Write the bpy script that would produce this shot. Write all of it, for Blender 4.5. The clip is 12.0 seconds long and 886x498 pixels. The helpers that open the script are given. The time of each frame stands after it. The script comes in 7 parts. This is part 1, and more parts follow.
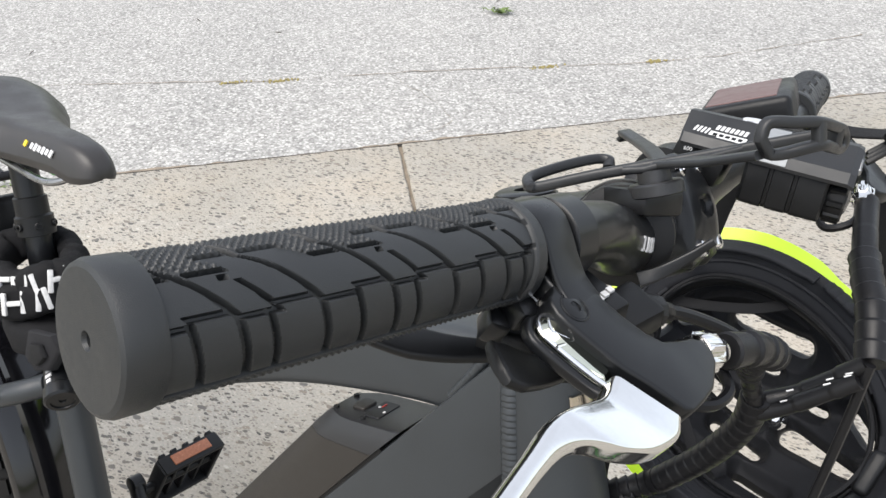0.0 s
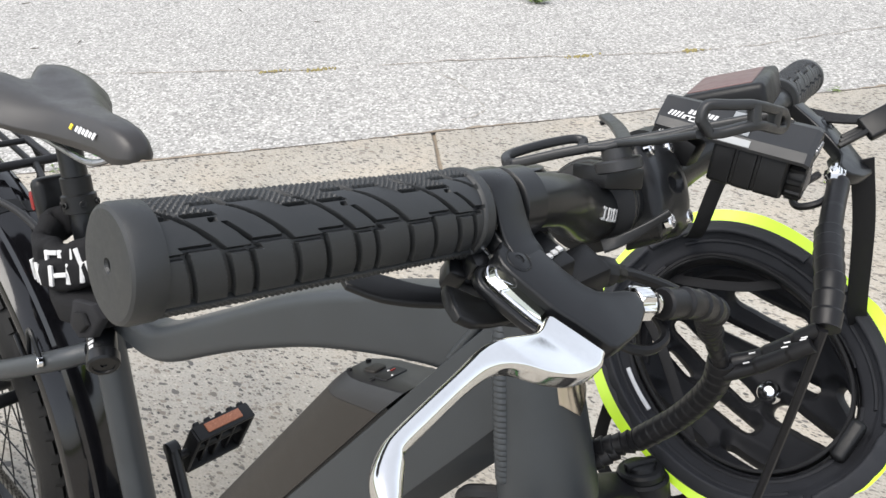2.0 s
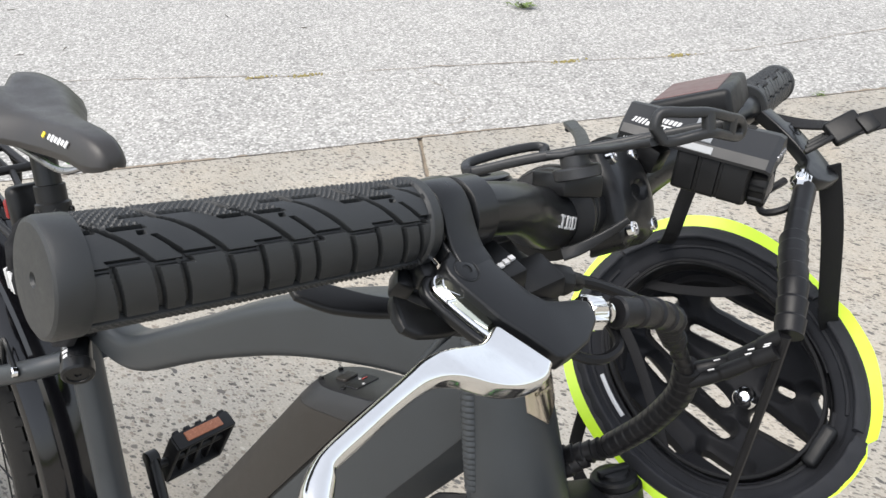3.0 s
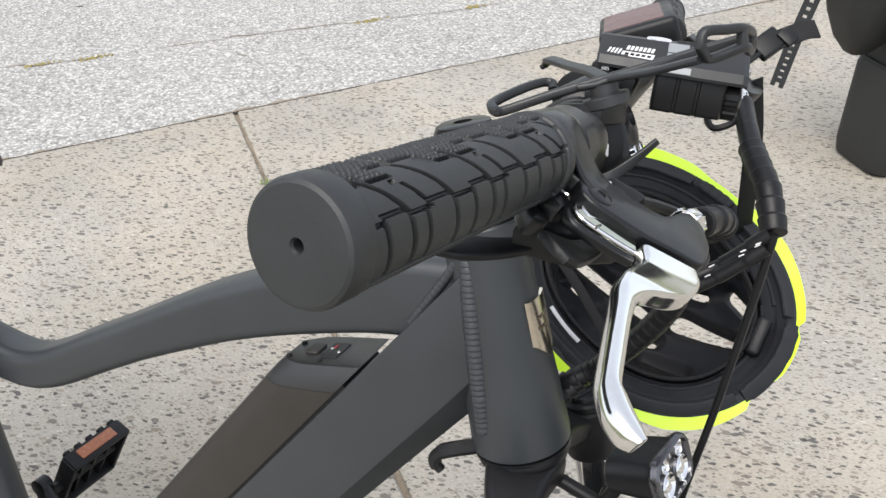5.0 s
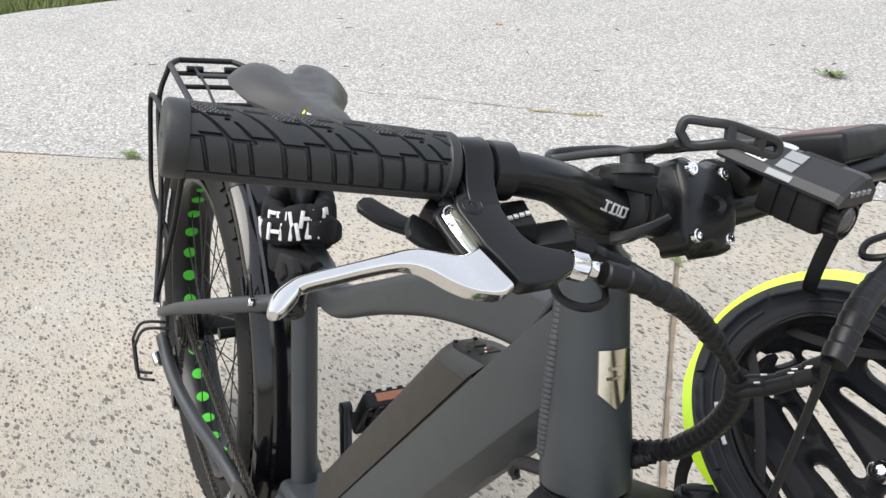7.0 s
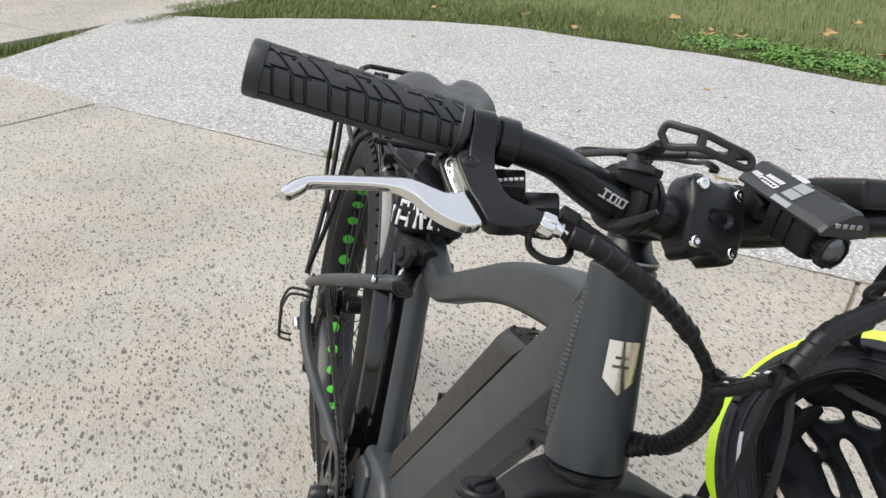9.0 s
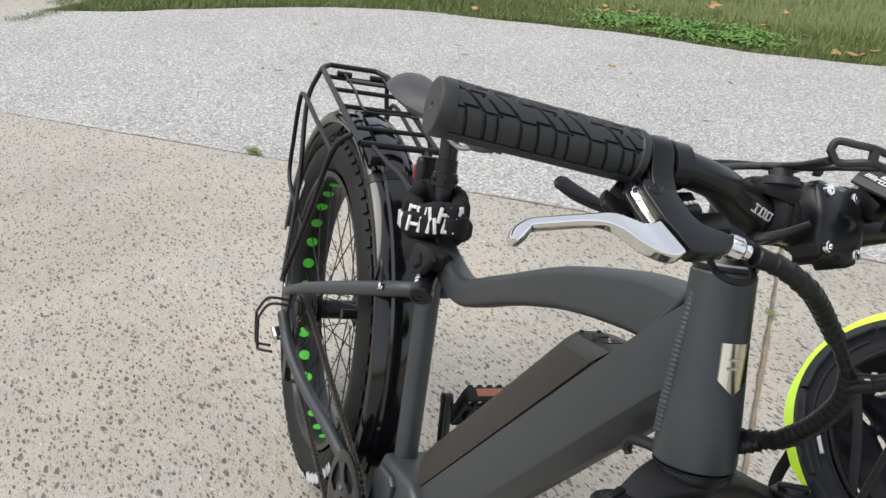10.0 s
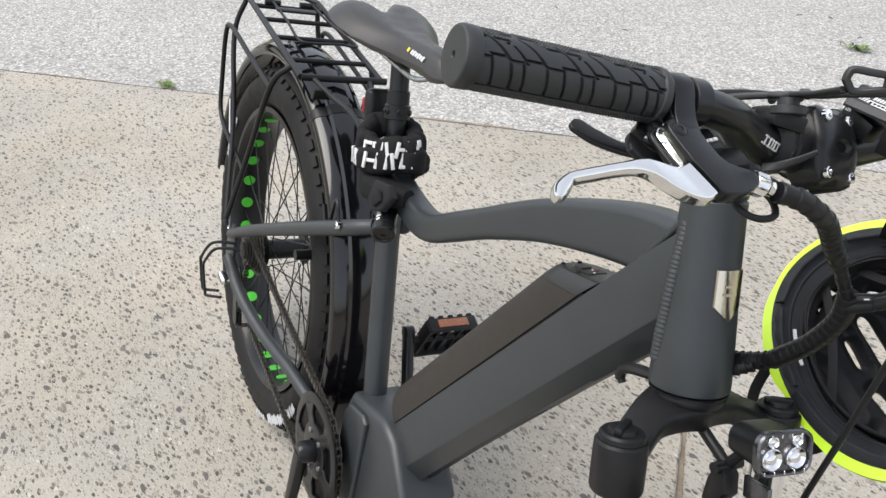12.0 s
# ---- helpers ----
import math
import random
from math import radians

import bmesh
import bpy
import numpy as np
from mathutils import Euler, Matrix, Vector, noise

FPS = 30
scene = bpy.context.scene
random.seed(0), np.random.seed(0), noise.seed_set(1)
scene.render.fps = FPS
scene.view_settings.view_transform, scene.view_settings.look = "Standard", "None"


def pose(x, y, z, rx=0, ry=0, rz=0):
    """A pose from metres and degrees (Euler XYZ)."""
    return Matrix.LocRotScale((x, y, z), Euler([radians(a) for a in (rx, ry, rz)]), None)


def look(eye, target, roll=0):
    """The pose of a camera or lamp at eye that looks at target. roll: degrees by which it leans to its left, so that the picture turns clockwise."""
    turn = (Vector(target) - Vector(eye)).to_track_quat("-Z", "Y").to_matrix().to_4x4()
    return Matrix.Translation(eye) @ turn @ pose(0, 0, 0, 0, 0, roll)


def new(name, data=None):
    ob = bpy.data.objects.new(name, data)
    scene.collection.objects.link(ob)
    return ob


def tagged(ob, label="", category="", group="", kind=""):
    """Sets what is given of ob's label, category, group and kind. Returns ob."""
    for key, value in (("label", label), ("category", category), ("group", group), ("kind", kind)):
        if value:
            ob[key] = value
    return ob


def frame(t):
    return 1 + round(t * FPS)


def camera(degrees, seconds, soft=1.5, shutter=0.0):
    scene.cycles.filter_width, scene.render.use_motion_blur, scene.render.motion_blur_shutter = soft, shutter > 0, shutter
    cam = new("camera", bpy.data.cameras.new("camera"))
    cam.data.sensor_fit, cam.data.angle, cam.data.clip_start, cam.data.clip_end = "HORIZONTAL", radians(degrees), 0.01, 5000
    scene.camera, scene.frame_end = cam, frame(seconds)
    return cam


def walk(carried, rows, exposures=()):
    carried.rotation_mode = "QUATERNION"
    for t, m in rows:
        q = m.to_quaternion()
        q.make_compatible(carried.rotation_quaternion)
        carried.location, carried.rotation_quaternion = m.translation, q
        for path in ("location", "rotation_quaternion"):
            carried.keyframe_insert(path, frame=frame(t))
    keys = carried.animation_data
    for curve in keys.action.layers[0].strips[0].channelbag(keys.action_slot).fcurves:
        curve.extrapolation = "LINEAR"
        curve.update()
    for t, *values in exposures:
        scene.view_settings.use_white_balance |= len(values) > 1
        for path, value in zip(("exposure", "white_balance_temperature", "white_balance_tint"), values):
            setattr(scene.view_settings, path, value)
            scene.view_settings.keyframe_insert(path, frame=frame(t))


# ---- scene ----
cam = camera(57.1, 12.0)
PATH = [
    (0, (0.562, -0.319, 1.227), (-0.212, 1.19, 0.168), -0.4),
    (0.5, (0.582, -0.332, 1.223), (-0.227, 1.147, 0.146), -0.8),
    (1, (0.596, -0.348, 1.232), (-0.217, 1.128, 0.154), -1.0),
    (1.5, (0.606, -0.354, 1.242), (-0.212, 1.12, 0.165), -1.1),
    (2, (0.605, -0.346, 1.242), (-0.247, 1.106, 0.163), -1.5),
    (2.5, (0.619, -0.345, 1.239), (-0.227, 1.123, 0.175), -1.6),
    (3, (0.617, -0.336, 1.242), (-0.219, 1.132, 0.173), -1.4),
    (5, (0.51, -0.381, 1.234), (0.132, 1.215, 0.089), -0.3),
    (5.5, (0.528, -0.377, 1.227), (0.211, 1.229, 0.078), 0.5),
    (6, (0.607, -0.364, 1.237), (-0.04, 1.146, 0.095), 1.0),
    (6.5, (0.696, -0.362, 1.247), (-0.388, 0.947, 0.193), -1.2),
    (8.5, (0.875, -0.274, 1.234), (-0.769, 0.464, 0.367), 3.5),
    (9, (0.905, -0.317, 1.24), (-0.741, 0.412, 0.369), 3.3),
    (9.5, (0.862, -0.384, 1.266), (-0.748, 0.418, 0.391), 2.8),
    (10, (0.811, -0.458, 1.256), (-0.703, 0.49, 0.358), 2.9),
    (10.5, (0.797, -0.504, 1.257), (-0.702, 0.47, 0.36), 3.3),
    (11, (0.787, -0.535, 1.254), (-0.688, 0.47, 0.353), 4.7),
    (11.5, (0.804, -0.539, 1.268), (-0.515, 0.618, 0.309), 5.5),
    (12, (0.755, -0.492, 1.263), (-0.565, 0.57, 0.201), 2.4),
]
EXPOSURES = [(0.0, 1.13), (1.0, 1.21), (3.0, 1.13), (3.2, 1.13), (4.8, 1.07), (5.6, 1.10), (6.0, 1.21), (6.7, 1.17), (8.3, 0.97), (9.0, 0.95), (9.5, 0.83), (10.5, 0.88), (11.2, 0.87), (12.0, 1.02)]
walk(cam, [(t, look(eye, target, roll)) for t, eye, target, roll in PATH], EXPOSURES)

# ---- daylight: soft, lightly overcast ----
world = bpy.data.worlds.new("sky")
scene.world = world
world.use_nodes = True
wn = world.node_tree.nodes
sky = wn.new("ShaderNodeTexSky")
sky.sky_type, sky.sun_disc = "NISHITA", False
SUN_UP, SUN_TURN = 60.0, 200.0
sky.sun_elevation, sky.sun_rotation = radians(SUN_UP), radians(SUN_TURN)
sky.air_density, sky.dust_density, sky.ozone_density = 1.0, 2.2, 1.0
wn["Background"].inputs[1].default_value = 0.14
veil = wn.new("ShaderNodeHueSaturation")  # thin high cloud takes most of the blue
veil.inputs["Saturation"].default_value = 0.60
cloud = wn.new("ShaderNodeMix")  # the cloud sheet glows evenly, overhead too
cloud.data_type = "RGBA"
cloud.inputs[0].default_value = 0.40
cloud.inputs[7].default_value = (4.6, 4.65, 4.75, 1)
world.node_tree.links.new(sky.outputs[0], veil.inputs["Color"])
world.node_tree.links.new(veil.outputs[0], cloud.inputs[6])
world.node_tree.links.new(cloud.outputs[2], wn["Background"].inputs[0])
sun = new("sun", bpy.data.lights.new("sun", "SUN"))
sun.data.energy, sun.data.angle, sun.data.color = 1.7, radians(48), (1.0, 0.955, 0.89)
sun_dir = Vector((math.sin(radians(SUN_TURN)) * math.cos(radians(SUN_UP)), math.cos(radians(SUN_TURN)) * math.cos(radians(SUN_UP)), math.sin(radians(SUN_UP))))
sun.matrix_world = look(sun_dir * 20, (0, 0, 0))


# ---- materials ----
def mat(name, color, rough=0.5, metal=0.0, var=0.12, scale=40.0, bump=0.0, bump_scale=400.0, wear=0.15, coat=0.0):
    """A painted, plastic, rubber or metal surface: two scales of colour change, uneven gloss and fine relief."""
    m = bpy.data.materials.new(name)
    m.use_nodes = True
    nt = m.node_tree
    n, l = nt.nodes, nt.links
    b = n["Principled BSDF"]
    tc = n.new("ShaderNodeTexCoord")
    big, fine = n.new("ShaderNodeTexNoise"), n.new("ShaderNodeTexNoise")
    big.inputs["Scale"].default_value, fine.inputs["Scale"].default_value = scale, scale * 9
    big.inputs["Detail"].default_value = 5
    for q in (big, fine):
        l.new(tc.outputs["Object"], q.inputs["Vector"])
    mix = n.new("ShaderNodeMath")
    mix.operation = "MULTIPLY_ADD"
    l.new(fine.outputs[0], mix.inputs[0])
    mix.inputs[1].default_value = 0.4
    l.new(big.outputs[0], mix.inputs[2])
    ramp = n.new("ShaderNodeMapRange")
    ramp.inputs[1].default_value, ramp.inputs[2].default_value = 0.35, 1.05
    ramp.inputs[3].default_value, ramp.inputs[4].default_value = 1 - var, 1 + var
    l.new(mix.outputs[0], ramp.inputs[0])
    col = n.new("ShaderNodeVectorMath")
    col.operation = "SCALE"
    col.inputs[0].default_value = color[:3]
    l.new(ramp.outputs[0], col.inputs["Scale"])
    l.new(col.outputs[0], b.inputs["Base Color"])
    rr = n.new("ShaderNodeMapRange")
    rr.inputs[1].default_value, rr.inputs[2].default_value = 0.4, 1.0
    rr.inputs[3].default_value, rr.inputs[4].default_value = max(0.02, rough * (1 - wear)), min(1, rough * (1 + wear))
    l.new(mix.outputs[0], rr.inputs[0])
    l.new(rr.outputs[0], b.inputs["Roughness"])
    b.inputs["Metallic"].default_value = metal
    b.inputs["Coat Weight"].default_value = coat
    b.inputs["Coat Roughness"].default_value = 0.08
    if bump:
        g, bp = n.new("ShaderNodeTexNoise"), n.new("ShaderNodeBump")
        g.inputs["Scale"].default_value, g.inputs["Detail"].default_value = bump_scale, 3
        l.new(tc.outputs["Object"], g.inputs["Vector"])
        bp.inputs["Strength"].default_value, bp.inputs["Distance"].default_value = bump, 0.0006
        l.new(g.outputs[0], bp.inputs["Height"])
        l.new(bp.outputs[0], b.inputs["Normal"])
    return m


M_FRAME = mat("anthracite_paint", (0.0250, 0.0285, 0.0318), 0.40, 0.0, 0.10, 30, 0.12, 2500)
M_BATTERY = mat("battery_plastic", (0.0195, 0.0168, 0.0144), 0.48, 0.0, 0.12, 40, 0.25, 3000)
M_ENDCAP = mat("battery_end_plastic", (0.018, 0.0185, 0.0200), 0.38, 0.0, 0.12, 40, 0.2, 3000)
M_RUBBER = mat("grip_rubber", (0.0165, 0.0180, 0.0194), 0.46, 0.0, 0.2, 60, 0.2, 3500, 0.25)
M_TYRE = mat("tyre_rubber", (0.0100, 0.0098, 0.0096), 0.62, 0.0, 0.3, 25, 0.3, 900, 0.2)
M_BLACK = mat("black_plastic", (0.007, 0.0073, 0.008), 0.40, 0.0, 0.2, 60, 0.12, 2500, 0.25)
M_BLACKSAT = mat("satin_black_metal", (0.006, 0.0065, 0.0075), 0.33, 0.0, 0.15, 60, 0.08, 3000, 0.2, 0.15)
M_CABLE = mat("cable_sleeve", (0.007, 0.007, 0.008), 0.38, 0.0, 0.25, 90, 0.15, 2000, 0.3)
M_GLOSS = mat("gloss_black_fender", (0.004, 0.004, 0.005), 0.10, 0.0, 0.2, 20, 0.0, 100, 0.4, 0.5)
M_ALU = mat("polished_aluminium", (0.79, 0.785, 0.775), 0.11, 1.0, 0.05, 60, 0.03, 1500, 0.40)
M_CHROME = mat("chrome", (0.82, 0.82, 0.83), 0.10, 1.0, 0.06, 80, 0.03, 900, 0.4)
# chrome whose dark, greenish reflections are put into the base colour
M_LINK = mat("dark_chrome", (0.46, 0.475, 0.40), 0.07, 1.0, 0.06, 80, 0.03, 900, 0.4)
M_STEEL = mat("dull_steel", (0.35, 0.35, 0.36), 0.35, 1.0, 0.15, 80, 0.1, 900, 0.3)
M_CHAIN = mat("oily_chain", (0.075, 0.070, 0.062), 0.40, 0.6, 0.3, 120, 0.2, 900, 0.3)
M_BADGE = mat("brushed_badge", (0.64, 0.58, 0.49), 0.14, 1.0, 0.08, 60, 0.1, 1200, 0.3)
M_WHITE = mat("white_print", (0.55, 0.55, 0.55), 0.5, 0.0, 0.2, 200)
M_YELLOW = mat("yellow_print", (0.75, 0.55, 0.03), 0.5, 0.0, 0.1, 200)
M_RED = mat("red_print", (0.5, 0.06, 0.05), 0.5, 0.0, 0.1, 200)
M_GREEN = mat("green_rim_strip", (0.06, 0.42, 0.03), 0.5, 0.0, 0.15, 60)
M_NEON = mat("neon_yellow_shell", (0.46, 0.72, 0.004), 0.42, 0.0, 0.06, 30, 0.03, 900, 0.3, 0.08)
M_RIM_STRIP = mat("reflective_grey", (0.42, 0.43, 0.45), 0.45, 0.0, 0.1, 80, 0.1, 900)
M_FOAM = mat("helmet_foam", (0.019, 0.020, 0.0235), 0.6, 0.0, 0.25, 50, 0.5, 1200, 0.2)
M_PAD = mat("helmet_pad", (0.019, 0.019, 0.021), 0.85, 0.0, 0.25, 60, 0.6, 1600)
M_STRAP = mat("woven_strap", (0.013, 0.013, 0.014), 0.7, 0.0, 0.25, 120, 0.6, 2400)
M_SADDLE = mat("saddle_cover", (0.0230, 0.0212, 0.0205), 0.42, 0.0, 0.15, 40, 0.12, 2500, 0.3)
M_RACK = mat("rack_powder_coat", (0.009, 0.009, 0.010), 0.42, 0.0, 0.2, 60, 0.2, 2000)
M_FABRIC = mat("lock_fabric", (0.008, 0.008, 0.009), 0.8, 0.0, 0.25, 60, 0.7, 1500)
M_AMBER = mat("amber_reflector", (0.30, 0.115, 0.06), 0.25, 0.0, 0.2, 300, 0.4, 900)
M_REDREF = mat("red_reflector", (0.20, 0.012, 0.012), 0.2, 0.0, 0.15, 200, 0.3, 900)
M_SHELL = mat("light_shell_plastic", (0.0115, 0.0122, 0.0135), 0.42, 0.0, 0.15, 60, 0.1, 2500, 0.25)
M_WINDOW = mat("smoked_grey_strip", (0.22, 0.232, 0.242), 0.35, 0.0, 0.1, 80, 0.1, 900)
M_LENS = mat("headlight_lens", (0.55, 0.57, 0.58), 0.12, 0.4, 0.25, 160, 0.6, 220, 0.4, 0.6)
M_BOWL = mat("lamp_reflector_bowl", (0.13, 0.13, 0.14), 0.20, 0.9, 0.3, 200, 0.4, 500, 0.4)
M_SCREEN = mat("dark_screen", (0.115, 0.068, 0.066), 0.45, 0.0, 0.1, 20, 0.0, 100, 0.3, 0.0)
M_GREY = mat("grey_equipment_plastic", (0.013, 0.0137, 0.0127), 0.6, 0.0, 0.2, 12, 0.2, 600)
M_LEAF = mat("dry_leaf", (0.34, 0.20, 0.07), 0.7, 0.0, 0.4, 50, 0.3, 300)
M_WEED = mat("weed_leaf", (0.10, 0.15, 0.03), 0.6, 0.0, 0.4, 50, 0.3, 300)
M_MOSS = mat("crack_moss", (0.26, 0.22, 0.085), 0.9, 0.0, 0.4, 60, 0.4, 400)
M_POST = mat("black_post", (0.01, 0.01, 0.011), 0.45, 0.0, 0.2, 20, 0.2, 500)

for _m in (M_TYRE, M_STRAP, M_FOAM, M_PAD, M_FABRIC):
    _m.node_tree.nodes["Principled BSDF"].inputs["Specular IOR Level"].default_value = 0.20
for _m in (M_BLACK, M_BLACKSAT, M_CABLE, M_POST, M_RACK):  # dull, dusty surfaces
    _m.node_tree.nodes["Principled BSDF"].inputs["Specular IOR Level"].default_value = 0.28
M_GLOSS.node_tree.nodes["Principled BSDF"].inputs["Coat Weight"].default_value = 0.15
M_GLOSS.node_tree.nodes["Principled BSDF"].inputs["Specular IOR Level"].default_value = 0.5
M_GLOSS.node_tree.nodes["Principled BSDF"].inputs["IOR"].default_value = 1.5


def ground_mat(name, kind):
    """Exposed-aggregate concrete, worn pale asphalt or soil."""
    m = bpy.data.materials.new(name)
    m.use_nodes = True
    nt = m.node_tree
    n, l = nt.nodes, nt.links
    b = n["Principled BSDF"]
    geo = n.new("ShaderNodeNewGeometry")

    def noise_tex(scale, detail=4, rough=0.55):
        q = n.new("ShaderNodeTexNoise")
        q.inputs["Scale"].default_value, q.inputs["Detail"].default_value, q.inputs["Roughness"].default_value = scale, detail, rough
        l.new(geo.outputs["Position"], q.inputs["Vector"])
        return q.outputs[0]

    def ramp(src, stops):
        r = n.new("ShaderNodeValToRGB")
        e = r.color_ramp.elements
        while len(e) < len(stops):
            e.new(0.5)
        for el, (p, c) in zip(e, stops):
            el.position, el.color = p, (*c, 1)
        l.new(src, r.inputs[0])
        return r.outputs[0]

    def mixc(fac, a, c, mode="MIX"):
        q = n.new("ShaderNodeMix")
        q.data_type, q.blend_type = "RGBA", mode
        for s, v in ((0, fac), (6, a), (7, c)):
            if isinstance(v, (int, float)):
                q.inputs[s].default_value = v
            elif isinstance(v, tuple):
                q.inputs[s].default_value = (*v, 1)
            else:
                l.new(v, q.inputs[s])
        return q.outputs[2]

    def voro(scale, feature="F1", rnd=1.0, long=0.0):
        # stones of uneven outline: the cells' places are stirred a little
        stir = n.new("ShaderNodeTexNoise")
        stir.inputs["Scale"].default_value, stir.inputs["Detail"].default_value = scale * 0.9, 1
        l.new(geo.outputs["Position"], stir.inputs["Vector"])
        add = n.new("ShaderNodeVectorMath")
        add.operation = "MULTIPLY_ADD"
        l.new(stir.outputs["Color"], add.inputs[0])
        add.inputs[1].default_value = (0.7 / scale,) * 3
        l.new(geo.outputs["Position"], add.inputs[2])
        v = n.new("ShaderNodeTexVoronoi")
        v.feature = feature
        v.inputs["Scale"].default_value, v.inputs["Randomness"].default_value = scale, rnd
        if long:  # stones longer one way than the other
            stretch = n.new("ShaderNodeMapping")
            stretch.inputs["Rotation"].default_value = (0, 0, 0.6 * long)
            stretch.inputs["Scale"].default_value = (0.64, 1.45, 1.0)
            l.new(add.outputs[0], stretch.inputs["Vector"])
            l.new(stretch.outputs[0], v.inputs["Vector"])
        else:
            l.new(add.outputs[0], v.inputs["Vector"])
        return v

    bump = n.new("ShaderNodeBump")
    if kind == "concrete":
        base = ramp(noise_tex(190, 4, 0.65), [(0.30, (0.205, 0.192, 0.167)), (0.5, (0.318, 0.300, 0.262)), (0.70, (0.435, 0.411, 0.362))])
        tint = ramp(noise_tex(2.2, 5, 0.6), [(0.36, (0.275, 0.268, 0.248)), (0.50, (0.325, 0.306, 0.268)), (0.62, (0.372, 0.328, 0.266))])
        base = mixc(0.55, base, tint)
        v = voro(70, long=1.0)
        sep = n.new("ShaderNodeSeparateColor")
        l.new(v.outputs["Color"], sep.inputs[0])
        stone = ramp(sep.outputs[0], [(0.0, (0.056, 0.054, 0.051)), (0.28, (0.094, 0.090, 0.084)), (0.50, (0.145, 0.133, 0.118)), (0.66, (0.215, 0.188, 0.155)), (0.84, (0.280, 0.255, 0.217)), (1.0, (0.430, 0.408, 0.365))])
        inside = ramp(v.outputs["Distance"], [(0.31, (1, 1, 1)), (0.38, (0, 0, 0))])
        keep = ramp(sep.outputs[1], [(0.12, (0, 0, 0)), (0.18, (1, 1, 1))])
        mask = mixc(1.0, inside, keep, "MULTIPLY")
        c = mixc(mask, base, stone)
        v2 = voro(150, long=-1.0)
        sep2 = n.new("ShaderNodeSeparateColor")
        l.new(v2.outputs["Color"], sep2.inputs[0])
        in2 = mixc(1.0, ramp(v2.outputs["Distance"], [(0.26, (0.9, 0.9, 0.9)), (0.42, (0, 0, 0))]), ramp(sep2.outputs[1], [(0.06, (0, 0, 0)), (0.10, (1, 1, 1))]), "MULTIPLY")
        c = mixc(in2, c, ramp(sep2.outputs[0], [(0.0, (0.105, 0.098, 0.088)), (0.35, (0.175, 0.158, 0.137)), (0.60, (0.270, 0.240, 0.198)), (1.0, (0.430, 0.404, 0.358))]))
        v3 = voro(36, long=0.5)  # a few larger stones
        sep3 = n.new("ShaderNodeSeparateColor")
        l.new(v3.outputs["Color"], sep3.inputs[0])
        in3 = mixc(1.0, ramp(v3.outputs["Distance"], [(0.24, (1, 1, 1)), (0.31, (0, 0, 0))]), ramp(sep3.outputs[1], [(0.70, (0, 0, 0)), (0.72, (1, 1, 1))]), "MULTIPLY")
        c = mixc(in3, c, ramp(sep3.outputs[0], [(0.0, (0.080, 0.078, 0.076)), (0.5, (0.125, 0.117, 0.108)), (1.0, (0.200, 0.172, 0.145))]))
        stain = ramp(noise_tex(0.8, 6, 0.6), [(0.30, (0.80, 0.78, 0.74)), (0.55, (1, 1, 1))])
        c = mixc(1.0, c, stain, "MULTIPLY")
        rise = n.new("ShaderNodeMath")  # stones worn proud of the paste
        rise.operation = "MULTIPLY_ADD"
        l.new(in2, rise.inputs[0])
        rise.inputs[1].default_value = 0.5
        l.new(mask, rise.inputs[2])
        l.new(rise.outputs[0], bump.inputs["Height"])
        bump.inputs["Strength"].default_value, bump.inputs["Distance"].default_value = 0.55, 0.003
        b.inputs["Roughness"].default_value = 0.85
    elif kind == "asphalt":
        v = voro(105)
        sep = n.new("ShaderNodeSeparateColor")
        l.new(v.outputs["Color"], sep.inputs[0])
        c = ramp(sep.outputs[0], [(0.0, (0.135, 0.134, 0.130)), (0.25, (0.262, 0.260, 0.251)), (0.7, (0.380, 0.376, 0.360)), (1.0, (0.600, 0.594, 0.572))])
        gap = ramp(v.outputs["Distance"], [(0.35, (1, 1, 1)), (0.75, (0.62, 0.61, 0.60))])
        c = mixc(1.0, c, gap, "MULTIPLY")
        c = mixc(0.26, c, ramp(noise_tex(1.1, 6, 0.6), [(0.32, (0.24, 0.238, 0.230)), (0.52, (0.332, 0.327, 0.312)), (0.7, (0.398, 0.391, 0.370))]))
        v2 = voro(46)  # scattered dark chips and pits
        sep2 = n.new("ShaderNodeSeparateColor")
        l.new(v2.outputs["Color"], sep2.inputs[0])
        pit = mixc(1.0, ramp(v2.outputs["Distance"], [(0.16, (1, 1, 1)), (0.26, (0, 0, 0))]), ramp(sep2.outputs[1], [(0.80, (0, 0, 0)), (0.83, (1, 1, 1))]), "MULTIPLY")
        c = mixc(pit, c, (0.13, 0.125, 0.115))
        l.new(v.outputs["Distance"], bump.inputs["Height"])
        bump.invert = True
        bump.inputs["Strength"].default_value, bump.inputs["Distance"].default_value = 0.30, 0.003
        b.inputs["Roughness"].default_value = 0.88
    else:
        c = ramp(noise_tex(9, 6, 0.65), [(0.3, (0.06, 0.075, 0.022)), (0.5, (0.105, 0.130, 0.036)), (0.62, (0.135, 0.145, 0.048)), (0.75, (0.155, 0.120, 0.062))])
        c = mixc(0.4, c, ramp(noise_tex(120, 3), [(0.35, (0.03, 0.04, 0.01)), (0.65, (0.15, 0.17, 0.05))]))
        l.new(noise_tex(90, 4), bump.inputs["Height"])
        bump.inputs["Strength"].default_value, bump.inputs["Distance"].default_value = 0.8, 0.02
        b.inputs["Roughness"].default_value = 0.95
    l.new(c, b.inputs["Base Color"])
    l.new(bump.outputs[0], b.inputs["Normal"])
    return m


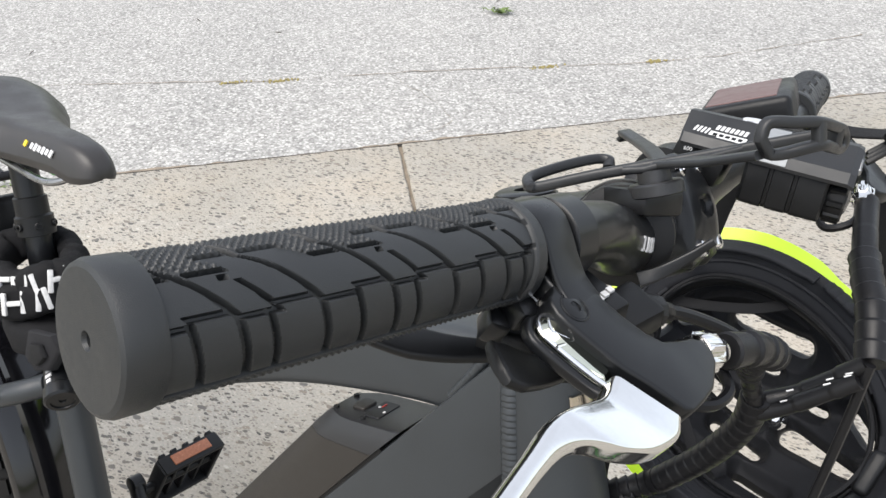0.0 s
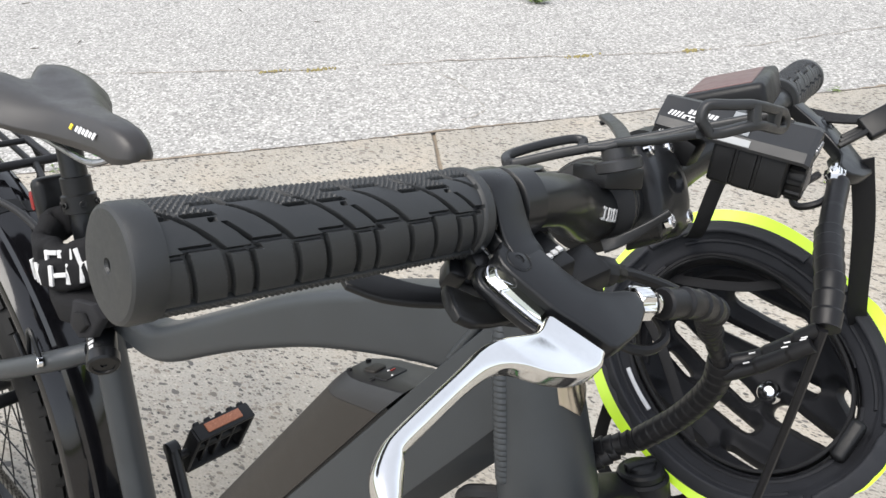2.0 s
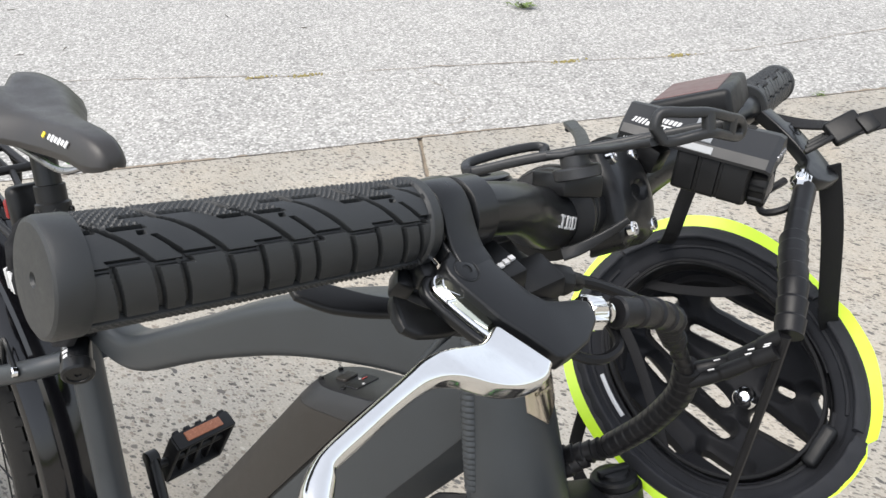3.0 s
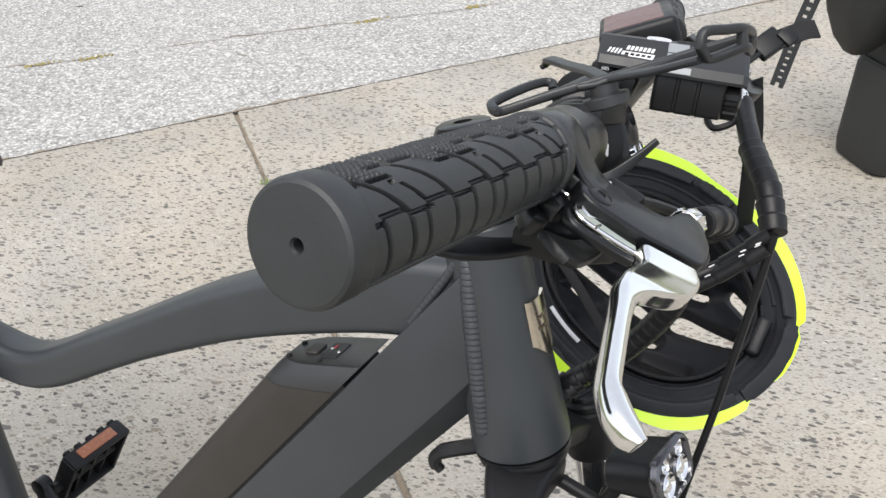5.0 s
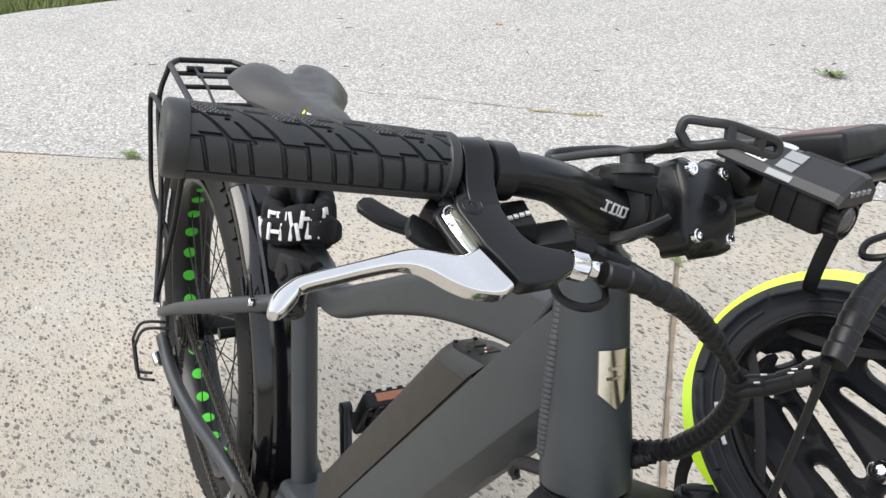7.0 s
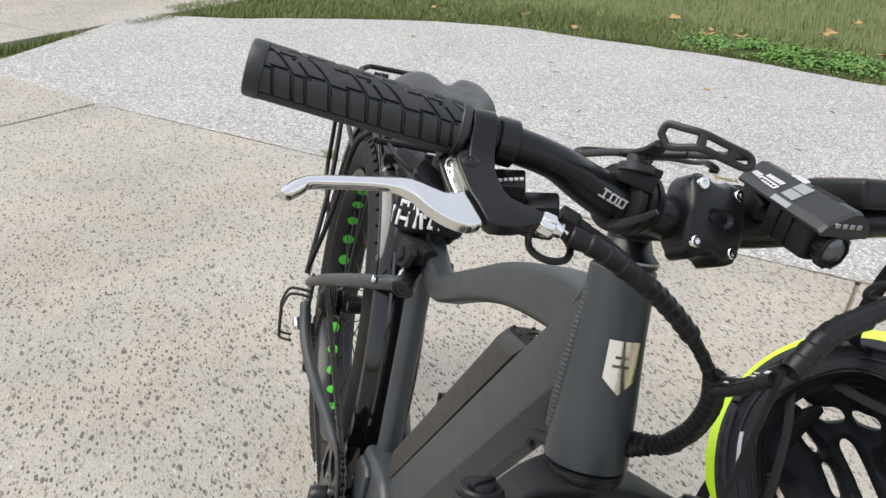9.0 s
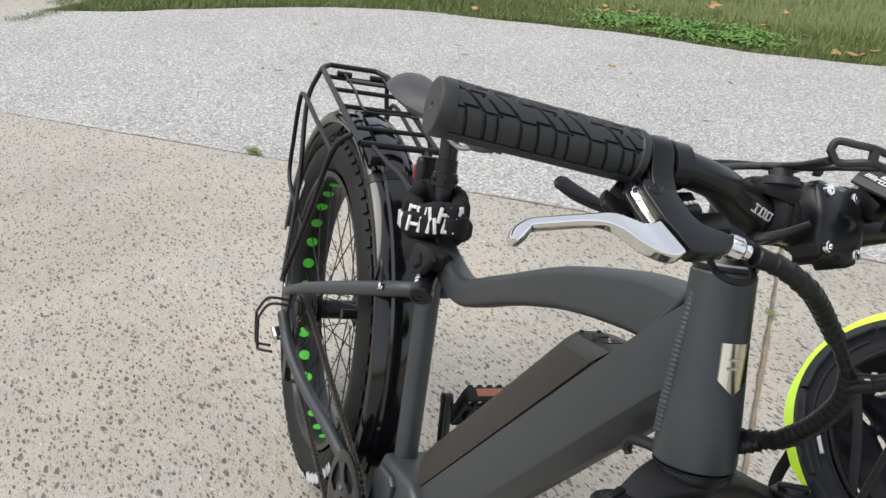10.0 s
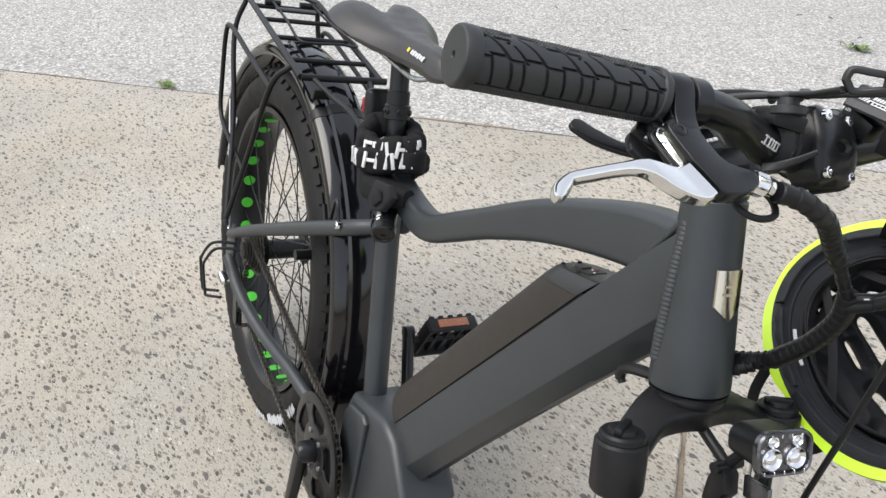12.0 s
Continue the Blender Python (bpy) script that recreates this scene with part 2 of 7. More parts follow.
M_CONCRETE = ground_mat("exposed_aggregate", "concrete")
M_ASPHALT = ground_mat("worn_asphalt", "asphalt")
M_SOIL = ground_mat("lawn_soil", "soil")
M_SEAM = mat("seam_dirt", (0.060, 0.047, 0.034), 0.95, 0.0, 0.5, 25, 0.8, 200)
M_CLOVER = mat("clover_leaf", (0.085, 0.19, 0.022), 0.55, 0.0, 0.45, 30, 0.2, 300)
M_JOINT = mat("joint_dirt", (0.20, 0.165, 0.125), 0.95, 0.0, 0.5, 15, 0.8, 200)
M_BLADE = bpy.data.materials.new("grass_blade")
M_BLADE.use_nodes = True
_n, _l = M_BLADE.node_tree.nodes, M_BLADE.node_tree.links
_g, _r = _n.new("ShaderNodeNewGeometry"), _n.new("ShaderNodeValToRGB")
_r.color_ramp.elements[0].color, _r.color_ramp.elements[1].color = (0.060, 0.105, 0.019, 1), (0.225, 0.235, 0.080, 1)
_e = _r.color_ramp.elements.new(0.55)
_e.color = (0.118, 0.158, 0.038, 1)
_l.new(_g.outputs["Random Per Island"], _r.inputs[0])
_l.new(_r.outputs[0], _n["Principled BSDF"].inputs["Base Color"])
_n["Principled BSDF"].inputs["Roughness"].default_value = 0.6


# ---- building helpers ----
BK = pose(-0.0049, -0.0424, 0.0016, -10.59, 0.21, -11.98)  # the leaning bicycle: x ahead, y to its left, z up
COCK = pose(-0.0015, -0.0352, 0.0, -10.3, 0.0, -13.0)  # its handlebar and what is fixed there, steered a little to the right
PLACE = [Matrix()]  # how the parts now being built stand against the frame
ORIGIN = {}


def V(*a):
    return Vector(a)


def thing(name, base, label, category, m=BK, group="", kind=""):
    """A top-level Empty; its parts are given in the coordinates of m, and the Empty stands at base."""
    ob = new(name)
    ob.empty_display_size = 0.05
    ob.matrix_world = m @ Matrix.Translation(base)
    ORIGIN[ob.name] = Vector(base)
    return tagged(ob, label, category, group, kind)


def part(name, bm, material, parent, label="", sharp=35.0):
    """Links a bmesh as one mesh object under a thing or under a part."""
    root = parent
    while root.parent:
        root = root.parent
    if root.name == "electric_bicycle":
        bmesh.ops.transform(bm, matrix=PLACE[0], verts=bm.verts)
    bmesh.ops.translate(bm, verts=bm.verts, vec=-ORIGIN[root.name])
    bmesh.ops.recalc_face_normals(bm, faces=bm.faces)
    me = bpy.data.meshes.new(name)
    for f in bm.faces:
        f.smooth = True
    bm.to_mesh(me)
    bm.free()
    me.set_sharp_from_angle(angle=radians(sharp))
    me.materials.append(material)
    ob = new(name, me)
    ob.parent = parent
    return tagged(ob, label)


def curve_pts(pts, step=8):
    """A Catmull-Rom curve through points."""
    p = [Vector(q) for q in pts]
    p = [2 * p[0] - p[1]] + p + [2 * p[-1] - p[-2]]
    out = []
    for i in range(1, len(p) - 2):
        a, b, c, d = p[i - 1:i + 3]
        for k in range(step):
            t = k / step
            out.append(0.5 * (2 * b + (c - a) * t + (2 * a - 5 * b + 4 * c - d) * t * t + (3 * b - a - 3 * c + d) * t ** 3))
    return out + [p[-2]]


def circle(n=12):
    return [(math.cos(2 * math.pi * k / n), math.sin(2 * math.pi * k / n)) for k in range(n)]


def rounded(w, h, r, n=4):
    """A rounded rectangle, half sizes w and h."""
    out = []
    for cx, cy, a in ((w - r, h - r, 0), (r - w, h - r, 90), (r - w, r - h, 180), (w - r, r - h, 270)):
        for k in range(n + 1):
            t = radians(a + 90 * k / n)
            out.append((cx + r * math.cos(t), cy + r * math.sin(t)))
    return out


def loft(bm, rings, cap=True, closed=False):
    vs = [[bm.verts.new(p) for p in ring] for ring in rings]
    n = len(vs[0])
    pairs = list(zip(vs, vs[1:])) + ([(vs[-1], vs[0])] if closed else [])
    for a, b in pairs:
        for k in range(n):
            bm.faces.new((a[k], a[(k + 1) % n], b[(k + 1) % n], b[k]))
    if cap and not closed:
        bm.faces.new(vs[0][::-1])
        bm.faces.new(vs[-1])
    return vs


def sweep(bm, pts, r, n=12, up=(0, 0, 1), section=None, closed=False, cap=True):
    """A tube along points; r: radius, or one for each point; section: (side, up) points in its place."""
    p = [Vector(q) for q in pts]
    sec = section or circle(n)
    rings = []
    nrm = Vector(up)
    for i, q in enumerate(p):
        if closed:
            d = p[(i + 1) % len(p)] - p[i - 1]
        else:
            d = p[min(i + 1, len(p) - 1)] - p[max(i - 1, 0)]
        d.normalize()
        nn = nrm - d * nrm.dot(d)
        if nn.length < 1e-5:
            nn = d.orthogonal()
        nn.normalize()
        if section is None:
            nrm = nn
        side = d.cross(nn)
        ri = r[i] if isinstance(r, (list, tuple)) else r
        s = sec[i] if section and isinstance(sec[0][0], (tuple, list)) else sec
        rings.append([q + side * (ri * a) + nn * (ri * b) for a, b in s])
    return loft(bm, rings, cap, closed)


def tube(bm, a, b, r, r2=None, n=16):
    sweep(bm, [a, b], [r, r if r2 is None else r2], n)


def lathe(bm, base, axis, profile, n=24, cap=True):
    """Turns (distance along the axis, radius) round an axis from base."""
    a = Vector(axis).normalized()
    s = a.orthogonal().normalized()
    t = a.cross(s)
    rings = [[Vector(base) + a * d + (s * c + t * e) * max(r, 1e-5) for c, e in circle(n)] for d, r in profile]
    loft(bm, rings, cap)


def box(bm, c, size, m=None, bevel=0.0, seg=2):
    """A box with rounded edges; m: a turn about its centre."""
    tmp = bmesh.new()
    bmesh.ops.create_cube(tmp, size=1.0)
    bmesh.ops.scale(tmp, verts=tmp.verts, vec=size)
    if bevel:
        bmesh.ops.bevel(tmp, geom=tmp.edges[:], offset=bevel, segments=seg, profile=0.5, affect="EDGES")
    bmesh.ops.transform(tmp, matrix=Matrix.Translation(c) @ (m or Matrix()), verts=tmp.verts)
    merge(bm, tmp)


def merge(bm, tmp):
    idx = {v: bm.verts.new(v.co) for v in tmp.verts}
    for f in tmp.faces:
        bm.faces.new([idx[v] for v in f.verts])
    tmp.free()


def slab(bm, poly, thick, bevel=0.0, seg=2):
    """A flat outline of 3D points, given a thickness down its normal (thick: a vector), with rounded edges."""
    tmp = bmesh.new()
    top = [tmp.verts.new(Vector(q)) for q in poly]
    low = [tmp.verts.new(Vector(q) + Vector(thick)) for q in poly]
    n = len(top)
    caps = [tmp.faces.new(top), tmp.faces.new(low[::-1])]
    for k in range(n):
        tmp.faces.new((top[k], low[k], low[(k + 1) % n], top[(k + 1) % n]))
    bmesh.ops.recalc_face_normals(tmp, faces=tmp.faces)
    if bevel:
        es = {e for f in caps for e in f.edges}
        bmesh.ops.bevel(tmp, geom=list(es), offset=bevel, segments=seg, profile=0.5, affect="EDGES")
    bmesh.ops.triangulate(tmp, faces=[f for f in tmp.faces if len(f.verts) > 4])
    merge(bm, tmp)


def frame_of(z, x=(1, 0, 0)):
    """A turn whose z goes along z and whose x lies as near x as can be."""
    z = Vector(z).normalized()
    x = (Vector(x) - z * Vector(x).dot(z)).normalized()
    y = z.cross(x)
    return Matrix((x, y, z)).transposed().to_4x4()


def bolt(bm, at, axis, r=0.004, h=0.003):
    """A socket-head bolt."""
    lathe(bm, at, axis, [(0, r), (h * 0.8, r), (h, r * 0.85), (h, r * 0.5), (h * 0.4, r * 0.5)], 14)


# ---- ground ----
ALONG, ACROSS = V(0.759, 0.651, 0), V(0.575, -0.818, 0)  # the kerb line of the asphalt, and the joints that leave it
CORNER = V(-0.80, 2.00, 0)
SLAB = 3.59


def sheet(name, bm, material, label, category):
    me = bpy.data.meshes.new(name)
    bmesh.ops.recalc_face_normals(bm, faces=bm.faces)
    bm.to_mesh(me)
    bm.free()
    me.materials.append(material)
    return tagged(new(name, me), label, category, kind="structure")


# soil under everything, out to the horizon
bm = bmesh.new()
q = [bm.verts.new((x, y, -0.045)) for x, y in ((-900, -900), (900, -900), (900, 900), (-900, 900))]
bm.faces.new(q)
sheet("ground", bm, M_SOIL, "mown lawn soil with short grass reaching far out", "lawn")

# asphalt drive between the slabs and the lawn
LAWN_EDGE = [(-6.05, 0.05), (-5.80, 0.55), (-5.68, 1.4), (-5.45, 2.30), (-5.15, 2.85), (-4.70, 3.24), (-4.25, 3.68), (-3.84, 4.02), (-3.3, 4.32), (-2.84, 4.62),
             (-2.28, 5.17), (-1.70, 5.90), (-0.6, 7.5), (1.5, 11.0), (6.0, 18.0)]
lawn_line = [V(x, y, 0) for x, y in LAWN_EDGE]
near_line = [CORNER + ALONG * s for s in (18.0, 7.18, 3.59, 2.0, 0.0, -1.2, -2.4, -3.55)] + [V(-3.80, -0.76, 0), V(-4.30, -1.10, 0), V(-4.68, -0.80, 0)]
bm = bmesh.new()
ring = [p.copy() for p in curve_pts(lawn_line, 5)] + near_line
for k, p in enumerate(ring):
    if k < 5 * (len(lawn_line) - 1):
        p += V(noise.noise(p * 3.1), noise.noise(p * 3.3 + V(5, 0, 0)), 0) * 0.05
top = [bm.verts.new((p.x, p.y, -0.004)) for p in ring]
low = [bm.verts.new((p.x, p.y, -0.044)) for p in ring]
bm.faces.new(top)
for k in range(len(ring)):
    bm.faces.new((top[k], low[k], low[(k + 1) % len(ring)], top[(k + 1) % len(ring)]))
bmesh.ops.triangulate(bm, faces=[f for f in bm.faces if len(f.verts) > 4])
sheet("road", bm, M_ASPHALT, "pale worn asphalt drive with open stones and fine cracks", "driveway")

# concrete slabs of the pavement, with open dirt-filled joints
pavement = tagged(new("pavement"), "exposed aggregate concrete slabs with dirt-filled joints", "pavement", kind="structure")
ORIGIN["pavement"] = V(0, 0, 0)
bm = bmesh.new()
slab(bm, [p + V(0, 0, -0.012) for p in (CORNER + ALONG * -3.9, CORNER + ALONG * 14, CORNER + ALONG * 14 + ACROSS * 14, CORNER + ALONG * -9 + ACROSS * 14, CORNER + ALONG * -9 + ACROSS * 1.0)], (0, 0, -0.03))
part("joint_bed", bm, M_JOINT, pavement, "dark dirt in the joints")
GAP = 0.007
for i in range(-2, 3):
    for j in range(3):
        bm = bmesh.new()
        a, b2 = i * SLAB + GAP, (i + 1) * SLAB - GAP
        c, d = j * 3.9 + (0.006 if j == 0 else GAP), (j + 1) * 3.9 - GAP
        quad = [CORNER + ALONG * a + ACROSS * c, CORNER + ALONG * b2 + ACROSS * c, CORNER + ALONG * b2 + ACROSS * d, CORNER + ALONG * a + ACROSS * d]
        if i == -2 and j == 0:
            quad[0] = V(-5.9, -1.95, 0)
        ring = []
        for k in range(4):
            p0, p1 = quad[k], quad[(k + 1) % 4]
            m = max(2, int((p1 - p0).length / 0.05))
            side = (p1 - p0).normalized().cross(V(0, 0, 1))
            for s in range(m):
                p = p0.lerp(p1, s / m)
                ring.append(p + side * (noise.noise(p * 9) * 0.004 + noise.noise(p * 40) * 0.003))
        slab(bm, ring, (0, 0, -0.04), 0.004, 1)
        part("slab", bm, M_CONCRETE, pavement)

# an older concrete walk beyond the drive, and its joints
WALK = thing("footpath", (-7, -1, 0), "pale concrete footpath slabs beyond the drive", "footpath", Matrix(), kind="structure")
w0, w1 = V(-6.02, 0.50, 0), V(-4.80, -0.98, 0)
wd = (w1 - w0).normalized()
wo = V(-wd.y, wd.x, 0)
if wo.x > 0:
    wo = -wo
for k in range(-1, 4):
    for j in range(2):
        bm = bmesh.new()
        a = w0 + wd * (k * 1.45 - 0.2) + wo * (0.16 + j * 1.45) - V(0, 0, 0.006)
        slab(bm, [a, a + wd * 1.435, a + wd * 1.435 + wo * 1.435, a + wo * 1.435], (0, 0, -0.04), 0.005, 1)
        part("slab", bm, M_CONCRETE, WALK)


def in_ring(p, poly):
    hit = False
    for k in range(len(poly)):
        a, b2 = poly[k], poly[k - 1]
        if (a.y > p.y) != (b2.y > p.y) and p.x < (b2.x - a.x) * (p.y - a.y) / (b2.y - a.y) + a.x:
            hit = not hit
    return hit


# lawn: short blades on the strip that comes into view, thickest along the drive
LAWN = [V(-6.25, 0.25, 0)] + [p for p in curve_pts(lawn_line, 4)][4:] + [V(5, 19, 0), V(-14, 19, 0), V(-14, 6, 0), V(-9.5, 3.6, 0)]
rng = random.Random(4)
verts, faces = [], []


def blade(p, h, w, lean, ang):
    base = len(verts)
    c, s = math.cos(ang), math.sin(ang)
    lx, ly = math.cos(ang + 1.3) * lean, math.sin(ang + 1.3) * lean
    verts.extend([(p.x - c * w, p.y - s * w, -0.045), (p.x + c * w, p.y + s * w, -0.045), (p.x + lx * 0.4 + c * w * 0.7, p.y + ly * 0.4 + s * w * 0.7, -0.045 + h * 0.6),
                  (p.x + lx * 0.4 - c * w * 0.7, p.y + ly * 0.4 - s * w * 0.7, -0.045 + h * 0.6), (p.x + lx, p.y + ly, -0.045 + h)])
    faces.extend([(base, base + 1, base + 2, base + 3), (base + 3, base + 2, base + 4)])


count = 0
while count < 90000:
    p = V(rng.uniform(-9.0, 0.6), rng.uniform(0.2, 10.5), 0)
    if rng.random() < 0.65:
        e = lawn_line[rng.randrange(1, 12)]
        e2 = lawn_line[max(0, lawn_line.index(e) - 1)]
        p = e.lerp(e2, rng.random()) + V(rng.gauss(-0.25, 0.45), rng.gauss(0.25, 0.45), 0)
    if in_ring(p, LAWN):
        k = noise.noise(p * 1.7)
        blade(p, rng.uniform(0.045, 0.085) + 0.03 * k, rng.uniform(0.0015, 0.003), rng.uniform(0.01, 0.05), rng.uniform(0, 6.28))
        count += 1
for k in range(5000):  # a thin ragged line of grass between the footpath and the drive
    s = rng.uniform(-0.3, 2.0)
    p = w0 + wd * s + wo * rng.gauss(0.05, 0.05)
    if noise.noise(p * 2.3) > -0.15:
        blade(p, rng.uniform(0.045, 0.07), 0.002, rng.uniform(0.01, 0.04), rng.uniform(0, 6.28))
me = bpy.data.meshes.new("grass")
me.from_pydata(verts, [], faces)
me.materials.append(M_BLADE)
tagged(new("grass", me), "short green lawn grass with dry tufts along the drive", "grass", kind="stuff")


def leaf_mesh(n, seed):
    r = random.Random(seed)
    bm = bmesh.new()
    ring = []
    for k in range(n):
        a = 2 * math.pi * k / n
        rad = (0.6 + 0.4 * abs(math.cos(a * 2.5))) * (1 + 0.25 * math.cos(a)) * r.uniform(0.85, 1.1)
        ring.append(bm.verts.new((rad * math.cos(a), rad * math.sin(a) * 0.7, 0.16 * math.sin(a * 2 + seed) + 0.1)))
    c = bm.verts.new((0, 0, 0.02))
    for k in range(n):
        bm.faces.new((c, ring[k], ring[(k + 1) % n]))
    ret = bmesh.ops.extrude_face_region(bm, geom=bm.faces[:])
    bmesh.ops.translate(bm, verts=[g for g in ret["geom"] if isinstance(g, bmesh.types.BMVert)], vec=(0, 0, 0.03))
    bmesh.ops.recalc_face_normals(bm, faces=bm.faces)
    me = bpy.data.meshes.new("leaf")
    bm.to_mesh(me)
    bm.free()
    me.materials.append(M_LEAF)
    return me


LEAVES = [leaf_mesh(14, s) for s in (1, 2, 3)]
LEAF_AT = [(-4.9, 1.9, .03), (-3.1, 3.2, .03), (-5.0, 3.35, .05), (-4.1, 4.25, .06), (-3.35, 4.75, .06), (-2.75, 5.0, .06),
           (-4.6, 4.4, .06), (-5.6, 3.2, .06), (-3.6, 5.3, .07), (-2.5, 5.9, .07), (-6.0, 2.5, .05), (-5.3, 4.6, .06), (-4.4, 5.5, .07), (-2.1, 5.75, .06), (-3.0, 6.2, .06), (-6.4, 3.6, .06), (-4.544, 6.81, .08), (-4.49, 5.67, .08), (-3.26, 4.70, .07), (-2.636, 5.11, .06), (-2.68, 5.385, .06), (-3.99, 6.04, .06), (-3.54, 4.50, .05), (-4.03, 4.07, .04), (-4.73, 4.58, .06), (-4.45, 4.66, .06), (-4.82, 6.34, .07)]
for k, (x, y, s) in enumerate(LEAF_AT):
    on_lawn = in_ring(V(x, y, 0), LAWN)
    ob = new("fallen_leaf", LEAVES[k % 3])
    ob.matrix_world = pose(x, y, 0.012 if on_lawn else 0.001, 8 * (k % 3), 6 * (k % 2), 67 * k) @ Matrix.Scale(s * (0.8 + 0.15 * (k % 4)), 4)
    tagged(ob, "dry brown leaf lying on the lawn" if on_lawn else "small tan leaf lying on the pale asphalt", "leaf", "fallen leaves")


def weed(at, size, n, seed):
    r = random.Random(seed)
    t = thing("weed", at, "small green weed growing out of the joint beside the asphalt", "weed", Matrix(), "weeds in the joint")
    bm = bmesh.new()
    for k in range(n):
        a, l = r.uniform(0, 6.28), size * r.uniform(0.5, 1)
        d = V(math.cos(a) * 1.6, math.sin(a), 0) * l
        s = V(-math.sin(a), math.cos(a), 0) * l * 0.16
        o = Vector(at) + V(r.gauss(0, size * 0.5), r.gauss(0, size * 0.3), 0)
        z = r.uniform(0.25, 0.6) * l
        vs = [bm.verts.new(o + q) for q in (V(0, 0, 0), d * 0.5 + s + V(0, 0, z), d + V(0, 0, z * 0.8), d * 0.5 - s + V(0, 0, z))]
        bm.faces.new(vs)
    part("leaves", bm, M_WEED, t)


weed(V(-2.475, 0.60, 0), 0.036, 44, 1)
weed(V(-1.134, 3.667, 0), 0.05, 40, 2)
weed(CORNER + ALONG * -1.3, 0.03, 16, 3)
weed(CORNER + ACROSS * 0.55 + V(0.004, 0, 0), 0.022, 14, 4)
weed(CORNER + ALONG * 1.6, 0.03, 14, 5)

# cracks that wander over the asphalt: thin dirt-filled lines
crack = thing("crack", (-1.6, 2.3, 0), "thin dirt-filled crack across the asphalt", "crack", Matrix(), kind="structure")
for pts in ([(-2.6, 1.75), (-1.9, 2.16), (-1.743, 2.229), (-1.569, 2.34), (-1.2, 2.62), (-0.7, 2.95), (-0.1, 3.35), (0.6, 4.1)], [(-1.2, 2.62), (-0.75, 2.3), (-0.80, 2.02)]):
    bm = bmesh.new()
    line = curve_pts([V(x, y, 0) for x, y in pts], 14)
    prev = None
    for p in line:
        w = 0.0035 * max(0.15, 0.6 + noise.noise(p * 6))
        p = p + V(noise.noise(p * 14), noise.noise(p * 14 + V(9, 0, 0)), 0) * 0.02
        row = [bm.verts.new((p.x - w * 0.6, p.y + w, -0.0005)), bm.verts.new((p.x + w * 0.6, p.y - w, -0.0005))]
        if prev:
            bm.faces.new((prev[0], prev[1], row[1], row[0]))
        prev = row
    part("crack_line", bm, M_JOINT, crack)

moss = random.Random(8)
bm = bmesh.new()
for c in (V(-1.743, 2.229, 0), V(-1.569, 2.34, 0), V(-0.62, 2.99, 0), V(-0.20, 3.28, 0)):
    for k in range(40):
        p = c + ALONG * moss.gauss(0, 0.030) + ACROSS * moss.gauss(0, 0.008)
        r = moss.uniform(0.003, 0.007)
        loft(bm, [[p + V(r * math.cos(q), r * math.sin(q) * 0.8, -0.0035) for q in (0, 1.26, 2.51, 3.77, 5.03)], [p + V(0.5 * r * math.cos(q), 0.5 * r * math.sin(q), r * 0.4) for q in (0, 1.26, 2.51, 3.77, 5.03)]])
part("moss", bm, M_MOSS, crack, "yellow-green moss tufts in the crack")

# dirt and grit caught along the edge where the asphalt meets the slabs: a ragged, broken line
for wide, mat_, label in ((True, M_JOINT, "tan grit along the asphalt edge"), (False, M_SEAM, "dark dirt in the seam")):
    bm = bmesh.new()
    prev = None
    for k in range(1500):
        p = CORNER + ALONG * (-3.5 + 12.0 * k / 1499)
        if wide:
            w_a, w_b, lift = 0.002 + 0.030 * noise.noise(p * 2.3) + 0.014 * noise.noise(p * 23), -0.004 + 0.006 * noise.noise(p * 7 + V(3, 0, 0)), 0.0
        else:
            w_a, w_b, lift = 0.0030 + 0.0045 * noise.noise(p * 5) + 0.003 * noise.noise(p * 41), 0.0035 + 0.0035 * noise.noise(p * 9 + V(3, 0, 0)), 0.0004
        if w_a < 0.0008:
            prev = None
            continue
        row = [bm.verts.new(p - ACROSS * w_a + V(0, 0, -0.0034 + lift)), bm.verts.new(p + V(0, 0, -0.0020 + lift)), bm.verts.new(p + ACROSS * (0.006 + max(0.0, w_b)) + V(0, 0, 0.0004 + lift))]
        if prev:
            bm.faces.new((prev[0], prev[1], row[1], row[0]))
            bm.faces.new((prev[1], prev[2], row[2], row[1]))
        prev = row
    part("seam_dirt", bm, mat_, pavement, label)

# small twigs and grit lying on the asphalt
rng = random.Random(31)
for k in range(16):
    p = V(-2.3, 2.0, 0) + ALONG * rng.uniform(-1.8, 2.2) - ACROSS * rng.uniform(0.15, 1.6)
    a, half = rng.uniform(0, 6.28), rng.uniform(0.010, 0.030)
    d = V(math.cos(a), math.sin(a), 0) * half
    bm = bmesh.new()
    sweep(bm, [p - d + V(0, 0, 0.0005), p + V(rng.uniform(-0.004, 0.004), rng.uniform(-0.004, 0.004), 0.002), p + d + V(0, 0, 0.0005)], [0.0016, 0.0024, 0.0010], 6)
    me = bpy.data.meshes.new("twig")
    bm.to_mesh(me)
    bm.free()
    me.materials.append(M_SEAM)
    tagged(new("twig", me), "short dry twig lying on the pale asphalt", "twig", "twigs on the drive")

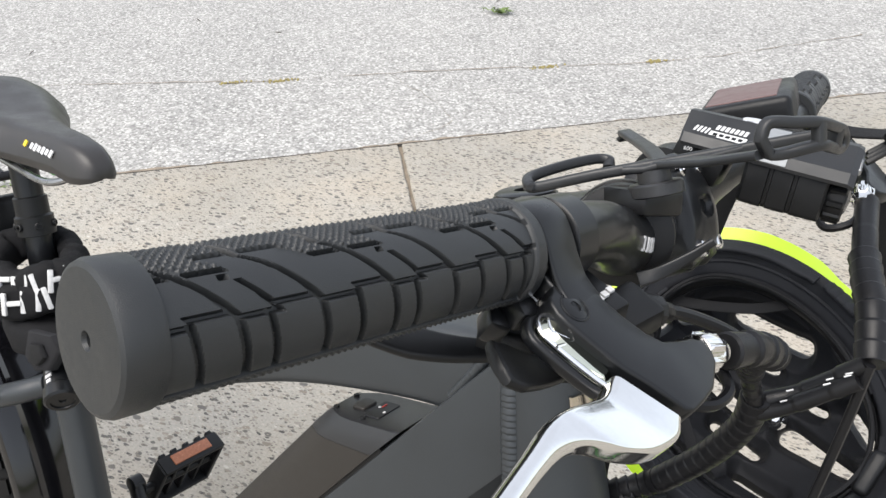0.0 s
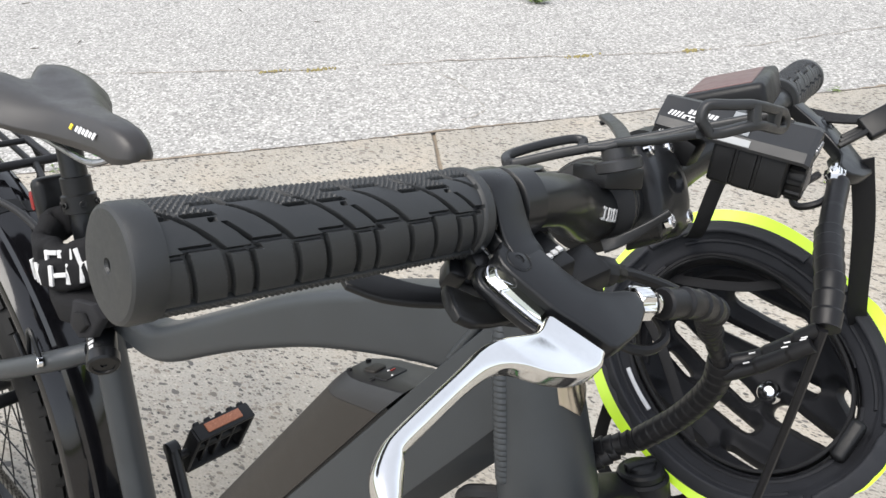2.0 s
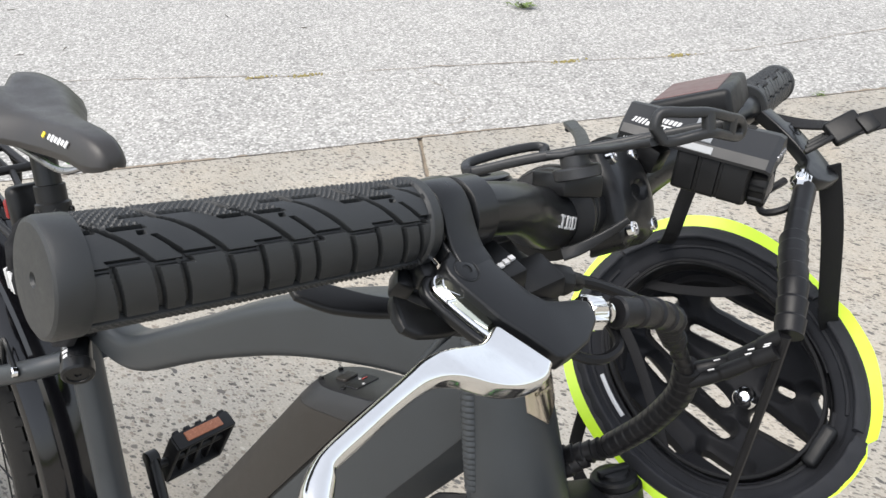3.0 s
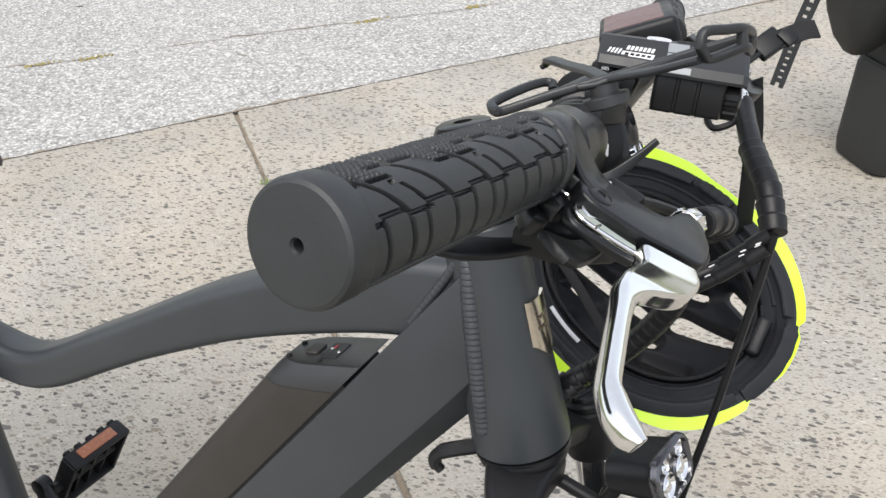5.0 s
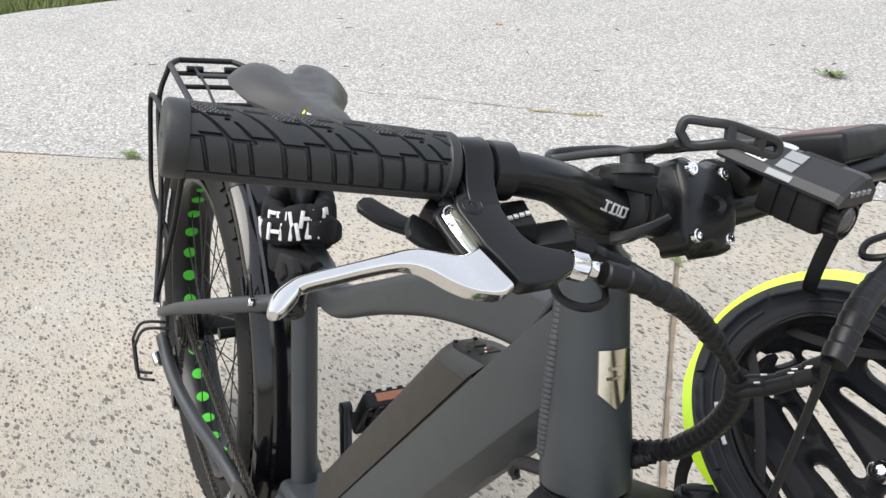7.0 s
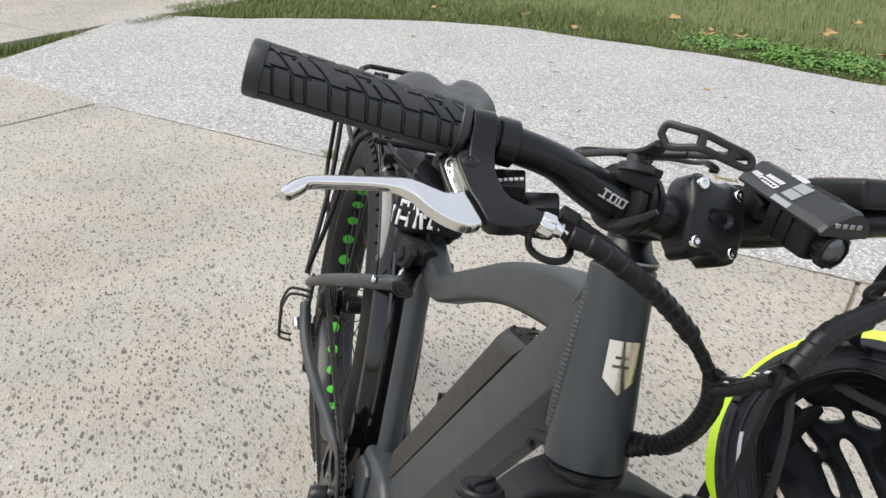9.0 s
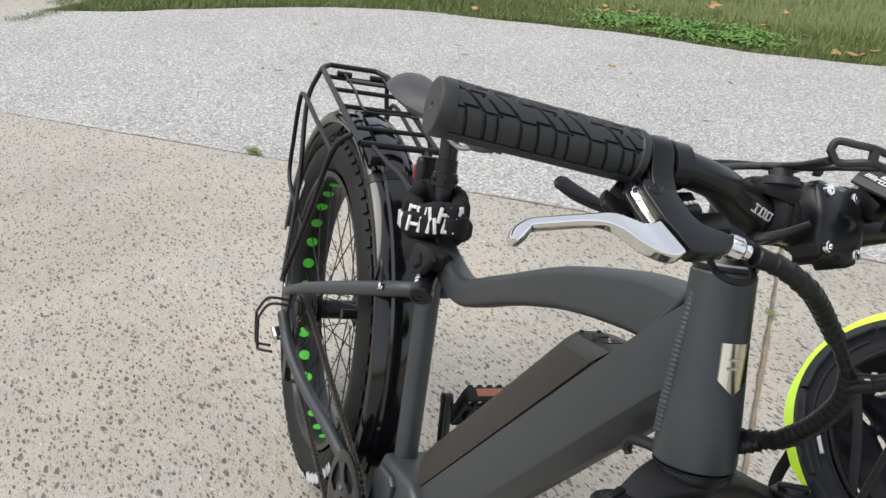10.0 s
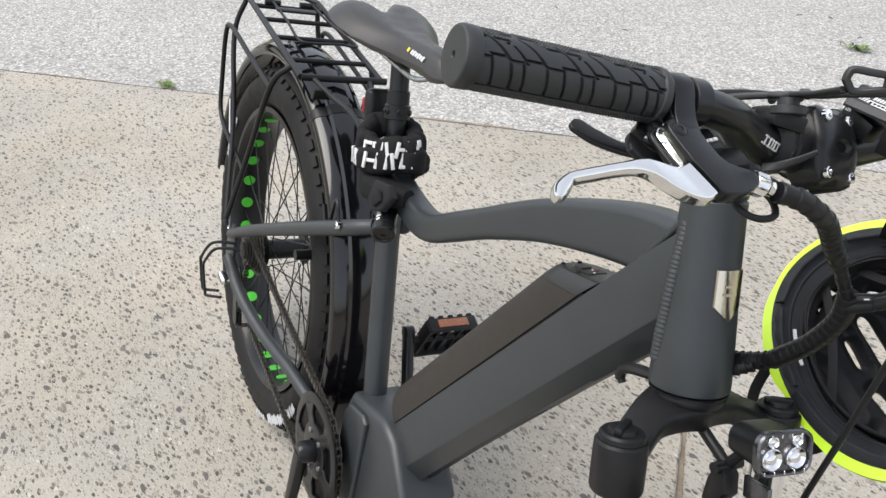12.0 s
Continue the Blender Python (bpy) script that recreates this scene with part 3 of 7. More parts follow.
# clover and broad weeds at the lawn's edge
rng = random.Random(12)
verts, faces = [], []
while len(faces) < 5200:
    e = V(-4.10, 4.03, 0).lerp(V(-3.10, 4.62, 0), rng.random())
    p = e + V(rng.gauss(-0.16, 0.16), rng.gauss(0.20, 0.16), 0)
    if not in_ring(p, LAWN) or noise.noise(p * 4) < -0.25:
        continue
    r, a, z = rng.uniform(0.008, 0.017), rng.uniform(0, 6.28), rng.uniform(0.005, 0.045)
    tx, ty = rng.uniform(-0.5, 0.5), rng.uniform(-0.5, 0.5)
    b0 = len(verts)
    for q in range(5):
        t = a + 2 * math.pi * q / 5
        dx, dy = math.cos(t) * r, math.sin(t) * r * 0.8
        verts.append((p.x + dx, p.y + dy, z + tx * dx + ty * dy))
    faces.append(tuple(range(b0, b0 + 5)))
me = bpy.data.meshes.new("clover")
me.from_pydata(verts, [], faces)
me.materials.append(M_CLOVER)
tagged(new("clover", me), "bright green clover patch at the lawn's edge", "weeds", kind="stuff")

# black post at the lawn's edge
post = thing("post", (-3.15, 6.42, -0.045), "slim black metal post standing in the lawn", "post", Matrix())
bm = bmesh.new()
lathe(bm, (-3.15, 6.42, -0.045), (0, 0, 1), [(0, 0.10), (0.03, 0.10), (0.045, 0.05), (0.9, 0.045), (1.0, 0.05)], 20)
part("shaft", bm, M_POST, post)
bm = bmesh.new()
lathe(bm, (-3.15, 6.42, 0.955), (0, 0, 1), [(0, 0.06), (0.03, 0.075), (0.09, 0.05), (0.11, 0.005)], 20)
part("cap", bm, M_POST, post)

# ---- the bicycle ----
bike = thing("electric_bicycle", (0, 0, 0), "matte anthracite electric bicycle leaning on the pavement, black rack and fender", "bicycle")

# frame
HB, HT = V(0.4531, 0.003, 0.8143), V(0.4055, 0.003, 0.970)
STEER = (HT - HB).normalized()
bm = bmesh.new()
lathe(bm, HB, STEER, [(0, 0.0325), (0.0015, 0.0342), (0.008, 0.0345), (0.045, 0.0325), (0.105, 0.0285), (0.155, 0.0268), (0.1612, 0.0268), (0.1628, 0.0255)], 48)
part("head_tube", bm, M_FRAME, bike)
# down tube: flat sides, chamfered underside, deeper towards the bottom bracket


def edge_min(t):
    """Keeps the lower facet at least a few millimetres deep all along the tube."""
    return -0.026 * (1 - t) + 0.004


bm = bmesh.new()
rings = []
for k in range(13):
    t = k / 12
    top = V(0.043, 0, 0.425).lerp(V(0.425, 0, 0.968), t)
    low = V(0.185, 0, 0.455).lerp(V(0.440, 0, 0.893), t) + V(0, 0, 0.0)
    d = V(0.573, 0, 0.8195)
    nrm = V(-0.8195, 0, 0.573)
    depth = (top - low).dot(nrm)
    edge = (top - V(0.185, 0, 0.520).lerp(V(0.440, 0, 0.8966), t)).dot(nrm)
    w = 0.0285 - 0.0055 * max(0.0, (t - 0.80) / 0.20)
    ch = max(0.0146 + (t - 0.9) * 0.047, edge_min(t))
    sec = [(w - 0.003, 0), (w - 0.0006, -0.0008), (w, -0.004), (w, -edge * 0.5), (w, -edge + 0.0015), (w - 0.0008, -edge - 0.0010), (w * 0.30, -depth - ch * 0.66), (w * 0.20, -depth - ch * 0.95), (0.003, -depth - ch)]
    sec = sec + [(-a, b) for a, b in sec[::-1]]
    rings.append([top + nrm * b + V(0, a, 0) for a, b in sec])
ahead = V(STEER.z, 0, -STEER.x)
for i in (10, 11, 12):  # the upper end is mitred to the head tube
    gap = 0.004 + 0.012 * (12 - i)
    rings[i] = [p if (HB - p).dot(ahead) > gap else p + d * (((HB - p).dot(ahead) - gap) / d.dot(ahead)) for p in rings[i]]
loft(bm, rings)
part("down_tube", bm, M_FRAME, bike, "", 18)
# top tube: drops from the head tube, runs low, kicks up to the seat cluster
TT = curve_pts([V(0.405, 0.002, 0.911), V(0.350, 0.002, 0.902), V(0.285, 0.001, 0.879), V(0.215, 0, 0.848), V(0.150, -0.002, 0.812), V(0.080, -0.004, 0.770), V(0.020, -0.006, 0.733), V(-0.015, -0.007, 0.719), V(-0.050, -0.007, 0.717), V(-0.100, -0.006, 0.722), V(-0.145, -0.004, 0.728)], 6)
bm = bmesh.new()
secs = []
for k in range(len(TT)):
    t = k / (len(TT) - 1)
    h = 0.0325 - 0.0135 * min(1, t / 0.45)
    secs.append(rounded(0.0195, h, 0.0105, 5))
sweep(bm, TT, 1.0, section=secs, up=(0, 0, 1))
part("top_tube", bm, M_FRAME, bike)
ST0, ST1 = V(-0.052, -0.010, 0.36), V(-0.158, -0.004, 0.742)
bm = bmesh.new()
tube(bm, ST0, ST1, 0.0185, 0.0185, 28)
lathe(bm, ST1, ST1 - ST0, [(-0.03, 0.0205), (0.0, 0.0205), (0.002, 0.0195)], 28)
part("seat_tube", bm, M_FRAME, bike)
# weld beads where the tubes meet the head tube: one ridged run each


def weld(pts, r, pitch):
    line, length, rad = curve_pts(pts, 40), 0.0, []
    for i, p in enumerate(line):
        length += (p - line[i - 1]).length if i else 0.0
        rad.append(r * (0.90 + 0.15 * ((length / pitch) % 1.0) ** 0.6))
    bm = bmesh.new()
    sweep(bm, line, rad, 10)
    part("weld_bead", bm, M_FRAME, bike, "", 80)


for s in (-1, 1):
    weld([V(0.4080, s * 0.0183, 0.950), V(0.4120, s * 0.0203, 0.930), V(0.4170, s * 0.0223, 0.908), V(0.4230, s * 0.0240, 0.882), V(0.4290, s * 0.0251, 0.856), V(0.4340, s * 0.0246, 0.832)], 0.0066, 0.0040)
    weld([V(0.405, s * 0.0175, 0.955), V(0.390, s * 0.0182, 0.925), V(0.372, s * 0.0182, 0.893)], 0.0034, 0.0045)
# box at the bottom bracket, with its side cover
bm = bmesh.new()
slab(bm, [V(-0.085, -0.045, 0.20), V(-0.085, -0.045, 0.36), V(-0.072, -0.045, 0.395), V(0.035, -0.045, 0.43), V(0.075, -0.045, 0.42), V(0.14, -0.045, 0.36), V(0.09, -0.045, 0.22), V(0.03, -0.045, 0.18)], (0, 0.09, 0), 0.012, 4)
gearbox = part("bracket_box", bm, M_FRAME, bike)
bm = bmesh.new()
slab(bm, [V(-0.070, -0.0535, 0.21), V(-0.070, -0.0535, 0.365), V(-0.055, -0.0535, 0.388), V(-0.010, -0.0535, 0.402), V(0.004, -0.0535, 0.395), V(0.004, -0.0535, 0.21)], (0, 0.012, 0), 0.005, 3)
part("side_cover", bm, M_FRAME, gearbox)
bm = bmesh.new()
tube(bm, V(-0.085, -0.07, 0.262), V(-0.085, 0.07, 0.262), 0.022, None, 28)
part("bottom_bracket", bm, M_BLACKSAT, bike)

# stays
for s in (-1, 1):
    o = -0.012 if s > 0 else 0
    bm = bmesh.new()
    pts = curve_pts([V(-0.130, s * 0.022 - 0.006, 0.655), V(-0.172, s * 0.047 - 0.008, 0.632), V(-0.30, s * 0.072 - 0.012, 0.562), V(-0.45, s * 0.095 - 0.014, 0.478), V(-0.565, s * 0.103 - 0.014, 0.408)], 6)
    sweep(bm, pts, [0.0125] * 12 + [0.0125 - 0.0035 * k / (len(pts) - 12) for k in range(len(pts) - 12)], 16)
    stay = part("seat_stay", bm, M_FRAME, bike)
    bm = bmesh.new()
    pts = curve_pts([V(-0.085, s * 0.045 - 0.006, 0.285), V(-0.16, s * 0.060 - 0.008, 0.305), V(-0.25, s * 0.072 - 0.010, 0.312), V(-0.36, s * 0.088 - 0.012, 0.312), V(-0.47, s * 0.102 - 0.013, 0.328), V(-0.565, s * 0.103 - 0.014, 0.355)], 6)
    sweep(bm, pts, 0.0115, 16)
    part("chain_stay", bm, M_FRAME, bike)
    bm = bmesh.new()
    y = s * 0.100 - 0.014
    slab(bm, [V(-0.545, y, 0.42), V(-0.555, y, 0.335), V(-0.585, y, 0.325), V(-0.605, y, 0.345), V(-0.600, y, 0.39), V(-0.575, y, 0.425)], (0, 0.007, 0), 0.002, 2)
    part("dropout", bm, M_FRAME, bike)
    if s < 0:
        bm = bmesh.new()
        bolt(bm, V(-0.171, -0.067, 0.636), V(-0.25, -1, 0.15), 0.0065, 0.006)
        part("bolt", bm, M_CHROME, stay)
bm = bmesh.new()
sweep(bm, [V(-0.315, -0.075, 0.502), V(-0.315, 0.052, 0.502)], 0.009, 12)
part("stay_bridge", bm, M_BLACKSAT, bike)

# battery: wedge-ended case on the down tube, grey end with its button
bm = bmesh.new()
d, nrm = V(0.573, 0, 0.8195), V(-0.8195, 0, 0.573)
rings = []
B0 = V(0.046, 0, 0.431)
BAT = 0.4500
for s, h in ((0.0, 0.030), (0.008, 0.043), (0.02, 0.047), (0.15, 0.047), (0.30, 0.047), (BAT, 0.047)):
    sec = [(0.0285, 0.0), (0.0290, 0.003), (0.0285, h * 0.62), (0.0265, h * 0.78), (0.0185, h * 0.97), (0.014, h)]
    sec = sec + [(-a, b) for a, b in sec[::-1]]
    rings.append([B0 + d * (s + ((0.047 - b) * 1.12 - 0.026 if s == BAT else 0.0)) + nrm * b + V(0, a, 0) for a, b in sec])
loft(bm, rings)
part("battery", bm, M_BATTERY, bike, "matte black battery case", 28)
bm = bmesh.new()  # added black filler keeps light out between the case and the down tube
loft(bm, [[B0 + d * s + nrm * b + V(0, a, 0) for a, b in ((0.0262, 0.006), (0.0262, -0.012), (-0.0262, -0.012), (-0.0262, 0.006))] for s in (0.004, 0.200, BAT + 0.036)])
part("battery_rail", bm, M_BLACK, bike, "black filler closing the gap under the battery")
bm = bmesh.new()
caps = []
for ds, ka, kb, k in ((-0.0265, 0.985, 0.985, 1.12), (-0.0250, 1.012, 1.005, 1.12), (-0.0215, 1.012, 1.005, 1.12), (-0.0080, 0.90, 1.0, 1.16), (0.0000, 0.80, 0.985, 1.20), (0.0010, 0.76, 0.970, 1.20)):
    caps.append([B0 + d * (BAT + ds + (0.047 - b) * k) + nrm * (b * kb) + V(0, a * ka, 0) for a, b in sec])
loft(bm, caps)
end_cap = part("battery_end", bm, M_ENDCAP, bike, "grey-black slanted end of the battery", 28)
slope = (d * 1.20 - nrm).normalized()
face_n = (d + nrm * 1.20).normalized()
ec = B0 + d * (BAT + 0.0012) + nrm * 0.0460


def on_end(a, b, h=0.0):
    """A place on the battery's slanted end: a along its slope, b to the right."""
    return ec + slope * a + V(0, -b, 0) + face_n * h


bm = bmesh.new()
slab(bm, [on_end(0.020 + y, x, 0.0018) for x, y in rounded(0.0075, 0.0062, 0.0028, 4)], -face_n * 0.003, 0.0006, 1)
part("button", bm, M_BATTERY, end_cap)
for a, b, r, mtl, nm in ((0.003, -0.009, 0.0022, M_POST, "screw"), (0.003, 0.012, 0.0022, M_POST, "screw"), (0.034, 0.017, 0.0022, M_POST, "screw"), (0.034, -0.001, 0.0012, M_WHITE, "indicator"), (0.043, 0.004, 0.0012, M_WHITE, "indicator")):
    bm = bmesh.new()
    lathe(bm, on_end(a, b, -0.001), face_n, [(0, r), (0.0022, r), (0.0026, r * 0.75)], 10)
    part(nm, bm, mtl, end_cap)
bm = bmesh.new()
slab(bm, [on_end(0.038 + y, 0.001 + x, 0.0010) for x, y in rounded(0.0120, 0.0075, 0.0020, 4)], -face_n * 0.002, 0.0005, 1)
part("level_display", bm, M_POST, end_cap)
bm = bmesh.new()
slab(bm, [on_end(0.036 + y, -0.004 + x, 0.0016) for x, y in rounded(0.0025, 0.0005, 0.0002, 2)], -face_n * 0.002)
part("mark", bm, M_RED, end_cap)

# hook under the down tube
bm = bmesh.new()
sweep(bm, curve_pts([V(0.425, -0.012, 0.806), V(0.412, -0.019, 0.803), V(0.402, -0.021, 0.797), V(0.399, -0.021, 0.788), V(0.404, -0.020, 0.782)], 5), [0.0056] * 10 + [0.0050] * 8 + [0.0038] * 3, 8)
part("cable_hook", bm, M_POST, bike)

# head badge: a shield bent round the head tube
bm = bmesh.new()
side = V(0, -1, 0)
fwd = side.cross(STEER)
if fwd.x < 0:
    fwd = -fwd
prev = None
for k in range(13):
    f = k / 12
    row = []
    for a in range(11):
        ang = radians(-27 + 4.9 * a)
        x = -36 + 7.2 * a
        zlow = 0.0665 + 0.012 * abs(x) / 36
        z = 0.109 - (0.109 - zlow) * f
        r = 0.0345 - 0.0065 * ((z + 0.015) / 0.17) + 0.0014
        row.append(bm.verts.new(HB + STEER * z + (fwd * math.cos(ang) + V(0, 1, 0) * math.sin(ang)) * r))
    if prev:
        for a in range(10):
            bm.faces.new((prev[a], prev[a + 1], row[a + 1], row[a]))
    prev = row
ret = bmesh.ops.extrude_face_region(bm, geom=bm.faces[:])
bmesh.ops.translate(bm, verts=[g for g in ret["geom"] if isinstance(g, bmesh.types.BMVert)], vec=-fwd * 0.0022)
badge = part("head_badge", bm, M_BADGE, bike, "brushed metal shield badge")
bm = bmesh.new()
for z, w in ((0.096, 11), (0.089, 14)):
    for a in range(5):
        ang = radians(-w * 0.8 - 3 + w * 1.6 * a / 4.6)
        r = 0.0345 - 0.0065 * ((z + 0.015) / 0.17) + 0.0018
        c = HB + STEER * z + (fwd * math.cos(ang) + V(0, 1, 0) * math.sin(ang)) * r
        box(bm, c, (0.0002, 0.0028, 0.0022), frame_of(STEER, fwd), 0.0)
part("relief", bm, M_BADGE, badge)

# headset, spacers and stem
bm = bmesh.new()
lathe(bm, HT + STEER * 0.002, STEER, [(0, 0.0262), (0.004, 0.0268), (0.006, 0.0262), (0.012, 0.0205), (0.020, 0.0180), (0.0205, 0.0175), (0.030, 0.0175)], 40)
part("headset_cap", bm, M_BLACKSAT, bike)
bm = bmesh.new()
lathe(bm, HT + STEER * 0.0055, STEER, [(0, 0.0272), (0.0018, 0.0272)], 40)
part("headset_ring", bm, M_STEEL, bike)
PLACE[0] = BK.inverted() @ COCK
CLAMP = V(0.4625, 0.0180, 1.0375)
S0 = PLACE[0].inverted() @ (HB + STEER * ((1.008 - HB.z) / STEER.z))
bm = bmesh.new()
lathe(bm, S0 - STEER * 0.012, STEER, [(0, 0.0185), (0.001, 0.0195), (0.030, 0.0195), (0.032, 0.0185)], 32)
secs = [rounded(0.018, 0.019, 0.010, 4), rounded(0.0175, 0.0165, 0.010, 4), rounded(0.0185, 0.0165, 0.008, 4), rounded(0.021, 0.019, 0.008, 4)]
sweep(bm, [S0, S0.lerp(CLAMP, 0.35), S0.lerp(CLAMP, 0.65), CLAMP], 1.0, section=secs)
lathe(bm, S0 + STEER * 0.020, STEER, [(0, 0.0175), (0.002, 0.0175), (0.003, 0.0155), (0.003, 0.006), (0.001, 0.006)], 32)
stem = part("stem", bm, M_BLACKSAT, bike)
BAR_DIR = V(0.130, -0.99, 0.060)
fdir, fup = V(0.829, 0.152, 0.533).normalized(), V(-0.548, 0.090, 0.832).normalized()
fside = fup.cross(fdir).normalized()  # to the left along the plate
bm = bmesh.new()
lathe(bm, CLAMP - BAR_DIR.normalized() * 0.0225, BAR_DIR, [(0, 0.0190), (0.0015, 0.0210), (0.004, 0.0222), (0.041, 0.0222), (0.0435, 0.0210), (0.045, 0.0190)], 40)
part("bar_clamp", bm, M_BLACKSAT, stem)
FC = V(0.4797, 0.0197, 1.0479) - fdir * 0.0225


def plate_at(u, v):
    """The bowed face plate: u across, v up, both from -1 to 1; its edge dips between the bolts."""
    q = max(abs(u), abs(v)) / max(1e-6, (abs(u) ** 4 + abs(v) ** 4) ** 0.25)
    u, v = u * q, v * q
    y, z = 0.0255 * u, (0.0305 - 0.0045 * max(0.0, 1 - (u / 0.42) ** 2)) * v
    x = 0.0275 - 0.0085 * (z / 0.030) ** 2 - 0.0035 * abs(y / 0.0255) ** 3
    x -= 0.0045 * max(0.0, 1 - (y / 0.0100) ** 2 - ((z + 0.0005) / 0.0055) ** 2) ** 0.5
    x -= 0.004 * max(0.0, max(abs(u), abs(v)) - 0.86) / 0.14
    return FC + fdir * x + fside * y + fup * z


bm = bmesh.new()
NP = 30
grid = [[bm.verts.new(plate_at(-1 + 2 * i / NP, -1 + 2 * j / NP)) for j in range(NP + 1)] for i in range(NP + 1)]
for i in range(NP):
    for j in range(NP):
        bm.faces.new((grid[i][j], grid[i + 1][j], grid[i + 1][j + 1], grid[i][j + 1]))
rim = [e for e in bm.edges if e.is_boundary]
ret = bmesh.ops.extrude_edge_only(bm, edges=rim)
bmesh.ops.translate(bm, verts=[g for g in ret["geom"] if isinstance(g, bmesh.types.BMVert)], vec=-fdir * 0.020)
plate = part("face_plate", bm, M_BLACKSAT, bike, "black bowed face plate with four bolts", 50)
for a in (-0.0165, 0.0165):
    for b in (-0.0203, 0.0203):
        bm = bmesh.new()
        c = FC + fside * a + fup * b + fdir * (0.0275 - 0.0085 * (b / 0.030) ** 2 - 0.0035 * (a / 0.0255) ** 3)
        bolt(bm, c - fdir * 0.002, fdir, 0.0043, 0.0036)
        part("bolt", bm, M_CHROME, plate)

# handlebar
R_END, R_IN = V(0.4774, -0.2987, 1.0914), V(0.4903, -0.1700, 1.0800)
BAR = [R_END + (R_IN - R_END) * 0.03, R_IN, V(0.4915, -0.140, 1.0775), V(0.4900, -0.108, 1.0705), V(0.4815, -0.080, 1.0575), V(0.4740, -0.050, 1.0460), V(0.4668, -0.015, 1.0392), CLAMP, V(0.4575, 0.055, 1.0372), V(0.4560, 0.095, 1.0440), V(0.4650, 0.135, 1.0565), V(0.4655, 0.175, 1.0635), V(0.4620, 0.210, 1.0650), V(0.4370, 0.331, 1.0632)]
bm = bmesh.new()
pts = curve_pts(BAR, 10)
rad = []
for p in pts:
    t = abs(p.y - 0.02)
    rad.append(0.0159 if t < 0.076 else 0.0159 - 0.0046 * min(1, (t - 0.076) / 0.055))
sweep(bm, pts, rad, 28)
bar = part("handlebar", bm, M_BLACKSAT, bike, "satin black riser handlebar")
# printed mark on the bend of the bar: slanted plain bars
bm = bmesh.new()
for k in range(3):
    y0 = -0.0762 + 0.0074 * k
    i = min(range(len(pts)), key=lambda q: abs(pts[q].y - y0))
    dd = (pts[i + 1] - pts[i - 1]).normalized()
    out = V(0.96, -0.04, 0.22)
    out = (out - dd * out.dot(dd)).normalized()
    acr = dd.cross(out).normalized()
    off = (y0 - pts[i].y) / max(0.2, dd.y)
    bars = ((-0.0026, 0, 0.0064, 0.0011), (0.0026, 0, 0.0064, 0.0011)) + (((0.0, 0.0, 0.0013, 0.0052),) if k == 0 else ((0, -0.0025, 0.0013, 0.0052), (0, 0.0025, 0.0013, 0.0052)))
    for v0, u0, lu, lv in bars:
        ang = v0 / rad[i]
        o2 = (out * math.cos(ang) + acr * math.sin(ang)).normalized()
        box(bm, pts[i] + o2 * (rad[i] + 0.0002) + dd * (off + u0 - v0 * 0.45), (lu, lv, 0.0006), frame_of(o2, dd), 0.0)
part("print", bm, M_WHITE, bar, "pale grey slanted bars")


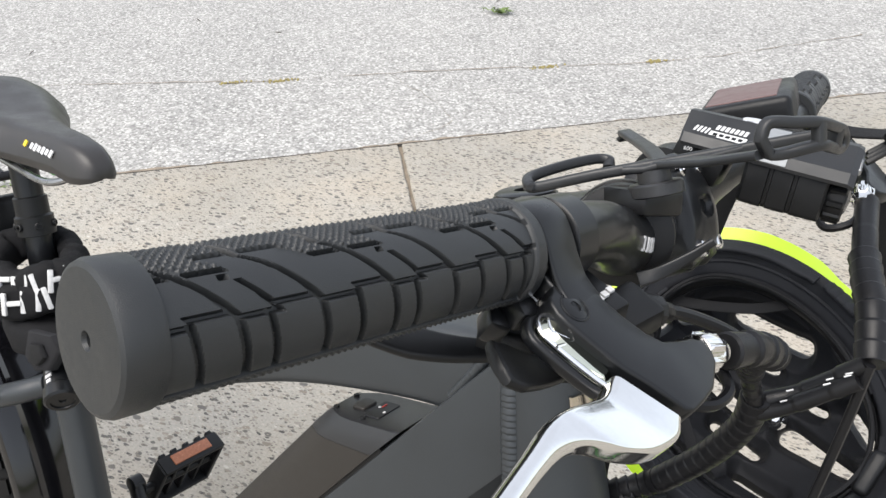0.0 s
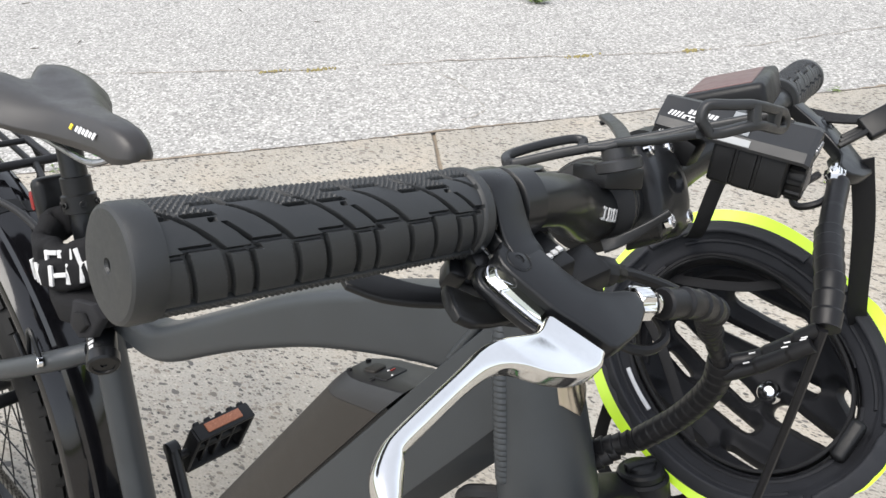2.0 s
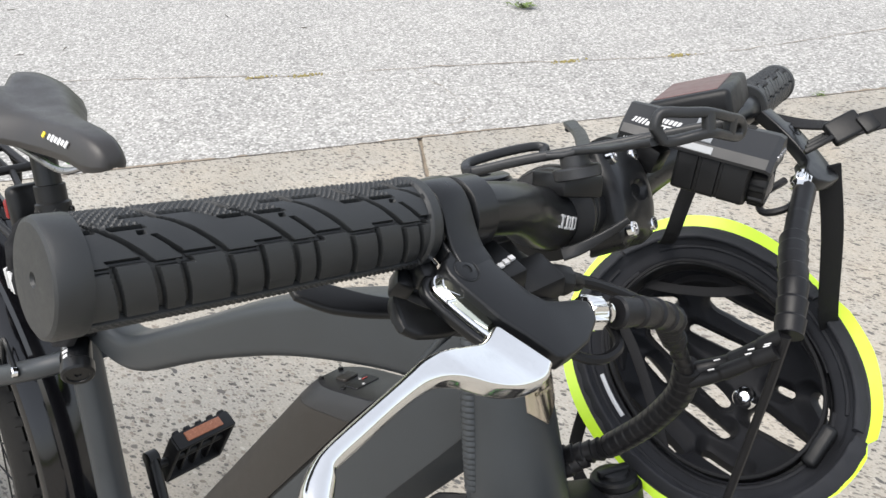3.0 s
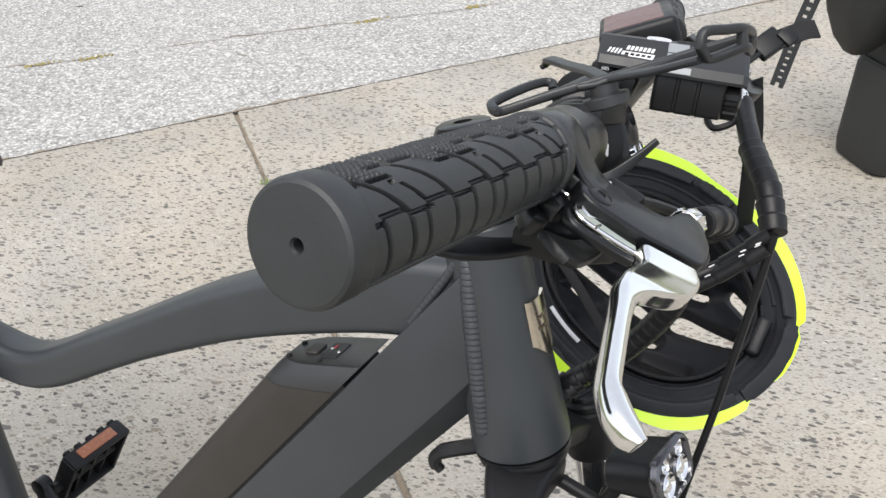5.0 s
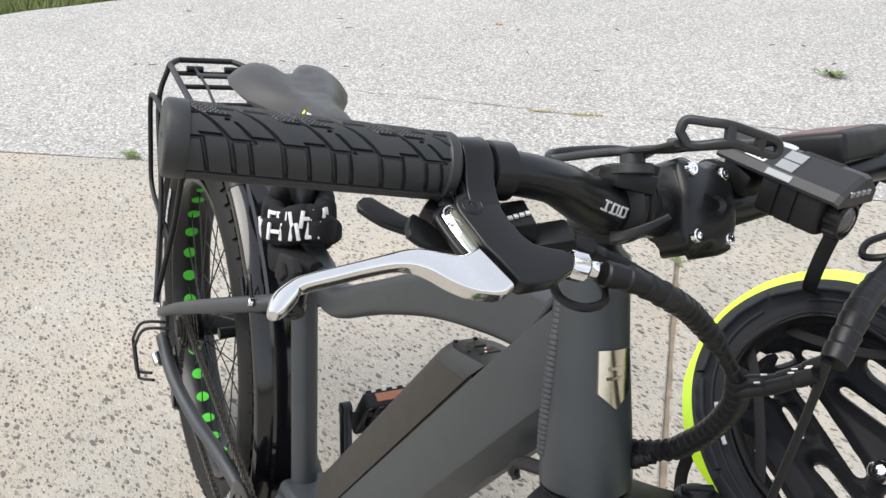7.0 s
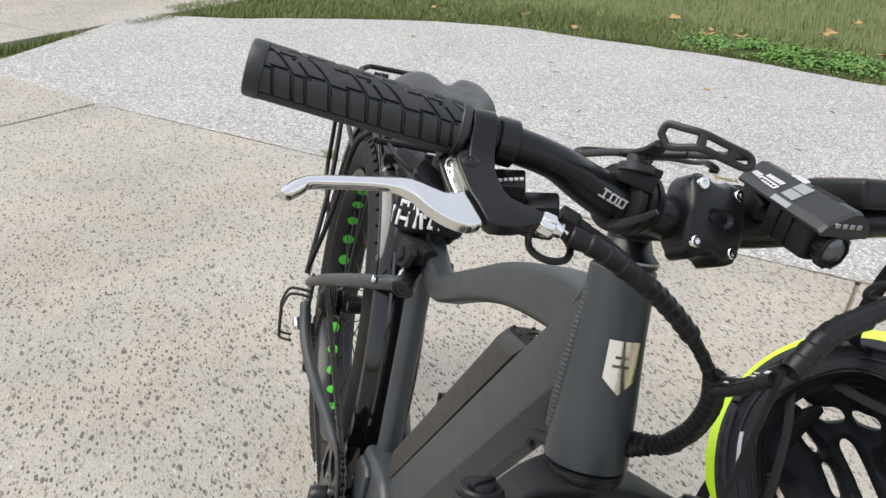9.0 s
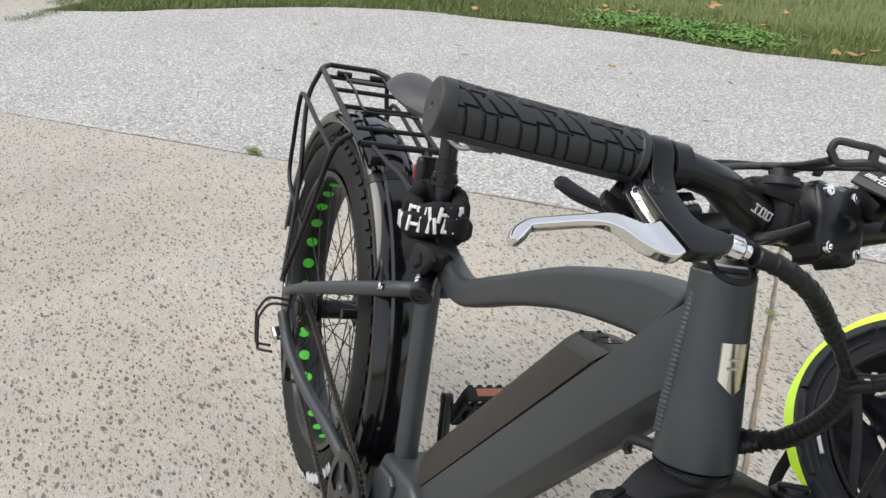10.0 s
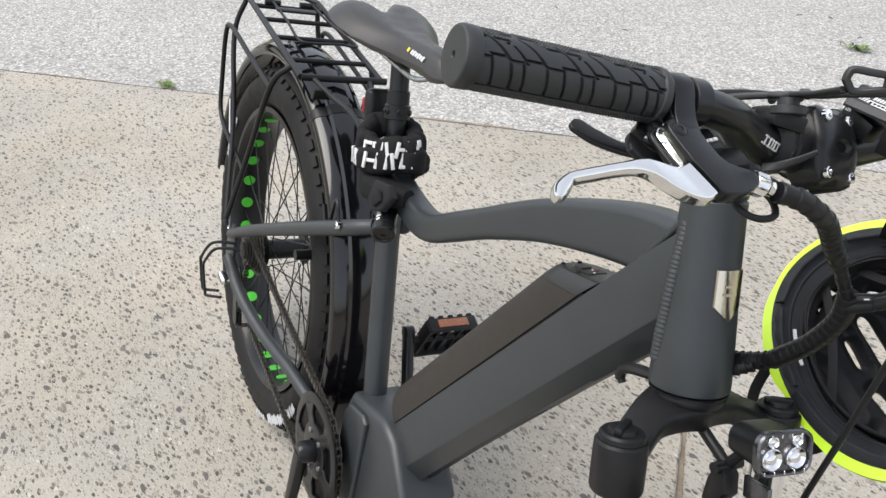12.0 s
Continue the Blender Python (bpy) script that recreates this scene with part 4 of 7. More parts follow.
def make_grip(g0, g1, forward, ring_r, ns, nt, name):
    """A ribbed rubber grip: an end flange, curved grooves, a knurled top and underside, all in relief."""
    a = (g1 - g0).normalized()
    L = (g1 - g0).length
    upv = (V(0, 0, 1) - a * a.z).normalized()
    fw = (forward - a * forward.dot(a)).normalized()

    def groove(d, w):
        d = abs(d)
        return 0.0 if d > w else min(1.0, (w - d) / (w * 0.4))

    def relief(s, th):
        s *= 0.130 / L
        h, cut = 0.0, 0.0
        # curved grooves run from the top round to the zigzag line; patches of knurl lie between them on the top
        bend = 0.0165 * max(0.0, (th - 14) / 50.0) ** 0.75 + 0.00013 * min(0.0, th - 14)
        k = (s - bend - 0.0085) / 0.0215
        q, ph = math.floor(k), k % 1.0
        zig = 64.0 + (3.0 if ph < 0.5 else -3.0)
        low = 26.0 if (q % 2 == 0) == (ph < 0.55) else 10.0
        if -72 < th <= 66:
            cut = max(cut, groove(min(ph, 1 - ph) * 0.0215, 0.0012))
            if th > 36 and q % 2 == 0:
                cut = max(cut, groove((ph - 0.46) * 0.0215, 0.0010))
            if th > -20 and 0.10 < ph < 0.92:
                cut = max(cut, 0.8 * groove(th - low, 2.0))
            if th < low and 0.10 < ph < 0.92:
                u1, v1 = (s * 1000 / 2.0) + (th / 8.6), (s * 1000 / 2.0) - (th / 8.6)
                h += 0.00075 * (1 - abs(2 * (u1 % 1.0) - 1)) * 1.2 * (1 - abs(2 * (v1 % 1.0) - 1)) + 0.0002
        cut = max(cut, groove(th - zig, 2.8))
        if 64 < th < 128:
            for q in range(-1, 7):
                c = 0.0085 + 0.0215 * q + 0.0170 + 0.0040 * (th - 64) / 64
                cut = max(cut, groove(s - c, 0.0012))
                cut = max(cut, groove(s - c - 0.0075 - 0.003 * (q % 2), 0.0010))
        if 124 <= th <= 130:
            cut = max(cut, groove(th - 127, 2.5))
        if th > 130 or th < -150:
            u1, v1 = (s * 1000 / 2.0) + (th / 8.6), (s * 1000 / 2.0) - (th / 8.6)
            h += 0.00055 * (1 - abs(2 * (u1 % 1.0) - 1)) * 1.2 * (1 - abs(2 * (v1 % 1.0) - 1)) + 0.0002
        if -75 >= th >= -150:
            for q in range(7):
                cut = max(cut, groove(s - 0.012 - 0.0185 * q, 0.0011))
        for q in range(0, 6, 2):
            cut = max(cut, groove(s - 0.0205 - 0.0215 * q - 0.004, 0.0012) * groove(th - 33, 3.0))
        return h - 0.0020 * cut

    bm = bmesh.new()
    rings = []
    # end face with its dished edge and vent hole
    prof = [(0.006, 0.0016), (0.0012, 0.0017), (0.0003, 0.0022), (0.0002, ring_r * 0.6), (0.0004, ring_r * 0.90), (0.0010, ring_r * 0.965), (0.0024, ring_r), (0.0090, ring_r), (0.0098, ring_r * 0.985)]
    for s, r in prof:
        rings.append([g0 + a * s + (upv * math.cos(2 * math.pi * j / nt) + fw * math.sin(2 * math.pi * j / nt)) * r for j in range(nt)])
    for i in range(ns + 1):
        s = 0.0100 + (L - 0.0160) * i / ns
        ring = []
        for j in range(nt):
            th = 360.0 * j / nt
            th = th - 360 if th > 180 else th
            bulge = 0.0155 * ring_r / 0.0165
            r = bulge + relief(s, th)
            ring.append(g0 + a * s + (upv * math.cos(radians(th)) + fw * math.sin(radians(th))) * r)
        rings.append(ring)
    for s, r in ((L - 0.0056, ring_r * 0.985), (L - 0.0050, ring_r * 1.01), (L - 0.0012, ring_r * 1.0), (L, ring_r * 0.96), (L, ring_r * 0.7)):
        rings.append([g0 + a * s + (upv * math.cos(2 * math.pi * j / nt) + fw * math.sin(2 * math.pi * j / nt)) * r for j in range(nt)])
    loft(bm, rings)
    return part(name, bm, M_RUBBER, bike, "black rubber grip with cut grooves and knurled bands", 25)


make_grip(R_END, R_IN, V(1, 0, 0), 0.0166, 330, 300, "grip")
L_END, L_IN = V(0.4370, 0.333, 1.0630), V(0.4620, 0.205, 1.0655)
make_grip(L_END, L_IN, V(1, 0, 0), 0.0160, 240, 200, "grip")

# ---- right brake lever ----


def lp(x, y, h=0.0):
    """A place on the lever's sloping plane, h above it."""
    return V(x, y, 1.0705 - 0.53 * (x - 0.515)) + LN * h


LN = V(0.53, 0.0, 1.0).normalized()
bm = bmesh.new()
bd = (BAR[2] - BAR[1]).normalized()
lathe(bm, V(0.4904, -0.1685, 1.0799), bd, [(0, 0.0128), (0.001, 0.0142), (0.0150, 0.0142), (0.0158, 0.0128)], 32)
side_y = -0.1612  # the band runs down off the clamp into the mount, broadening
run = curve_pts([V(0.4840, side_y, 1.0915), V(0.4907, side_y, 1.0935), V(0.4977, side_y, 1.0918), V(0.5020, side_y, 1.0868), V(0.5058, side_y - 0.0004, 1.0805), V(0.5100, side_y - 0.0006, 1.0746), V(0.5150, side_y - 0.0008, 1.0707), V(0.5200, side_y - 0.0008, 1.0662)], 5)
sweep(bm, run, 1.0, section=[rounded(0.0072 + 0.0008 * k / (len(run) - 1), 0.0012, 0.0010, 3) for k in range(len(run))], up=V(1, 0, 0.6))
part("lever_clamp", bm, M_BLACKSAT, bike)
bm = bmesh.new()
body = [(0.4960, -0.1700), (0.5030, -0.1702), (0.5078, -0.1700), (0.5092, -0.1722), (0.5099, -0.1745), (0.5120, -0.1764), (0.5150, -0.1772), (0.5185, -0.1768), (0.5236, -0.1752), (0.5309, -0.1728), (0.5358, -0.1712), (0.5432, -0.1668), (0.5535, -0.1620), (0.5552, -0.1592), (0.5552, -0.1510), (0.5545, -0.1431), (0.5500, -0.1318), (0.5470, -0.1290), (0.5428, -0.1284), (0.5404, -0.1330), (0.5388, -0.1395), (0.5363, -0.1465), (0.5318, -0.1502), (0.5243, -0.1531), (0.5159, -0.1550), (0.5080, -0.1552), (0.4960, -0.1540)]
slab(bm, [lp(x, y, 0.0012) for x, y in body], -LN * 0.0085, 0.0013, 3)
skirt = [(0.5360, -0.1690), (0.5432, -0.1655), (0.5515, -0.1606), (0.5532, -0.1575), (0.5530, -0.1505), (0.5518, -0.1432), (0.5485, -0.1325), (0.5430, -0.1300), (0.5400, -0.1400), (0.5330, -0.1515)]
slab(bm, [lp(x, y, -0.004) for x, y in skirt], -LN * 0.0085, 0.0022, 3)
lever_body = part("lever_body", bm, M_BLACKSAT, bike, "black brake lever mount")
bm = bmesh.new()
lathe(bm, lp(0.5160, -0.1694, 0.0004), LN, [(0, 0.0052), (0.0010, 0.0052), (0.0012, 0.0049), (0.0010, 0.0046), (0.0004, 0.0044), (0.0009, 0.0042), (0.0013, 0.0030), (0.0014, 0.0019), (0.0004, 0.0017)], 28)
part("pivot_bolt", bm, M_BLACKSAT, lever_body)
# polished blade: broad at the mount, narrowing through a bend to the finger piece with its hooked end
STATIONS = [(0.5355, -0.1750, 0.5548, -0.1648, 0.0092), (0.5380, -0.1830, 0.5573, -0.1715, 0.0092), (0.5370, -0.1925, 0.5560, -0.1840, 0.0090), (0.5354, -0.2015, 0.5515, -0.1950, 0.0086), (0.5350, -0.2085, 0.5455, -0.2040, 0.0083), (0.5355, -0.2150, 0.5430, -0.2130, 0.0082), (0.5375, -0.2250, 0.5438, -0.2265, 0.0082),
            (0.5408, -0.2440, 0.5467, -0.2450, 0.0082), (0.5432, -0.2570, 0.5490, -0.2578, 0.0084), (0.5450, -0.2630, 0.5517, -0.2605, 0.0088), (0.5490, -0.2695, 0.5545, -0.2635, 0.0090), (0.5540, -0.2728, 0.5572, -0.2672, 0.0085), (0.5572, -0.2738, 0.5586, -0.2705, 0.0060)]
ins = curve_pts([V(a, b, h) for a, b, c, e, h in STATIONS], 5)
outs = curve_pts([V(c, e, h) for a, b, c, e, h in STATIONS], 5)
bm = bmesh.new()
rings = []
for p, q in zip(ins, outs):
    rise = 0.0002 + 0.0030 * min(1.0, max(0.0, (-0.180 - (p.y + q.y) / 2) / 0.022)) + 0.025 * max(0.0, -0.205 - (p.y + q.y) / 2)
    pi, po = lp(p.x, p.y, rise), lp(q.x, q.y, rise)
    w, th = (po - pi).length / 2, p.z / 2
    sd, ce = (po - pi).normalized(), (pi + po) / 2 - LN * p.z * 0.5
    rings.append([ce + sd * a + LN * b for a, b in rounded(w, th, min(w, th) * (0.52 + 0.40 * min(1.0, max(0.0, (-0.196 - (p.y + q.y) / 2) / 0.022))), 5)])
loft(bm, rings)
blade = part("lever_blade", bm, M_ALU, bike, "polished aluminium brake lever blade", 60)
# chrome link: a crowned plate with a rolled rim, held between the mount and the blade
PLATE = [(0.5128, -0.1735), (0.5122, -0.1778), (0.5136, -0.1808), (0.5165, -0.1824), (0.5210, -0.1816), (0.5270, -0.1799), (0.5330, -0.1778), (0.5368, -0.1760), (0.5362, -0.1700), (0.5230, -0.1725)]
bm = bmesh.new()
top = [bm.verts.new(lp(x, y, -0.0052)) for x, y in PLATE]
mid = [bm.verts.new(lp(x + (0.5240 - x) * 0.20, y + (-0.1755 - y) * 0.45, -0.0026)) for x, y in PLATE]
low = [bm.verts.new(lp(x, y, -0.0076)) for x, y in PLATE]
for k in range(len(PLATE)):
    j = (k + 1) % len(PLATE)
    bm.faces.new((top[k], top[j], mid[j], mid[k]))
    bm.faces.new((top[k], low[k], low[j], top[j]))
bm.faces.new(mid)
bm.faces.new(low)
part("spring_link", bm, M_LINK, blade, "shiny chrome link")
bm = bmesh.new()
sweep(bm, curve_pts([lp(x, y, -0.0042) for x, y in PLATE[:8]], 5), 0.0008, 8)
sweep(bm, curve_pts([lp(x + 0.0012, y + 0.0030, -0.0030) for x, y in PLATE[1:4]] + [lp(0.5215, -0.1762, -0.0030)], 5), 0.0005, 6)
sweep(bm, [lp(0.5228, -0.1735, -0.0030), lp(0.5214, -0.1824, -0.0034)], 0.0006, 6)
# chrome wire added as the highlight along the mount's left edge
sweep(bm, [lp(0.5010, -0.1722, -0.0060), lp(0.5082, -0.1728, -0.0050)], 0.0006, 6)
part("spring", bm, M_CHROME, blade, "bright wire spring, with a wire as the mount's edge highlight")
bm = bmesh.new()
sweep(bm, curve_pts([lp(x - 0.0006, y - 0.0016, -0.0075) for x, y in PLATE[:8]], 4), 1.0, section=rounded(0.0018, 0.0022, 0.0014, 3), up=LN)
box(bm, lp(0.5065, -0.1745, -0.0110), (0.010, 0.0075, 0.009), frame_of(LN, (0.9, -0.3, 0)), 0.0015, 2)
box(bm, lp(0.5040, -0.1785, -0.0190), (0.010, 0.0080, 0.010), frame_of(LN, (0.7, -0.6, 0)), 0.0020, 2)
part("link_arm", bm, M_BLACKSAT, blade)
# cable adjuster with its fluted barrel
CA = V(0.5462, -0.1120, 1.0472)
adj0 = lp(0.5430, -0.1325, -0.0050)
adir = (V(0.5470, -0.1090, 1.0465) - adj0).normalized()
bm = bmesh.new()
lathe(bm, adj0 - adir * 0.004, adir, [(0, 0.0045), (0.008, 0.0045), (0.0085, 0.0062), (0.017, 0.0062), (0.0185, 0.0050), (0.0225, 0.0046)], 20)
bm2 = bm
# its flutes are cut as a ring of rounded teeth round the barrel
bm = bmesh.new()
s1 = adir.orthogonal().normalized()
s2 = adir.cross(s1)
rings = []
for dist, k0 in ((0.0048, 0.0), (0.0056, 1.0), (0.0120, 1.0), (0.0128, 0.0)):
    rings.append([adj0 + adir * dist + (s1 * math.cos(q) + s2 * math.sin(q)) * (0.0064 + k0 * 0.0009 * max(-0.3, math.cos(9 * q))) for q in [2 * math.pi * k / 72 for k in range(72)]])
loft(bm, rings)
merge(bm2, bm)
part("cable_adjuster", bm2, M_ALU, lever_body, "fluted silver cable adjuster")
# shifter: clamp, pod and two thumb levers under the bar
bm = bmesh.new()
lathe(bm, V(0.4911, -0.1512, 1.0785), BAR[2] - BAR[1], [(0, 0.0128), (0.001, 0.0146), (0.0125, 0.0146), (0.0135, 0.0128)], 32)
box(bm, V(0.474, -0.146, 1.071), (0.012, 0.012, 0.014), None, 0.003)
shifter = part("shifter_clamp", bm, M_BLACKSAT, bike)
bm = bmesh.new()
slab(bm, [V(0.488, -0.176, 1.056), V(0.508, -0.168, 1.052), V(0.522, -0.148, 1.049), V(0.526, -0.128, 1.046), V(0.520, -0.108, 1.043), V(0.506, -0.104, 1.043), V(0.498, -0.130, 1.048), V(0.486, -0.150, 1.053)], (0, 0, -0.014), 0.004, 3)
box(bm, V(0.505, -0.1395, 1.0555), (0.022, 0.021, 0.012), pose(0, 0, 0, 12, 10, -12), 0.0015)
box(bm, V(0.511, -0.1175, 1.0475), (0.019, 0.022, 0.012), pose(0, 0, 0, 14, 12, -14), 0.0025)
part("shifter_pod", bm, M_BLACK, shifter)
bm = bmesh.new()
for k in range(5):
    box(bm, V(0.5108, -0.1470 + 0.0032 * k, 1.0604 + 0.0007 * k), (0.0024, 0.0022, 0.0010), pose(0, 0, 0, 12, 10, -12), 0.0)
part("print", bm, M_WHITE, shifter)
bm = bmesh.new()
lathe(bm, V(0.5100, -0.1040, 1.0445), V(0.25, 1, -0.30), [(0, 0.0062), (0.001, 0.0068), (0.011, 0.0068), (0.012, 0.0058), (0.014, 0.0046), (0.020, 0.0042)], 10)
part("cable_stop", bm, M_BLACK, shifter)
for name, pts3, wd3 in (("thumb_lever", [V(0.502, -0.160, 1.047), V(0.487, -0.176, 1.045), V(0.473, -0.190, 1.047), V(0.460, -0.200, 1.051)], (0.0035, 0.0048, 0.0066, 0.0062)),
                        ("release_lever", [V(0.517, -0.168, 1.050), V(0.514, -0.180, 1.052), V(0.511, -0.190, 1.056), V(0.509, -0.197, 1.060)], (0.004, 0.006, 0.0085, 0.0075))):
    bm = bmesh.new()
    c = curve_pts(pts3, 6)
    secs = []
    for k in range(len(c)):
        t = k / (len(c) - 1) * 3
        i = min(2, int(t))
        w4 = wd3[i] + (wd3[i + 1] - wd3[i]) * (t - i)
        if k == len(c) - 1:
            w4 *= 0.55
        secs.append(rounded(w4, 0.0019, 0.0016, 3))
    sweep(bm, c, 1.0, section=secs, up=(0.35, -0.1, 1))
    part(name, bm, M_BLACK, shifter)

# ---- left brake lever: the right one mirrored ----


def mirrored(ob, parent):
    me = ob.data.copy()
    for v in me.vertices:
        p = PLACE[0].inverted() @ v.co
        v.co = PLACE[0] @ V(p.x - 0.014, 0.030 - p.y, p.z - 0.010)
    me.flip_normals()
    twin = new(ob.name.split(".")[0], me)
    twin.parent = parent
    if "label" in ob:
        tagged(twin, ob["label"])
    for c in list(ob.children):
        mirrored(c, twin)


mirrored(lever_body, bike)

# ---- cables ----


def wrapped(name, pts, r, pitch, parent, amp=0.0009, n=12):
    """A cable bundle inside a spiral wrap: the sleeve's turns overlap like scales."""
    bm = bmesh.new()
    line = curve_pts(pts, 60)
    length, rad = 0.0, []
    for i, p in enumerate(line):
        if i:
            length += (p - line[i - 1]).length
        turn = (length / pitch) % 1.0
        rad.append(r + amp * (1.0 - 2.0 * turn if turn > 0.12 else 16.0 * turn - 1.0) * (0.85 + 0.3 * noise.noise(p * 90)))
    sweep(bm, line, rad, n)
    return part(name, bm, M_CABLE, parent)


J = V(0.5325, 0.0310, 0.9500)
K = V(0.5749, 0.0410, 0.9880)
NUT = V(0.5306, 0.1560, 1.0405)
wrapped("cable_wrap", [CA + V(0.000, 0.002, -0.001), V(0.5515, -0.092, 1.0425), V(0.5525, -0.068, 1.0310), V(0.5440, -0.045, 1.0175), V(0.5350, -0.020, 1.0000), V(0.5315, 0.000, 0.9840)], 0.0064, 0.0115, bike, 0.00065, 16)
wrapped("cable_wrap", [V(0.5325, -0.005, 0.9885), V(0.5305, 0.014, 0.9700), J + V(0, -0.002, 0.002)], 0.0048, 0.012, bike, 0.0004)
wrapped("cable_wrap", [J + V(-0.001, -0.002, 0.006), V(0.5275, 0.038, 0.9300), V(0.5110, 0.045, 0.8960), V(0.4900, 0.046, 0.8660)], 0.0080, 0.0075, bike, 0.00022, 18)
wrapped("cable_wrap", [V(0.4970, 0.047, 0.8740), V(0.4840, 0.045, 0.8600), V(0.4640, 0.034, 0.8470), V(0.4480, 0.034, 0.8350)], 0.0074, 0.0062, bike, 0.0010, 18)
wrapped("cable_wrap", [V(0.4780, 0.040, 0.8520), V(0.4660, 0.028, 0.8390), V(0.4480, 0.030, 0.8270)], 0.0062, 0.0062, bike, 0.0008, 16)
wrapped("cable_wrap", [J + V(0.002, 0.002, 0.003), V(0.5500, 0.040, 0.9640), K + V(-0.002, 0, 0.003)], 0.0046, 0.020, bike, 0.0004)
wrapped("cable_wrap", [J + V(0.001, -0.001, -0.004), V(0.5490, 0.034, 0.9580), K + V(-0.002, -0.004, -0.005)], 0.0046, 0.020, bike, 0.0004)
wrapped("cable_sleeve", [NUT + V(0.002, -0.004, -0.003), V(0.5400, 0.127, 1.0295), V(0.5485, 0.101, 1.0205)], 0.0068, 0.0300, bike, 0.0001, 16)
wrapped("cable_wrap", [V(0.5475, 0.1040, 1.0212), V(0.5570, 0.0800, 1.0150), V(0.5650, 0.0640, 1.0080), V(0.5745, 0.0450, 0.9900)], 0.0081, 0.0105, bike, 0.0006, 18)
for s in (-0.4, 0.35, 0.7):  # printed marks on the two thin sleeves
    bm = bmesh.new()
    for o in (V(0.002, 0.002, 0.003), V(0.001, -0.002, -0.005)):
        c = (J + o).lerp(K, 0.5 + s * 0.5)
        box(bm, c + V(-0.001, -0.0040, 0.0024), (0.0035, 0.0006, 0.0012), frame_of((0, -0.7, 0.6), K - J), 0.0)
    part("print", bm, M_WHITE, bike)
bm = bmesh.new()
sweep(bm, curve_pts([K + V(0, -0.002, 0.004), V(0.5735, 0.041, 0.950), V(0.5690, 0.045, 0.870), V(0.5610, 0.052, 0.740), V(0.5700, 0.060, 0.60), V(0.6000, 0.062, 0.46)], 10), 0.0026, 10)
part("brake_cable", bm, M_CABLE, bike)
bm = bmesh.new()
sweep(bm, curve_pts([V(0.534, -0.112, 1.044), V(0.543, -0.106, 1.038), V(0.551, -0.110, 1.033), V(0.550, -0.121, 1.031), V(0.542, -0.129, 1.033), V(0.530, -0.128, 1.038)], 8), 0.0022, 8)
part("cable_loop", bm, M_CABLE, bike)
bm = bmesh.new()
sweep(bm, curve_pts([V(0.5130, -0.094, 1.0415), V(0.5175, -0.081, 1.0385), V(0.5290, -0.062, 1.0300), V(0.5400, -0.050, 1.0215)], 6), 0.0028, 10)
part("shift_cable", bm, M_CABLE, bike)
bm = bmesh.new()
sweep(bm, curve_pts([V(0.520, 0.150, 1.040), V(0.513, 0.134, 1.030), V(0.520, 0.124, 1.024), V(0.532, 0.132, 1.030), NUT], 8), 0.0024, 8)
part("cable_loop", bm, M_CABLE, bike)
PLACE[0] = Matrix()

# ---- fork ----
FD = V(0.2916, 0, -0.9565)  # down the legs
crown_pts = [V(0.4880, -0.0930, 0.7760), V(0.4790, -0.0720, 0.7830), V(0.4650, -0.0420, 0.7960), V(0.4590, 0.0, 0.8000), V(0.4620, 0.0420, 0.7940), V(0.4665, 0.0780, 0.7790), V(0.4720, 0.1030, 0.7700)]
bm = bmesh.new()
pts = curve_pts(crown_pts, 6)
secs = [rounded(0.0165 + 0.0115 * max(0, 1 - abs(p.y) / 0.05), 0.0105 + 0.0015 * max(0, 1 - abs(p.y) / 0.05), 0.006, 4) for p in pts]
sweep(bm, pts, 1.0, section=secs)
lathe(bm, HB - STEER * 0.012, STEER, [(0, 0.0300), (0.003, 0.0320), (0.007, 0.0325), (0.0085, 0.0318)], 40)
fork = part("fork_crown", bm, M_RACK, bike)
bm = bmesh.new()
lathe(bm, HB - STEER * 0.0035, STEER, [(0, 0.0330), (0.0005, 0.0338), (0.002, 0.0338), (0.0025, 0.0330)], 40)
part("headset_ring", bm, M_BLACKSAT, bike)
for s, top in ((-1, V(0.4870, -0.0930, 0.8030)), (1, V(0.4740, 0.1080, 0.7850))):
    bm = bmesh.new()
    lathe(bm, top, FD, [(0, 0.0190), (0.002, 0.0212), (0.016, 0.0216), (0.040, 0.0216), (0.043, 0.0204), (0.045, 0.0170)], 32)
    part("leg_socket", bm, M_RACK, fork)
    bm = bmesh.new()
    lathe(bm, top - FD * 0.0005, -FD, [(0, 0.0185), (0.004, 0.0182), (0.006, 0.0165), (0.0062, 0.0120), (0.009, 0.0110), (0.0095, 0.0095)], 28)
    box(bm, top - FD * 0.0095, (0.026, 0.007, 0.006), frame_of(-FD, (0.5, 0.8 * s, 0)), 0.0015)
    part("leg_cap", bm, M_BLACK, fork)
    bm = bmesh.new()
    tube(bm, top + FD * 0.043, top + FD * 0.20, 0.0158, None, 28)
    part("stanchion", bm, M_CHROME, fork, "chrome fork tube")
    bm = bmesh.new()
    lathe(bm, top + FD * 0.165, FD, [(0, 0.0180), (0.004, 0.0205), (0.03, 0.0205), (0.04, 0.0190), (0.24, 0.0170), (0.27, 0.0150), (0.285, 0.0120)], 24)
    part("lower_leg", bm, M_BLACKSAT, fork)

# ---- head light on the crown ----
lamp = thing("headlight", (0.52, 0.0, 0.80), "black front light with a clear four-diode lens on the fork", "light")
bm = bmesh.new()
HL = frame_of(V(0.895, -0.20, 0.36), (0, 1, 0))
lc = V(0.5325, 0.0075, 0.8200)
H3 = HL.to_3x3()


